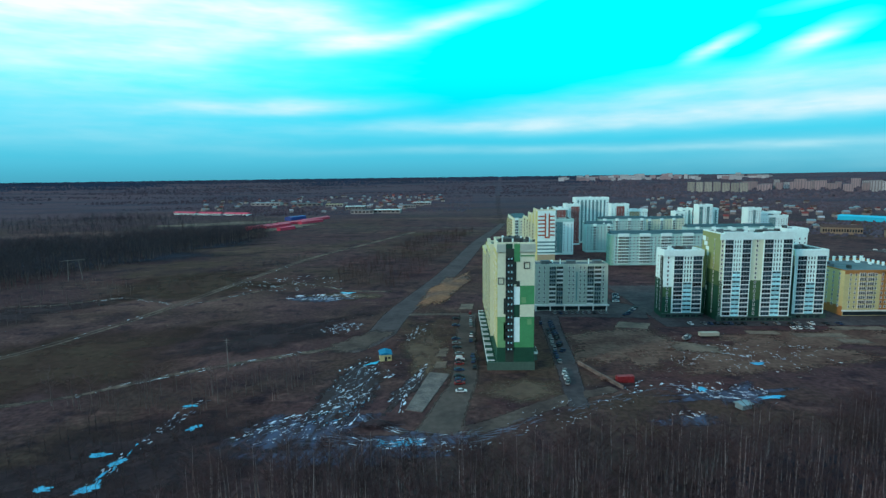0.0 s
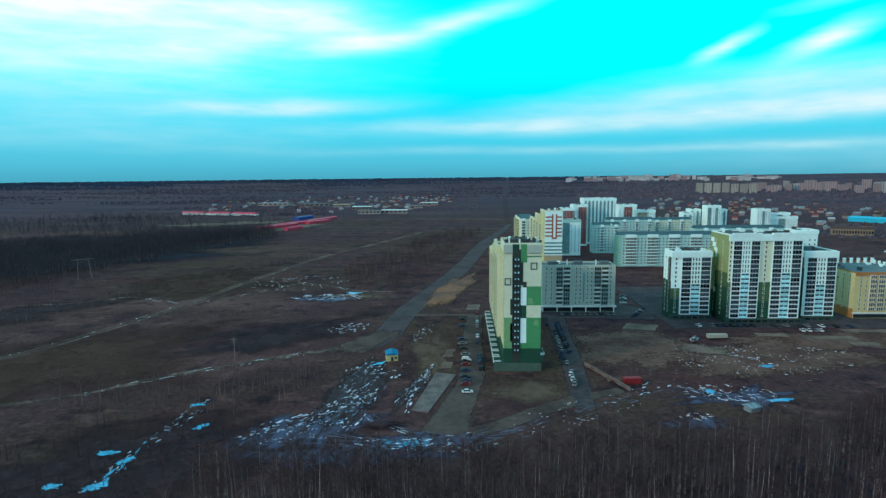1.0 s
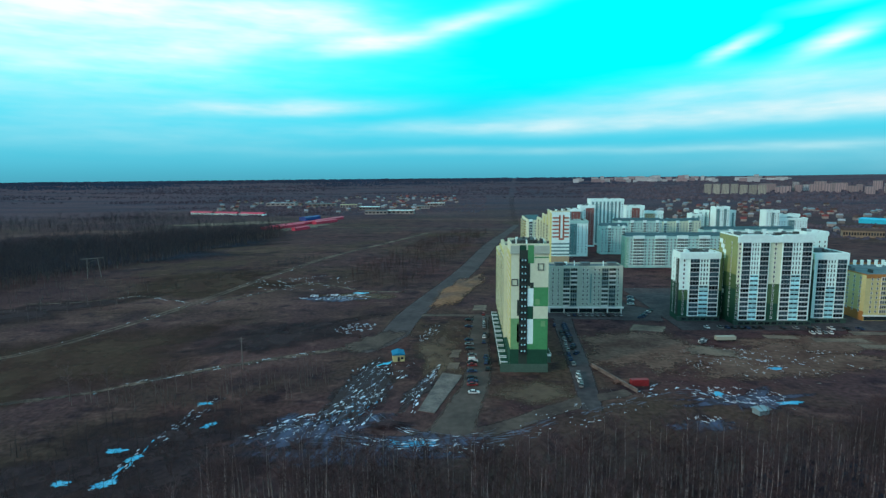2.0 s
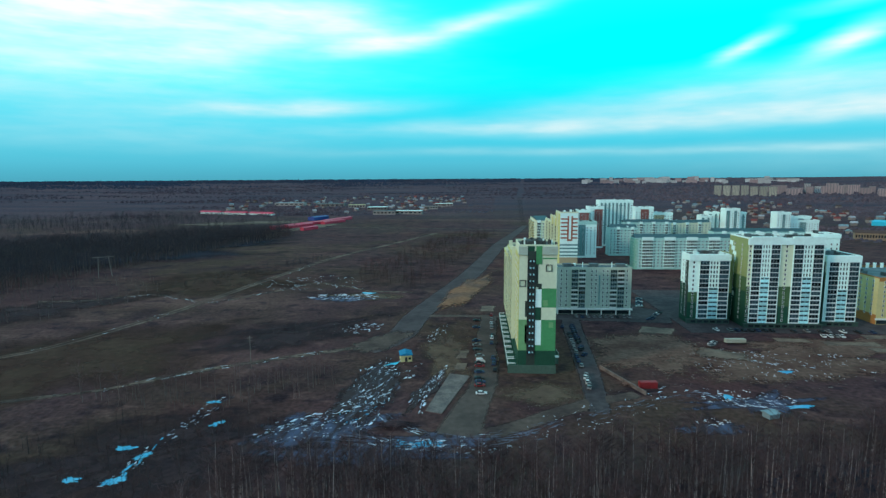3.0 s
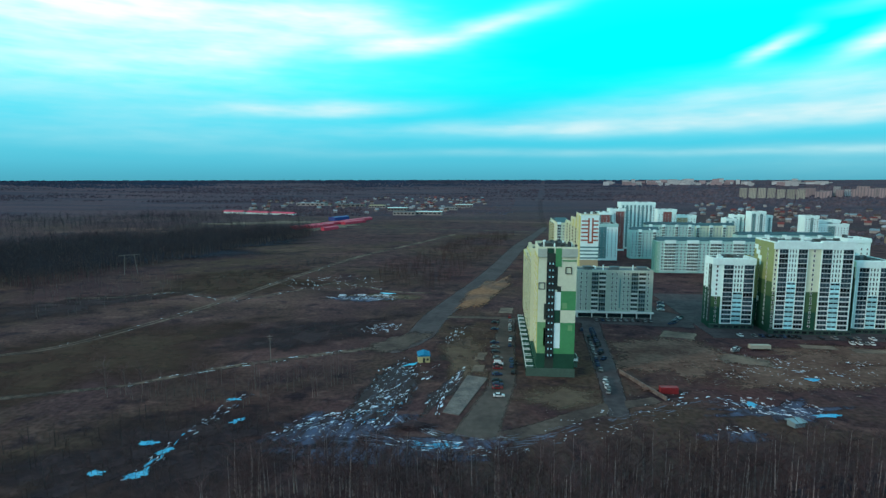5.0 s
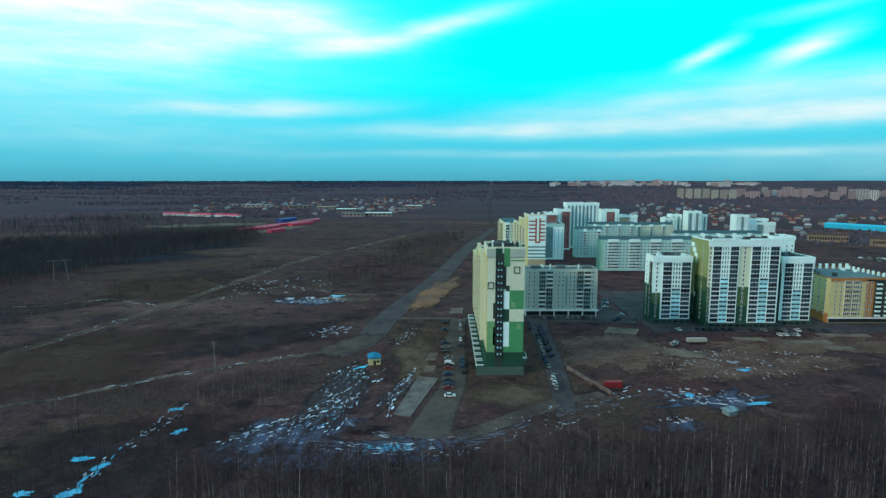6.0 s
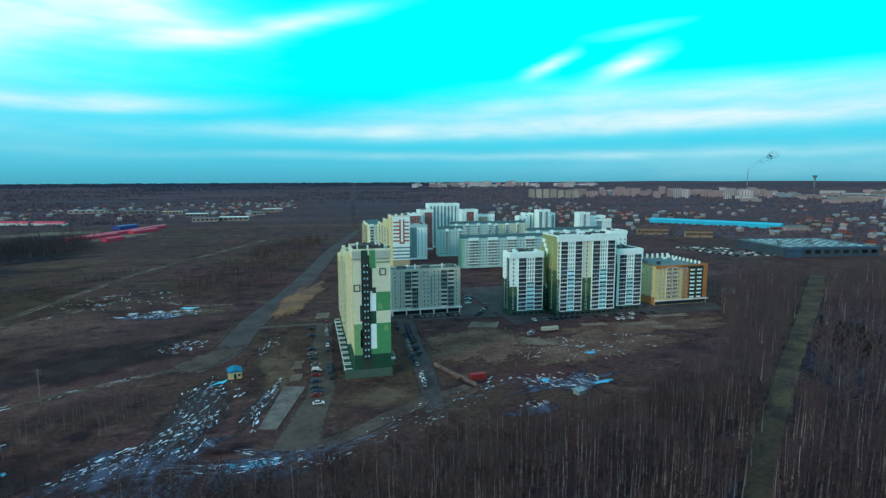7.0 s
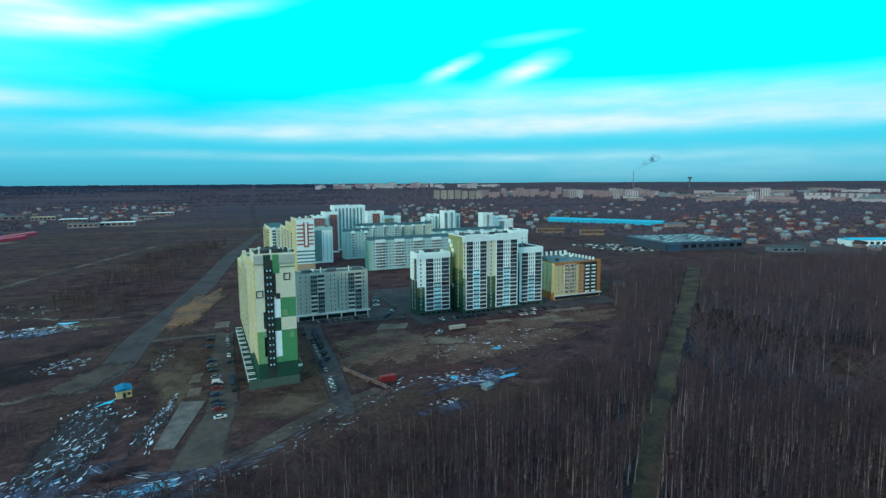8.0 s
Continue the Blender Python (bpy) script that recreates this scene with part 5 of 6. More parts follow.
def panel_block(label, x0, x1, y0, d, h, wall_m, floors, step=3.6, stacks=(), corner=None, win=None, turn=0.0, roof_m=None, name="apartment_block"):
    """A plain panel block: a window grid with stacks of white loggias."""
    b, w = block(name, label, x0, x1, y0, d, h, wall_m, "panel blocks", turn)
    fl = (h - 2.6) / floors
    n = int(w / step)
    zs = [1.6 + fl * k for k in range(floors)]
    us = [w * (i + 0.5) / n for i in range(n)]
    lg = balcony_mesh(step * 0.95, fl - 0.12, 0.8, M_WHITE, M_GLASS, 2, 0.6, M_WHITE)
    facade(b, "window", win or W_STD, FRONT, [u for i, u in enumerate(us) if i not in stacks], [z + 0.8 for z in zs], 0)
    if stacks:
        facade(b, "balcony", lg, FRONT, [us[i] for i in stacks if i < n], zs, 0)
        for i in stacks:
            if i < n:
                part("loggia_cap", Shape().box(us[i] - step / 2, -0.9, h - 1.0, us[i] + step / 2, 0.4, h + 1.6), M_WHITE, b)
    if corner:
        part("panel", Shape().box(-0.1, -0.1, 0, 2.6, 0, h).box(-0.1, 0, 0, 0, d, h), corner, b)
    facade(b, "window", W_SMALL, LEFT, (d * 0.3, d * 0.7), [z + 0.8 for z in zs], -0.1)
    roof_parts(b, w, d, h, 0.9, roof_m, wall_m, 4, int(x0))
    part("attic_roof", Shape().gable(0.4, 0.4, w - 0.4, d - 0.4, h + 0.5, 3.4, 0.0), M_TEALROOF, b, "dark teal sheet attic roof")
    return b, w


def striped_tower():
    b = thing("striped_tower", "tall slab tower with rust-striped white top and tan base", "apartment building", 71, 460)
    w = 15.0
    for y0, y1, h in ((0, 26, 52.5), (26, 58, 47.0), (58, 95, 41.0)):
        part("wall", Shape().box(0, y0, -0.3, w, y1, h), M_WHITE, b)
        part("panel", Shape().box(-0.12, y0, 0, 0, y1, h - 0.5), M_YELLOW, b, "yellow side wall")
        part("roof", Shape().box(0.3, y0 + 0.3, h, w - 0.3, y1 - 0.3, h + 0.12), M_DKROOF, b)
        part("parapet", Shape().box(0, y0, h, w, y0 + 0.3, h + 1.1).box(0, y0 + 0.3, h, 0.3, y1, h + 1.1).box(w - 0.3, y0 + 0.3, h, w, y1, h + 1.1), M_CREAM, b)
        for i in range(5):
            part("roof_housing", Shape().box(1 + 2.6 * i, y0 + 2 + (i % 2) * 4, h + 0.1, 2.6 + 2.6 * i, y0 + 4 + (i % 2) * 4, h + 1.6 + 0.3 * i), (M_DKROOF, M_WHITE)[i % 2], b)
    part("panel", Shape().box(0, -0.1, 0, w, 0, 15), M_TAN, b, "tan lower panels")
    for k in range(4):
        part("panel", Shape().box(0, -0.14, 16 + 3 * k, w, 0, 17.3 + 3 * k), M_TEAL, b)
    for k in range(6):
        z = 31 + 3.2 * k
        part("panel", Shape().box(0.6, -0.14, z, 6, 0, z + 1.2), M_RUST, b, "rust-red stripe")
        part("panel", Shape().box(10.4, -0.14, z, w - 0.6, 0, z + 1.2), M_RUST, b, "rust-red stripe")
    part("panel", Shape().box(6.0, -0.2, 29, 7.2, 0, 50).box(9.2, -0.2, 29, 10.4, 0, 50).box(7.2, -0.2, 29, 9.2, 0, 30.4), M_RUST, b, "rust-red frame")
    bal = balcony_mesh(4.4, 2.5, 1.2, M_CREAM, M_GLASS, 2, 1.0, M_CREAM)
    facade(b, "balcony", bal, LEFT, [14 + 9.5 * i for i in range(9)], [12 + 2.8 * k for k in range(10)], -0.1)
    for i in range(5):
        part("fin", Shape().box(-1.7, 10 + 19 * i, 4, 0, 10.5 + 19 * i, (53.5, 49, 48, 43, 42)[i]), M_CREAM, b)


def ribbed_tower(name, label, x0, x1, y0, d, h, wall_m, rib_m, ribs, cap_m, glass=True):
    """A tower with vertical stripes over its front and a plain cap."""
    b, w = block(name, label, x0, x1, y0, d, h, wall_m, "far towers")
    for a, c in ribs:
        part("panel", Shape().box(w * a, -0.14, 2, w * c, 0, h - 2.5), rib_m, b)
    n = max(3, int(w / 3.4))
    for k in range(int((h - 6) / 2.9)):
        for i in range(n):
            part("window", W_SMALL, None, b, "", pose(w * (i + 0.5) / n, -0.14, 4 + 2.9 * k))
    part("frieze", Shape().box(-0.3, -0.5, h - 2.2, w + 0.3, 0, h + 0.4), cap_m, b)
    roof_parts(b, w, d, h, 0.8, M_ROOF, cap_m, 3, int(y0))
    return b


green_tower()
mid_block()
white_tower("white_tower", "fourteen-storey white tower with dark loggia grid, green corner strip and podium", 120, 142, 309, 11.5, 13, [(125.5, 16.2)], [(120, 5, M_WHITE)], [(M_DKGREEN, 22), (M_WHITE, 60)])
white_tower("white_tower", "seventeen-storey white double tower with two dark loggia bays and lime side", 147.5, 187.5, 300.5, 22, 17, [(149.5, 14.5), (171.0, 15.5)], [(164.2, 6.6, M_CREAM), (147.5, 2, M_CREAM)], [(M_DKGREEN, 20), (M_MOSS, 28), (M_LIME, 60)], (15, 17.8, 20.6, 38, 40.8, 43.6, 35.2))
white_tower("white_tower", "fourteen-storey white tower with dark loggia grid beside the double tower", 192, 209.5, 305.5, 20, 13, [(193, 16)], [], [(M_DKGREEN, 24), (M_MOSS, 30), (M_CREAM, 60)])
lk, lw_ = block("link_block", "recessed lime and green link between white towers", 142.2, 147.3, 316, 14, 38, M_LIME)
facade(lk, "window", W_SMALL, FRONT, (2.5,), [5 + 2.78 * k for k in range(12)], 0)
part("panel", Shape().box(0, -0.1, 0, lw_, 0, 16), M_DKGREEN, lk)
roof_parts(lk, lw_, 14, 38, 0.6, M_DKROOF, M_LIME)
orange_block()
ribbed_tower("white_tower", "plain white tower end behind the double tower", 230.4, 244.9, 378, 14, 43.0, M_WHITE, M_TEAL, ((0.05, 0.25),), M_WHITE)
panel_block("ten-storey pale mint block with white loggia stacks and a green corner", 142, 238, 490, 14, 27.4, M_MINT, 9, 3.2, (2, 3, 4, 8, 9, 10, 14, 15, 16, 20, 21, 22), M_MINTGREEN)
panel_block("ten-storey pale block in the shade of the towers", 140, 169, 575, 15, 28.8, M_MINT, 9, 3.3, (2, 6), None)
panel_block("ten-storey pale block with white loggias", 172, 226, 640, 14, 28.8, M_MINT, 9, 3.6, (1, 5, 9, 13), None)
panel_block("long cream panel block", 228, 286, 662, 14, 26, M_CREAM, 8, 4.0, (2, 6, 10), None, turn=12)
panel_block("long low cream panel block with balconies", 240, 330, 560, 14, 26, M_MINT, 8, 4.0, (2, 6, 10, 14, 18), None)
striped_tower()
cb, _w = panel_block("mid-rise cream block with ochre balconies on its long side", 67, 82, 600, 70, 34, M_CREAM, 10, 4.0, (0, 2), None)
facade(cb, "balcony", balcony_mesh(5.0, 1.9, 2.0, M_OCHREWALL, M_GLASS, 2, 1.0, M_CREAM), LEFT, [28 + 9 * i for i in range(5)], [2 + 3.1 * k for k in range(10)], 0)
panel_block("low ochre and white stepped block", 80, 94, 712, 50, 27, M_OCHREWALL, 8, 4.0, (1,), None)
ribbed_tower("far_tower", "tall white tower with teal vertical stripes", 147, 186, 656, 20, 54, M_WHITE, M_TEAL, tuple((0.04 + 0.115 * i, 0.095 + 0.115 * i) for i in range(8)), M_WHITE)
ribbed_tower("far_tower", "white tower with a rust-red central stripe", 131, 148, 638, 18, 47.5, M_WHITE, M_PLUM, ((0.38, 0.95),), M_WHITE)
ribbed_tower("far_tower", "white tower with a rust-red central stripe", 115, 130, 622, 18, 44.5, M_TEAL, M_PLUM, ((0.2, 0.85),), M_WHITE)
ribbed_tower("far_tower", "green and white tower block", 104, 123.5, 560, 16, 36.5, M_WHITE, M_TEAL, ((0.0, 0.42),), M_MINT)
ribbed_tower("far_tower", "white tower with a rust-red central stripe", 205, 228, 711, 18, 43, M_WHITE, M_PLUM, ((0.3, 0.75),), M_WHITE)
ribbed_tower("far_tower", "lower white block with a brown stripe", 230, 256, 722, 16, 35, M_WHITE, M_TAN, ((0.1, 0.6),), M_WHITE)
for x0, x1, y, h in ((300, 313, 740, 30), (314, 328, 752, 34), (329, 347, 735, 39.5), (348, 360, 745, 34)):
    ribbed_tower("far_tower", "stepped white and teal tower", x0, x1, y, 16, h, M_WHITE, M_TEAL, ((0.05, 0.3), (0.6, 0.8)), M_WHITE)
for x0, x1, y, h in ((391, 408, 728, 35), (409, 450, 738, 24), (420, 448, 752, 28)):
    ribbed_tower("far_tower", "white apartment block with dark strips", x0, x1, y, 16, h, M_WHITE, M_TEAL, ((0.4, 0.6),), M_WHITE)


# ---- halls, sheds, houses ----
def hall(name, label, cx, cy, length, depth, h, turn, wall_m, roof_m, rise=0.0, category="hall", bays=0, group=""):
    b = thing(name, label, category, cx, cy, gz(cx, cy), turn, group)
    L, D = length / 2, depth / 2
    part("wall", Shape().box(-L, -D, -0.3, L, D, h), wall_m, b)
    if rise:
        part("roof", Shape().gable(-L, -D, L, D, h + 0.2, rise, 0.5), roof_m, b)
    else:
        part("roof", Shape().box(-L - 0.3, -D - 0.3, h, L + 0.3, D + 0.3, h + 0.5), roof_m, b)
    for i in range(bays):
        x = -L + length * (i + 0.5) / bays
        part("window", Shape().box(x - length / bays * 0.3, -D - 0.08, h * 0.35, x + length / bays * 0.3, -D, h * 0.75), M_GLASS, b)
    return b


# big store with its flat ribbed roof
store = hall("store_building", "huge low blue-grey store with a pale flat ribbed roof", 557, 503, 106, 86, 10, -11, M_STOREWALL, M_STOREROOF, bays=10)
for i in range(9):
    part("roof_rib", Shape().box(-50 + 11.4 * i, -41, 10.5, -48 + 11.4 * i, 41, 11.3), M_STOREROOF, store)
for i in range(8):
    part("roof_unit", Shape().box(-46 + 12 * i, -24 + (i % 3) * 18, 10.5, -42 + 12 * i, -20 + (i % 3) * 18, 12.4), M_ROOF, store)
for i in range(8):
    for k in range(7):
        part("skylight", Shape().box(-47.4 + 11.4 * i, -37 + 10.8 * k, 10.5, -40 + 11.4 * i, -33.2 + 10.8 * k, 11.1), M_SKYLIGHT, store)
part("entrance", Shape().box(-52, -46, -0.3, -36, -43, 8).box(-53, -47, 8, -35, -43, 9), M_STOREBLUE, store)
part("fascia", Shape().box(-53.4, -43.5, 8.6, 53.4, -43, 10.8), M_STOREBLUE, store)
hall("market_hall", "long hall with a bright blue sheet roof", 722, 845, 225, 22, 6.5, -58, M_BLUE, M_BLUE, 2.5)
for x, y, l in ((512, 724, 44), (552, 672, 36)):
    hall("terrace_house", "row of ochre brick terrace houses", x, y, l, 14, 9, -24, M_DULLTAN, M_BROWNROOF, 3.0, "house", 15)
hall("filling_station", "low dark filling station with a flat canopy", 622, 412, 38, 14, 5.5, -24, M_STEEL, M_DKROOF, bays=5)
hall("sports_hall", "white sports hall with a blue-green roof", 770, 405, 60, 24, 8, -24, M_WHITE, M_BLUE, 2.0, bays=8)
hall("sports_hall", "low white annex of the sports hall", 820, 365, 44, 20, 6, -24, M_WHITE, M_WHITE, bays=6)
hall("warehouse", "long workshop hall with grey roof", 781, 716, 36, 14, 6, -30, M_HOUSEWALL, M_ROOF, 2)
# red-roofed market and blue hall on the plain
for x, y, l, d, tn in ((-318, 890, 62, 11, 66), (-290, 960, 70, 11, 66), (-268, 1040, 90, 12, 72), (-268, 858, 34, 8, 66), (-300, 905, 60, 12, 66), (-262, 985, 60, 10, 66)):
    hall("market_row", "long low market row with red sheet roof", x, y, l, d, 4.0, tn, M_REDROOF, M_REDROOF, 1.5)
hall("market_hall", "market hall with deep blue roof", -312, 1062, 46, 16, 6, 68, M_NAVY, M_NAVY, 1.5)
for i in range(3):
    hall("barrack_row", "long white barrack with red roof", -622 + 70 * i, 1248 - 24 * i, 64, 14, 3.6, -20, M_WHITE, M_REDROOF, 3.4, bays=12)
for x, y, l, w2, tn, rm in ((-150, 1225, 60, 20, -5, M_WHITE), (-205, 1215, 50, 18, 0, M_ROOF), (-330, 1500, 46, 20, 5, M_OCHREWALL), (-250, 1380, 50, 24, 0, M_WHITE), (-120, 1420, 40, 20, 8, M_ROOF), (-420, 1560, 80, 24, 3, M_ROOF), (-560, 1620, 90, 26, -4, M_STEEL), (-90, 1560, 50, 20, 0, M_WHITE)):
    hall("depot", "pale low depot building", x, y, l, w2, 8, tn, M_HOUSEWALL, rm, bays=6)
sheet("market_yard", -420, 985, 130, 46, 20, M_GRAVEL, "trodden pale yard beside the market", 0.04, 0.4, 81, 60)
sheet("market_apron", -285, 905, 30, 90, -22, M_GRAVEL, "trodden pale yard beside the market", 0.045, 0.4, 82, 60)
# site huts
hut = thing("site_hut", "small yellow hut with a blue pitched roof", "hut", -32, 239, 0, 12)
part("wall", Shape().box(-2.6, -3.2, 0, 2.6, 3.2, 3.0), M_OCHREWALL, hut)
part("roof", Shape().gable(-3.2, -2.6, 3.2, 2.6, 3.2, 0.9, 0.35), M_HUTBLUE, hut, "bright blue sheet roof", pose(0, 0, 0, 0, 0, 90))
part("door", Shape().box(-0.6, -3.27, 0.1, 0.5, -3.2, 2.1), M_DKFRAME, hut)
part("window", Shape().box(1.0, -3.27, 1.0, 2.1, -3.2, 2.0), M_GLASS, hut)
ct = thing("container", "red steel shipping container", "container", 68, 210, 0, 3)
part("box", Shape().box(-3.4, -1.2, 0.1, 3.4, 1.2, 2.6), M_CONTAINER, ct)
for i in range(11):
    part("rib", Shape().box(-3.5 + 0.62 * i, -1.28, 0.2, -3.2 + 0.62 * i, -1.2, 2.5), M_CONTAINER, ct)
sheet("rubble_heap", 63.5, 213, 6, 3.5, 10, M_BAREEARTH, "low heap of reddish rubble", 0.1, 0.3, 31, 28, 1.2, "rubble")
wl = thing("concrete_wall", "low pale concrete wall on the site", "wall", 54, 231)
d_ = Vector((11, -29)).normalized()
for i in range(10):
    part("panel", Shape().box(0, -0.2, -0.2, 3.0, 0.2, 1.6), M_CONCRETE, wl, "", pose(d_.x * 3.1 * i, d_.y * 3.1 * i, 0, 0, 0, math.degrees(math.atan2(d_.y, d_.x))))
tr = thing("trailer", "long white site trailer", "trailer", 129, 270, 0, 3)
part("body", Shape().box(-4.9, -1.2, 0.7, 4.9, 1.2, 2.5), M_FARCREAM, tr)
for x in (-3.6, 3.0, 4.0):
    part("wheel", Shape().rod((x, -1.45, 0.45), (x, -1.1, 0.45), 0.45, 0.45, 10), M_RUBBER, tr)
    part("wheel", Shape().rod((x, 1.1, 0.45), (x, 1.45, 0.45), 0.45, 0.45, 10), M_RUBBER, tr)
hall("garage_shed", "grey-blue sheet metal garage", 102, 185, 4.2, 3.2, 1.7, 20, M_STEEL, M_STEEL, 0.5, "garage")
hall("substation", "small pale brick substation", 300, 330, 7, 5, 3.5, -10, M_HOUSEWALL, M_ROOF, 0, "substation")


def house_proto(w, d, h, rise, roof_m, label):
    b = thing("house", label, "house", 0, 0, 0, 0, "village houses")
    part("wall", Shape().box(-w / 2, -d / 2, -0.4, w / 2, d / 2, h).prism([(-w / 2, -d / 2 + 0.01), (w / 2, -d / 2 + 0.01), (w / 2, d / 2 - 0.01), (-w / 2, d / 2 - 0.01)], h, h + 0.1), M_HOUSEWALL, b)
    part("roof", Shape().gable(-w / 2, -d / 2, w / 2, d / 2, h + 0.2, rise, 0.6), roof_m, b)
    part("chimney", Shape().box(w * 0.2, -0.4, h + rise * 0.5, w * 0.2 + 0.8, 0.4, h + rise + 1.0), M_BRICKRED, b)
    return b


protos = [house_proto(9, 7.5, 4.2, 3.2, M_BRICKRED, "brick cottage with a red tiled roof"),
          house_proto(10.5, 8, 5, 3.6, M_BROWNROOF, "brick cottage with a brown tiled roof"),
          house_proto(8.5, 7.5, 4.6, 2.8, M_PALEROOF, "cottage with a pale sheet roof"),
          house_proto(11, 7.5, 4, 2.8, M_STEEL, "cottage with a grey-blue roof")]


def village(zones, count, seed, taken):
    rnd = random.Random(seed)
    k = 0
    while k < count:
        a0, a1, r0, r1 = rnd.choice(zones)
        a, r = radians(rnd.uniform(a0, a1)), r0 * (r1 / r0) ** rnd.random()
        x, y = r * math.sin(a), r * math.cos(a)
        if any(math.hypot(x - p, y - q) < d for p, q, d in taken):
            continue
        taken.append((x, y, 16))
        src = rnd.choice(protos)
        m = pose(x, y, gz(x, y), 0, 0, rnd.choice((0, 90, 12, -24, 66)) + rnd.uniform(-6, 6))
        if k < len(protos):
            protos[k].matrix_basis = m
        else:
            copy_thing(src, m)
        k += 1


village([(27, 60, 900, 2000), (30, 52, 950, 1500), (19, 28, 1000, 1900), (52, 64, 800, 1700)], 220, 3, [(722, 845, 125), (557, 503, 90), (512, 724, 40), (552, 672, 40), (2100, 1526, 60)])
village([(-17, -5, 1250, 2300), (-9, -1, 1400, 2300), (-25, -14, 1500, 2100)], 115, 4, [(-312, 1075, 70), (-268, 1040, 70)])


# ---- far city ----
def far_block(label, x, y, w, d, h, turn, wall_m, name="apartment_block", stripes=0):
    b = thing(name, label, "apartment building", x, y, gz(x, y), turn, "far city blocks")
    part("wall", Shape().box(-w / 2, -d / 2, -4, w / 2, d / 2, h), wall_m, b)
    part("roof", Shape().box(-w / 2 - 0.4, -d / 2 - 0.4, h, w / 2 + 0.4, d / 2 + 0.4, h + 0.8), M_ROOF, b)
    for i in range(stripes):
        x0 = -w / 2 + w * (i + 0.3) / stripes
        part("loggia_strip", Shape().box(x0, -d / 2 - 0.3, 2, x0 + w / stripes * 0.35, -d / 2, h - 1), M_FARSTRIPE, b)
    return b


rnd = random.Random(12)
for i in range(7):
    t = i / 6
    far_block("long pale nine-storey block on the city edge", 1005 + 175 * t, 2330 - 90 * t, 27, 14, 42 - 4 * (i > 3), -24, M_FARCREAM, stripes=5)
for i in range(34):
    a, r = radians(27.5 + 17.5 * i / 33 + rnd.uniform(-0.2, 0.2)), rnd.uniform(2650, 3050)
    far_block("distant pinkish brick tower block", r * math.sin(a), r * math.cos(a), rnd.uniform(22, 46), 16, rnd.uniform(26, 43), -math.degrees(a), M_PINK if rnd.random() < 0.75 else M_FARWHITE, "city_block", 4)
for i in range(70):
    a, r = radians(rnd.uniform(11, 30)), rnd.uniform(3900, 4300)
    far_block("pale distant city block on the horizon", r * math.sin(a), r * math.cos(a), rnd.uniform(20, 70), 18, rnd.choice((14, 18, 22, 26, 34)), -math.degrees(a), M_FARWHITE if rnd.random() < 0.7 else M_PINK, "city_block")
for i in range(70):
    a, r = radians(rnd.uniform(43, 64)), rnd.uniform(2300, 3700)
    far_block("distant low industrial building", r * math.sin(a), r * math.cos(a), rnd.uniform(30, 110), 20, rnd.uniform(8, 18), -math.degrees(a), (M_FARWHITE, M_HOUSEWALL, M_PINK, M_STEEL)[i % 4], "works_building")
for x, y, w, h in ((2085, 1535, 40, 34), (2125, 1510, 36, 48), (2170, 1480, 30, 28), (2350, 1440, 90, 26), (2440, 1360, 110, 24), (1760, 1870, 40, 38), (1720, 1930, 30, 44)):
    far_block("pale mid-rise city block", x, y, w, 16, h, -52, M_FARWHITE, "city_block", 4)


def chimney(x, y, h):
    c = thing("factory_chimney", "tall red and white banded factory chimney", "chimney", x, y, gz(x, y))
    for i in range(6):
        # pink and grey bands, their contrast lowered as painted haze
        part("band", Shape().rod((0, 0, h * i / 6), (0, 0, h * (i + 1) / 6), 2.6 - 0.2 * i, 2.4 - 0.2 * i, 12), M_PINK if i % 2 else M_ROOF, c)


chimney(2640, 2810, 118)
wt = thing("water_tower", "distant dark water tower", "tower", 2930, 2610, gz(2930, 2610))
# mid grey in place of dark, with distance haze painted in
part("shaft", Shape().rod((0, 0, -2), (0, 0, 62), 5, 5, 12), M_ROOF, wt)
part("tank", Shape().rod((0, 0, 62), (0, 0, 74), 11, 13, 14), M_ROOF, wt)


# ---- poles ----
def h_pole(x, y, h, span, turn):
    p = thing("power_pylon", "wooden two-legged power line pylon with a crossarm", "pylon", x, y, 0, turn)
    part("leg", Shape().rod((-span / 2, 0, -0.5), (-span / 2 * 0.8, 0, h), 0.28, 0.2, 8), M_WOODPOLE, p)
    part("leg", Shape().rod((span / 2 * 1.25, 0, -0.5), (span / 2 * 0.8, 0, h), 0.28, 0.2, 8), M_WOODPOLE, p)
    part("crossarm", Shape().box(-span * 0.9, -0.2, h - 1.1, span * 0.9, 0.2, h - 0.7), M_WOODPOLE, p)
    part("brace", Shape().rod((-span / 2 * 0.85, 0, h - 5), (span / 2 * 0.85, 0, h - 1.2), 0.1, 0.1, 6), M_WOODPOLE, p)
    for x_ in (-span * 0.8, 0, span * 0.8):
        part("insulator", Shape().rod((x_, 0, h - 1.1), (x_, 0, h - 2.3), 0.12, 0.12, 8), M_DKROOF, p)


h_pole(-316, 438, 18, 9, 36)


def mast(x, y, h, label, arm=0.0):
    p = thing("utility_pole", label, "pole", x, y)
    part("shaft", Shape().rod((0, 0, -0.5), (0, 0, h), 0.20, 0.12, 8), M_WOODPOLE, p)
    part("crossarm", Shape().box(-1.2, -0.08, h - 1.0, 1.2, 0.08, h - 0.8).box(-0.8, -0.08, h - 2.0, 0.8, 0.08, h - 1.8), M_WOODPOLE, p)


mast(-98.8, 225, 14.5, "tall thin weathered pole by the track")
mast(382, 380, 14, "pale pole at the edge of the wood")


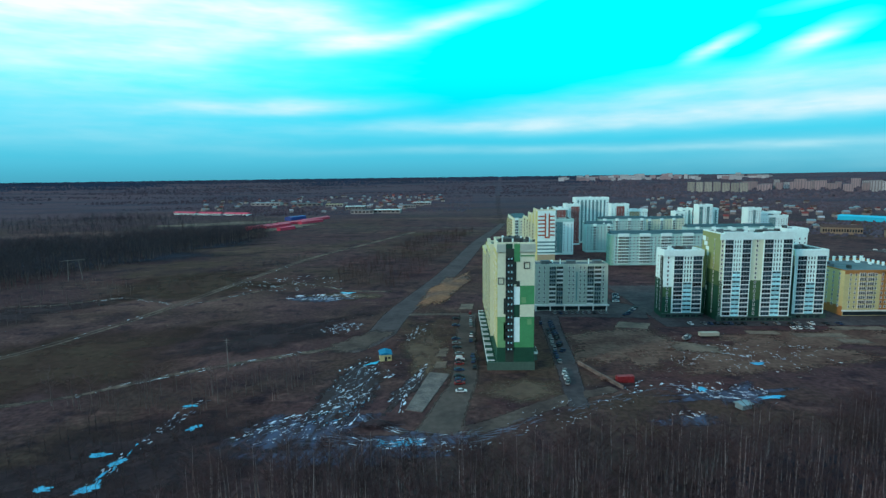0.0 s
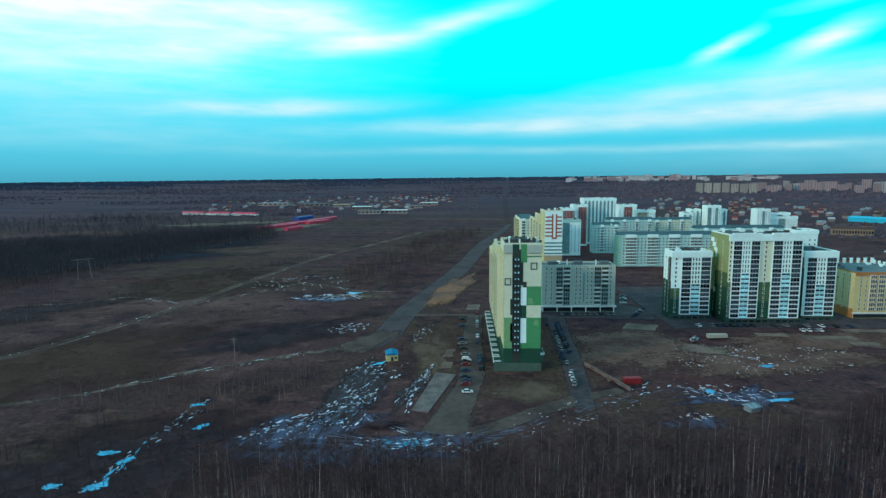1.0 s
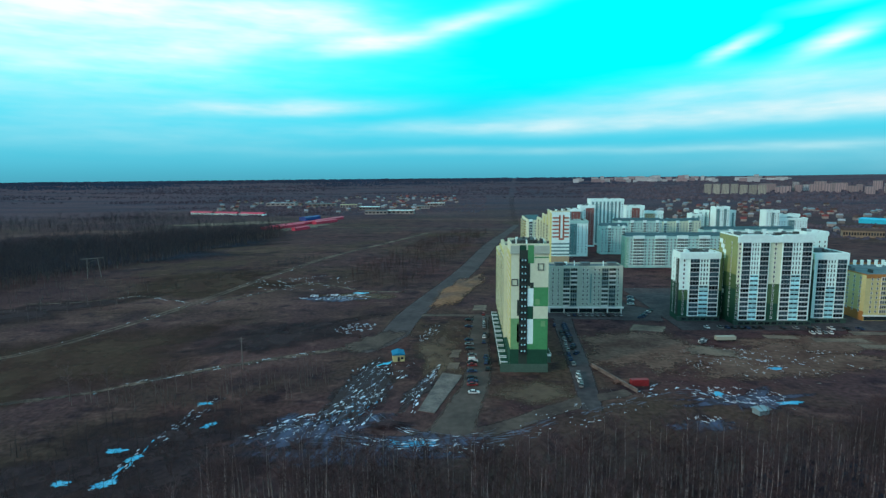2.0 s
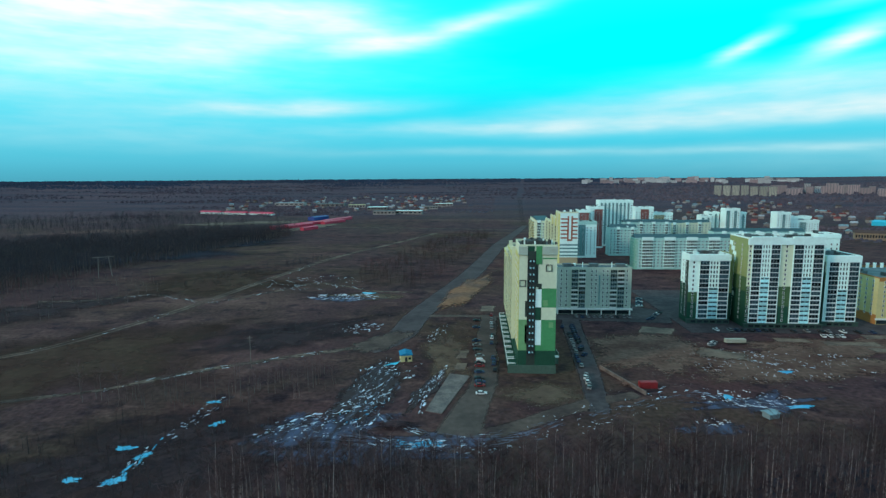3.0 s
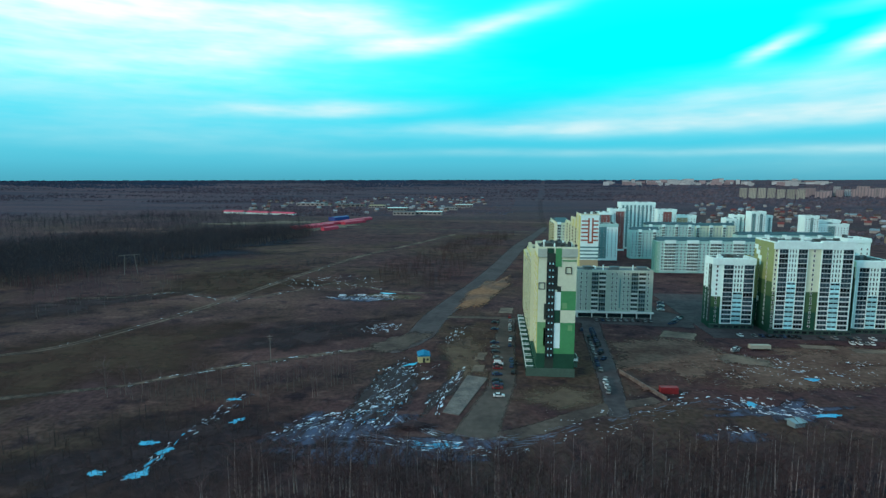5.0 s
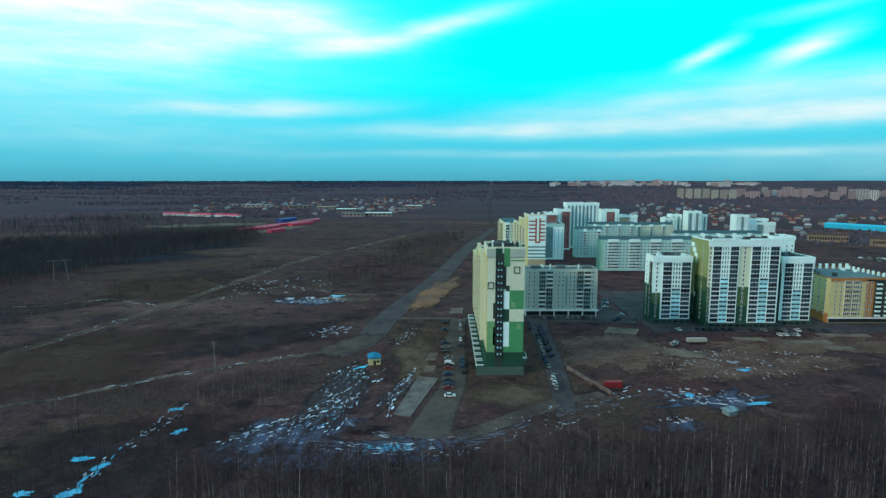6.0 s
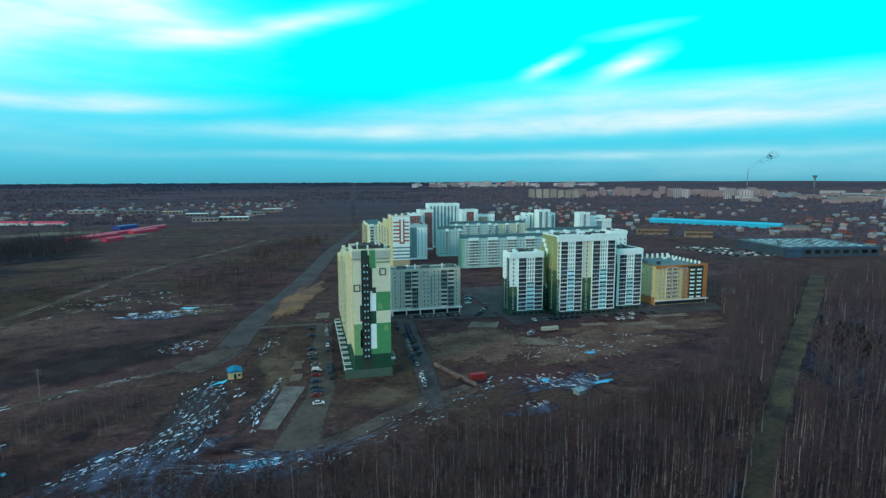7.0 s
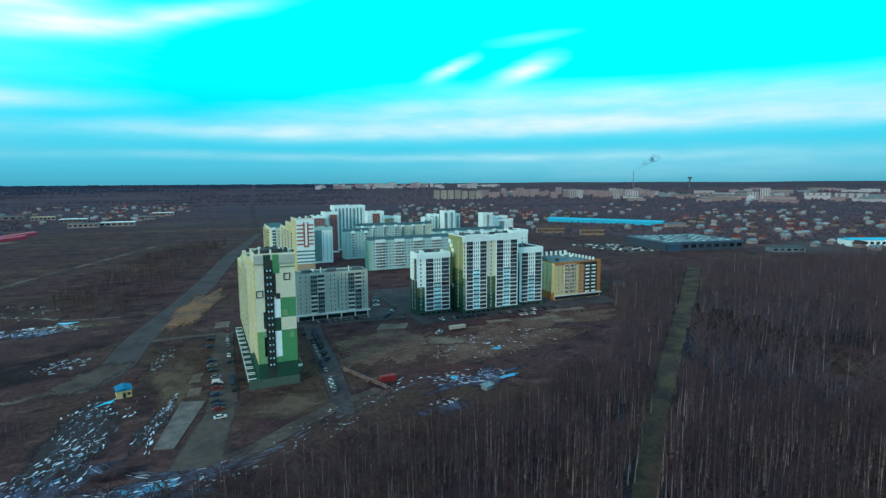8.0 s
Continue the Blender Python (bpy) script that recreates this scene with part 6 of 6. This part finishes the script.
# ---- cars ----
def car_proto(paint, label, van=False):
    c = thing("car", label, "car", 0, 0, 0, 0, "parked cars")
    s = Shape()
    prof = [(-2.15, 0.35), (2.15, 0.35), (2.2, 0.75), (1.9, 0.88), (-2.1, 0.95), (-2.2, 0.7)]
    n = len(prof)
    for y in (-0.85, 0.85):
        s.v += [(x, y, z) for x, z in prof]
    s.f += [tuple(range(n)), tuple(reversed(range(n, 2 * n)))]
    s.f += [((i + 1) % n, i, n + i, n + (i + 1) % n) for i in range(n)]
    s.m = [0] * len(s.f)
    part("body", s, paint, c)
    g = Shape()
    lo, hi = ([(-2.0, -0.8), (1.5, -0.8), (1.5, 0.8), (-2.0, 0.8)], [(-1.9, -0.7), (0.9, -0.7), (0.9, 0.7), (-1.9, 0.7)]) if van else ([(-1.7, -0.8), (1.1, -0.8), (1.1, 0.8), (-1.7, 0.8)], [(-1.1, -0.62), (0.4, -0.62), (0.4, 0.62), (-1.1, 0.62)])
    top = 2.1 if van else 1.42
    g.v = [(x, y, 0.86) for x, y in lo] + [(x, y, top) for x, y in hi]
    g.f = [(0, 1, 5, 4), (1, 2, 6, 5), (2, 3, 7, 6), (3, 0, 4, 7), (4, 5, 6, 7)]
    g.m = [0] * 5
    part("cabin", g, paint if van else M_GLASS, c)
    part("roof_panel", Shape().box(hi[0][0], hi[0][1], top - 0.02, hi[2][0], hi[2][1], top + 0.05), paint, c)
    for x in (-1.35, 1.35):
        for y in (-0.88, 0.70):
            wh = part("wheel", Shape().rod((0, -0.09, 0), (0, 0.09, 0), 0.32, 0.32, 10), M_RUBBER, c, "", pose(x, y + 0.09, 0.32))
            part("rim", Shape().rod((0, -0.1, 0), (0, 0.1, 0), 0.19, 0.19, 8), M_CARSILVER, wh)
    return c


cars = [car_proto(M_CARWHITE, "white hatchback parked on the asphalt"), car_proto(M_CARDARK, "black saloon parked on the asphalt"), car_proto(M_CARSILVER, "silver saloon parked on the asphalt"),
        car_proto(M_CARRED, "red hatchback parked on the asphalt"), car_proto(M_CARBLUE, "dark blue saloon parked on the asphalt"), car_proto(M_CARWHITE, "white delivery van parked on the asphalt", True)]
spots = []
rnd = random.Random(5)


def row(x0, y0, x1, y1, n, turn, pal, gaps=0.12):
    for i in range(n):
        if rnd.random() < gaps:
            continue
        t = (i + 0.5) / n
        spots.append((x0 + (x1 - x0) * t + rnd.uniform(-0.3, 0.3), y0 + (y1 - y0) * t, turn + rnd.uniform(-4, 4), rnd.choice(pal)))


mixd = (0, 1, 1, 2, 2, 4, 4, 3)
row(1.5, 206, 2.0, 240, 9, 5, (1, 1, 2, 4, 4, 0, 3), 0.35)
row(0.5, 248, 0.8, 312, 18, 5, mixd, 0.4)
row(8.2, 262, 9.5, 312, 11, 85, (0, 1, 2, 4), 0.4)
row(8.0, 232, 8.3, 244, 3, 85, (1, 4))
row(44.5, 204, 46.2, 223, 7, 78, (0, 0, 0, 2))
row(50.5, 246, 53.5, 300, 14, 60, (1, 2, 4, 4, 1), 0.3)
row(46.0, 230, 49.5, 286, 9, 85, (1, 4, 2))
row(58, 318, 92, 318, 10, 90, (1, 4, 2, 1))
row(100, 312, 112, 330, 6, 30, (1, 2, 0, 4))
row(104, 345, 112, 372, 9, 0, (0, 2, 4, 1))
row(124, 293, 218, 291, 26, 90, (1, 4, 1, 2, 0), 0.35)
row(115, 264, 119, 271, 3, 30, (0, 0, 2))
row(178, 283, 190, 283, 4, 80, (0, 2))
for x, y, t in ((2.2, 236, 0), (44, 318, 10)):
    spots.append((x, y, t, 5))
for k, (x, y, t) in enumerate(((2.2, 200, 5), (8.4, 226, 85), (2.0, 244, 5), (9.4, 320, 85), (48, 296, 80), (44.2, 312, 80))):
    spots.append((x, y, t, k))
first = set()
for x, y, t, k in spots:
    m = pose(x, y, 0.07, 0, 0, t)
    if k not in first:
        first.add(k)
        cars[k].matrix_basis = m
    else:
        copy_thing(cars[k], m)


lot = Shape()
for q in range(6):
    for k in range(20):
        if rnd.random() < 0.2:
            continue
        x, y = 440 + 9 * q + 0.6 * k, 570 - 1.2 * q - 4.3 * k
        mi = rnd.choice((0, 1, 1, 2, 2))
        lot.box(x - 2.1, y - 0.85, 0.3, x + 2.1, y + 0.85, 0.95, mi).box(x - 1.4, y - 0.75, 0.95, x + 0.7, y + 0.75, 1.45, mi)
solid("store_cars", lot, (M_CARWHITE, M_CARSILVER, M_CARDARK), "rows of distant cars in the store car park", "car", kind="stuff")


# ---- bare trees ----
def cone_np(a, b, r0, r1, n):
    a, b = np.array(a, float), np.array(b, float)
    d = (b - a) / (np.linalg.norm(b - a) + 1e-9)
    u = np.cross(d, (0.31, 0.95, 0.05))
    u /= np.linalg.norm(u) + 1e-9
    v = np.cross(d, u)
    t = np.arange(n) * math.tau / n
    ring = np.outer(np.cos(t), u) + np.outer(np.sin(t), v)
    if r1 <= 0:
        V = np.vstack((a + ring * r0, b[None]))
        F = [(i, (i + 1) % n, n) for i in range(n)]
    else:
        V = np.vstack((a + ring * r0, b + ring * r1))
        F = []
        for i in range(n):
            j = (i + 1) % n
            F += [(i, j, n + j), (i, n + j, n + i)]
    return V, np.array(F)


def join_np(items):
    V, F, o = [], [], 0
    for v, f in items:
        V.append(v), F.append(f + o)
        o += len(v)
    return np.vstack(V), np.vstack(F)


def tree_np(seed, h, limbs, twigs, sides, thick=1.0, spread=1.0, base=0.3):
    """Trunk and crown of a bare tree, as two pairs of vertices and triangles."""
    r = random.Random(seed)
    pts = [np.array((0.0, 0.0, -0.3))]
    lean = (r.uniform(-0.04, 0.04), r.uniform(-0.04, 0.04))
    for k in range(1, 5):
        z = h * k / 4
        pts.append(np.array((lean[0] * z + r.uniform(-0.1, 0.1), lean[1] * z + r.uniform(-0.1, 0.1), z)))
    rad = [h * 0.011 * thick * f for f in (1.15, 0.85, 0.6, 0.32, 0.08)]
    t_ = np.arange(sides) * math.tau / sides
    ring = np.stack((np.cos(t_), np.sin(t_), t_ * 0), 1)
    tube = np.vstack([p + ring * q for p, q in zip(pts, rad)])
    tri = []
    for k in range(4):
        for i in range(sides):
            a_, b_ = k * sides + i, k * sides + (i + 1) % sides
            tri += [(a_, b_, b_ + sides), (a_, b_ + sides, a_ + sides)]
    trunk = [(tube, np.array(tri))]
    crown = []
    for i in range(limbs):
        f = base + (0.97 - base) * (i + r.random()) / limbs
        k = min(int(f * 4), 3)
        p = pts[k] + (pts[k + 1] - pts[k]) * (f * 4 - k)
        a = i * 2.4 + r.uniform(-0.5, 0.5)
        ln = h * spread * (0.10 + 0.20 * math.sin(math.pi * min(1, (1 - f) / (1 - base) * 0.8 + 0.15))) * r.uniform(0.75, 1.2)
        up = r.uniform(0.55, 1.1)
        d = np.array((math.cos(a), math.sin(a), up))
        d /= np.linalg.norm(d)
        e = p + d * ln
        crown.append(cone_np(p, e, h * 0.0040 * thick, h * 0.0013 * thick, 3))
        for j in range(twigs):
            g = r.uniform(0.25, 1.0)
            q = p + d * ln * g
            d2 = d + np.array((r.uniform(-0.9, 0.9), r.uniform(-0.9, 0.9), r.uniform(-0.1, 0.9)))
            d2 /= np.linalg.norm(d2)
            crown.append(cone_np(q, q + d2 * ln * r.uniform(0.35, 0.75), h * 0.0027 * thick, 0, 3))
    return join_np(trunk), join_np(crown)


def inside(x, y, poly):
    c = False
    for i in range(len(poly)):
        (x0, y0), (x1, y1) = poly[i - 1], poly[i]
        if (y0 > y) != (y1 > y) and x < (x1 - x0) * (y - y0) / (y1 - y0) + x0:
            c = not c
    return c


def scatter(poly, gap, seed, keep=None, jitter=0.48):
    r = random.Random(seed)
    xs, ys = [p[0] for p in poly], [p[1] for p in poly]
    out = []
    y = min(ys)
    while y < max(ys):
        x = min(xs)
        while x < max(xs):
            p, q = x + r.uniform(-jitter, jitter) * gap * 1.6, y + r.uniform(-jitter, jitter) * gap * 1.6
            if inside(p, q, poly) and (keep is None or keep(p, q, r)):
                out.append((p, q, r.uniform(0.72, 1.18), r.uniform(0, math.tau)))
            x += gap
        y += gap
    return out


def forest(name, label, spots_, variants, mats):
    """All trees of a wood past those that stand singly, joined."""
    V, F, M, o = [], [], [], 0
    for i, (x, y, s, a) in enumerate(spots_):
        (tv, tf), (cv, cf) = variants[i % len(variants)]
        c, n = math.cos(a) * s, math.sin(a) * s
        R = np.array(((c, n, 0), (-n, c, 0), (0, 0, s)))
        for v, f, m in ((tv, tf, 0), (cv, cf, 1)):
            V.append(v @ R + (x, y, gz(x, y)))
            F.append(f + o)
            M.append(np.full(len(f), m))
            o += len(v)
    tagged(new(name, np_mesh(name, np.vstack(V), np.vstack(F), mats, np.concatenate(M))), label, "wood", kind="stuff")


birches = [tree_np(20 + i, 12.5 + (i % 4) * 1.3, 18, 6, 5, 1.2, 1.0, 0.40) for i in range(7)]
slim = [tree_np(50 + i, 11.5 + (i % 4) * 1.3, 13, 4, 4, 1.1, 1.1, 0.40) for i in range(6)]
far_trees = [tree_np(80 + i, 12.5 + (i % 4), 9, 2, 3, 1.6, 1.4, 0.2) for i in range(5)]
saplings = [tree_np(110 + i, 7 + (i % 3), 8, 3, 3, 1.4, 1.3, 0.15) for i in range(5)]
bushes = [tree_np(140 + i, 2.4 + 0.5 * (i % 3), 9, 3, 3, 2.5, 2.0, 0.05) for i in range(4)]

WOOD = [(-64, 70), (-70, 132), (-20, 138), (8, 138), (40, 147), (80, 150), (104, 156), (150, 181), (198, 216), (225, 243), (262, 298), (300, 343), (372, 372), (470, 345), (560, 350), (640, 320), (690, 240), (480, 60), (300, 10), (120, 20), (40, 55)]


def off_cutting(x, y, r):
    d = (x - 103) * 0.638 - (y - 101) * 0.77
    along = (x - 103) * 0.77 + (y - 101) * 0.638
    if ((x - 264) * 0.82 + (y - 140) * 0.57) ** 2 / 676 + ((y - 140) * 0.82 - (x - 264) * 0.57) ** 2 / 170 < 1:
        return False
    return abs(d) > 3.2 + 0.018 * min(max(along, 0), 200) + 3.0 * noise.noise((along * 0.08, d * 0.05, 1)) + 1.5 * noise.noise((along * 0.4, d * 0.4, 2)) and math.hypot(x, y) > 75


near = scatter(WOOD, 2.9, 1, lambda x, y, r: off_cutting(x, y, r) and math.hypot(x, y) < 215 and y > 40 and noise.noise((x * 0.07, y * 0.07, 8)) + 0.6 * noise.noise((x * 0.2, y * 0.2, 4)) > r.uniform(-0.65, 0.05))
far = scatter(WOOD, 4.9, 2, lambda x, y, r: off_cutting(x, y, r) and math.hypot(x, y) >= 215 and y > 60)
edge = [(x, y, s, a) for x, y, s, a in near if -72 < x < 110 and y > 120 + 0.26 * max(x, 0)]
edge_ids = set(random.Random(9).sample(range(len(edge)), min(240, len(edge))))
single = [e for i, e in enumerate(edge) if i in edge_ids]
lone = set(single)
tree_protos = []
for i, ((tv, tf), (cv, cf)) in enumerate(birches):
    t = thing("birch_tree", "bare grey-barked birch with thin brown twigs", "tree", 0, 0, 0, 0, "edge birches")
    part("trunk", np_mesh("trunk", tv, tf, [M_BIRCH]), None, t)
    part("crown", np_mesh("crown", cv, cf, [M_TWIG]), None, t)
    tree_protos.append(t)
for i, (x, y, s, a) in enumerate(single):
    m = pose(x, y, 0, 0, 0, math.degrees(a))
    if i < len(tree_protos):
        tree_protos[i].matrix_basis = m
        tree_protos[i].scale = (s, s, s)
    else:
        copy_thing(tree_protos[i % len(tree_protos)], m)
forest("birch_wood", "dense bare birch wood with brown twigs", [e for e in near if e not in lone], birches[:2] + slim, [M_BIRCH, M_TWIG])
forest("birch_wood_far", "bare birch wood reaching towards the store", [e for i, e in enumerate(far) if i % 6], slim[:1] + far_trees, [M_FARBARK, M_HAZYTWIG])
forest("pale_birches", "pale birch stems scattered through the wood", [e for i, e in enumerate(far) if i % 6 == 0], slim, [M_BIRCH, M_TWIG])
DARKWOOD = [(-345, 380), (-335, 456), (-310, 570), (-277, 690), (-259, 757), (-300, 815), (-380, 770), (-470, 715), (-560, 620), (-600, 480), (-520, 340)]
dark_spots = scatter(DARKWOOD, 4.6, 3, lambda x, y, r: noise.noise((x * 0.012, y * 0.012, 6)) > r.uniform(-0.9, -0.15))
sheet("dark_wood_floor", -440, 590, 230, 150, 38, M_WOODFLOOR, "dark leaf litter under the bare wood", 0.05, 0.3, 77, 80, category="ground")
forest("dark_wood", "dark bare wood on the plain", [e for i, e in enumerate(dark_spots) if i % 3], far_trees, [M_FARBARK, M_FARTWIG])
forest("dark_wood_birches", "pale birch stems in the dark wood", [e for i, e in enumerate(dark_spots) if not i % 3], slim[:3] + far_trees[:2], [M_GREYBARK, M_WOODTWIG])
BEYOND = [(-300, 815), (-259, 757), (-250, 800), (-330, 960), (-520, 1120), (-760, 1160), (-980, 1000), (-900, 700), (-600, 480), (-560, 620), (-470, 715), (-380, 770)]
forest("plain_scrub", "thin bare scrub beyond the dark wood", scatter(BEYOND, 11, 13, lambda x, y, r: noise.noise((x * 0.004, y * 0.012, 2)) > r.uniform(-0.5, 0.35)), far_trees[:3] + saplings[:2], [M_DKBARK, M_FARTWIG])
THICKET = [(-84, 392), (-44, 388), (-20, 500), (-4, 600), (12, 700), (30, 800), (-10, 820), (-50, 700), (-80, 560), (-104, 470)]
forest("thicket", "thicket of bare reddish saplings beside the road", scatter(THICKET, 4.4, 4, lambda x, y, r: noise.noise((x * 0.03, y * 0.015, 9)) > r.uniform(-0.6, 0.3)), saplings + bushes[:2], [M_SCRUB, M_SCRUB])
BELT = [(-361, 378), (-330, 406), (-286, 434), (-234, 412), (-230, 334), (-248, 304), (-273, 283)]
forest("sapling_belt", "sparse grey saplings before the dark wood", scatter(BELT, 6.5, 15, lambda x, y, r: noise.noise((x * 0.03, y * 0.03, 7)) > r.uniform(-0.4, 0.4)), saplings + bushes[:2], [M_GREYBARK, M_WOODTWIG])
ROWS = [(-158, 186), (-96, 208), (-60, 228), (-52, 206), (-80, 178), (-120, 178)]
forest("sapling_row", "sparse young birches along the track", scatter(ROWS, 4.4, 5, lambda x, y, r: noise.noise((x * 0.06, y * 0.06, 5)) > -0.15), saplings + slim[:2], [M_GREYBARK, M_TWIG])
LOW = [(-150, 95), (-150, 150), (-118, 172), (-66, 176), (-62, 126), (-60, 95)]
forest("scrub_near", "low dry scrub at the wood's edge", scatter(LOW, 4.0, 6), bushes + saplings[:2], [M_DKBARK, M_SCRUB])
FIELD = [(-260, 240), (-200, 420), (-120, 640), (-60, 700), (-70, 470), (-110, 330), (-60, 300), (-80, 255), (-170, 215)]
forest("scrub_field", "scattered dry bushes on the field", scatter(FIELD, 13, 7, lambda x, y, r: noise.noise((x * 0.02, y * 0.02, 3)) > 0.0), bushes, [M_DKBARK, M_SCRUB])
HEDGE = [(-236, 395), (-225, 388), (-175, 470), (-150, 560), (-165, 560), (-195, 470)]
forest("hedge_field", "line of dark bushes across the field", scatter(HEDGE, 4.5, 8), bushes + saplings[:1], [M_DKBARK, M_FARTWIG])


# ---- woods of the far plain ----
def far_woods(name, label, bands, seed, mt):
    """Distant woods: rounded low crowns standing close together."""
    r = random.Random(seed)
    V, F, o = [], [], 0
    n = 6
    for a0, a1, r0, r1, count, h, thin in bands:
        for _ in range(count):
            a, q = radians(r.uniform(a0, a1)), r.uniform(r0, r1)
            x, y = q * math.sin(a), q * math.cos(a)
            if noise.noise((x * 0.0011, y * 0.0034, seed)) + 0.4 * noise.noise((x * 0.004, y * 0.012, seed + 5)) < thin + r.uniform(-0.12, 0.12) or abs(x - (0.09 * y - 22)) < 7 + 0.002 * y:
                continue
            z, w, hh = gz(x, y), r.uniform(0.45, 1.3) * h, h * r.uniform(0.45, 1.1)
            for k, (f, g) in enumerate(((1.0, 0.0), (0.8, 0.6), (0.3, 1.0))):
                for i in range(n):
                    t = math.tau * i / n + k
                    V.append((x + math.cos(t) * w * f * r.uniform(0.7, 1.2), y + math.sin(t) * w * f * r.uniform(0.7, 1.2), z - 1 + (hh + 1) * g * r.uniform(0.85, 1.1)))
            for k in (0, 1):
                for i in range(n):
                    j = (i + 1) % n
                    F.append((o + k * n + i, o + k * n + j, o + (k + 1) * n + j, o + (k + 1) * n + i))
            o += 3 * n
    tagged(new(name, np_mesh(name, V, F, [mt])), label, "wood", kind="stuff")


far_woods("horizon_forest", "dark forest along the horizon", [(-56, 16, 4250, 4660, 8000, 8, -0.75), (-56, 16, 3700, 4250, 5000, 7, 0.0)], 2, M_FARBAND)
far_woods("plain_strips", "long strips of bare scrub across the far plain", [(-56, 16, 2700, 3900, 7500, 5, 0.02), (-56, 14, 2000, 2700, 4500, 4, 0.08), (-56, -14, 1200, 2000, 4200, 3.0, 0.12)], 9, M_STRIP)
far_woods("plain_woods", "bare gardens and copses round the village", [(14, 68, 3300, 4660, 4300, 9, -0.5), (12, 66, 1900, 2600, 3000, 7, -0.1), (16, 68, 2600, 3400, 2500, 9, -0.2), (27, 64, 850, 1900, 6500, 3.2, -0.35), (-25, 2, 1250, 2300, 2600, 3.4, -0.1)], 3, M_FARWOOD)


def spruce_np(seed, h):
    r = random.Random(seed)
    trunk = cone_np((0, 0, -0.3), (0, 0, h * 0.9), 0.18, 0.05, 5)
    layers = []
    for k in range(7):
        z, w = h * (0.12 + 0.12 * k), h * (0.20 - 0.024 * k)
        for i in range(9):
            a = math.tau * (i + r.random() * 0.6) / 9
            tip = (math.cos(a) * w * r.uniform(0.75, 1.15), math.sin(a) * w * r.uniform(0.75, 1.15), z - h * 0.03 * r.random())
            layers.append(cone_np((0, 0, z + h * 0.10), tip, h * 0.045, 0, 4))
    return trunk, join_np(layers)


spruces = [spruce_np(200 + i, 10 + i) for i in range(4)]
forest("spruce_group", "small group of dark spruces in the birch wood", scatter([(250, 214), (246, 204), (258, 182), (258, 160), (254, 140), (264, 140), (272, 160), (270, 182), (274, 204), (262, 220)], 4.6, 12, lambda x, y, r: off_cutting(x, y, r)), spruces, [M_DKBARK, M_SPRUCE])


def plume(name, label, x, y, z, dx, dz, n, size, mt):
    """A drifting plume of soft puffs that widen and thin out."""
    r = random.Random(int(x))
    V, F, o = [], [], 0
    for k in range(n):
        t = k / (n - 1)
        cx, cy, cz, w = x + dx * t + r.uniform(-1, 1) * size * 0.4, y, z + dz * t ** 0.8, size * (0.35 + 1.1 * t)
        for i in range(7):
            el = -math.pi / 2 + math.pi * i / 6
            for j in range(10):
                az = math.tau * j / 10
                q = w * (1 + 0.3 * noise.noise((i + k, j * 0.7, k * 1.3)))
                V.append((cx + math.cos(el) * math.cos(az) * q * 1.5, cy + math.cos(el) * math.sin(az) * q, cz + math.sin(el) * q * 0.8))
        for i in range(6):
            for j in range(10):
                a, b = o + i * 10 + j, o + i * 10 + (j + 1) % 10
                F.append((a, b, b + 10, a + 10))
        o += 70
    me = np_mesh(name, V, F, [mt])
    me.polygons.foreach_set("use_smooth", [True] * len(me.polygons))
    tagged(new(name, me), label, "smoke", kind="stuff")


plume("chimney_smoke", "thin grey-blue smoke drifting from the chimney", 2640, 2810, gz(2640, 2810) + 116, 200, 95, 14, 20, M_SMOKE)
plume("boiler_steam", "small white steam plume over the village", 1195, 900, 14, 22, 26, 5, 6, M_STEAM)
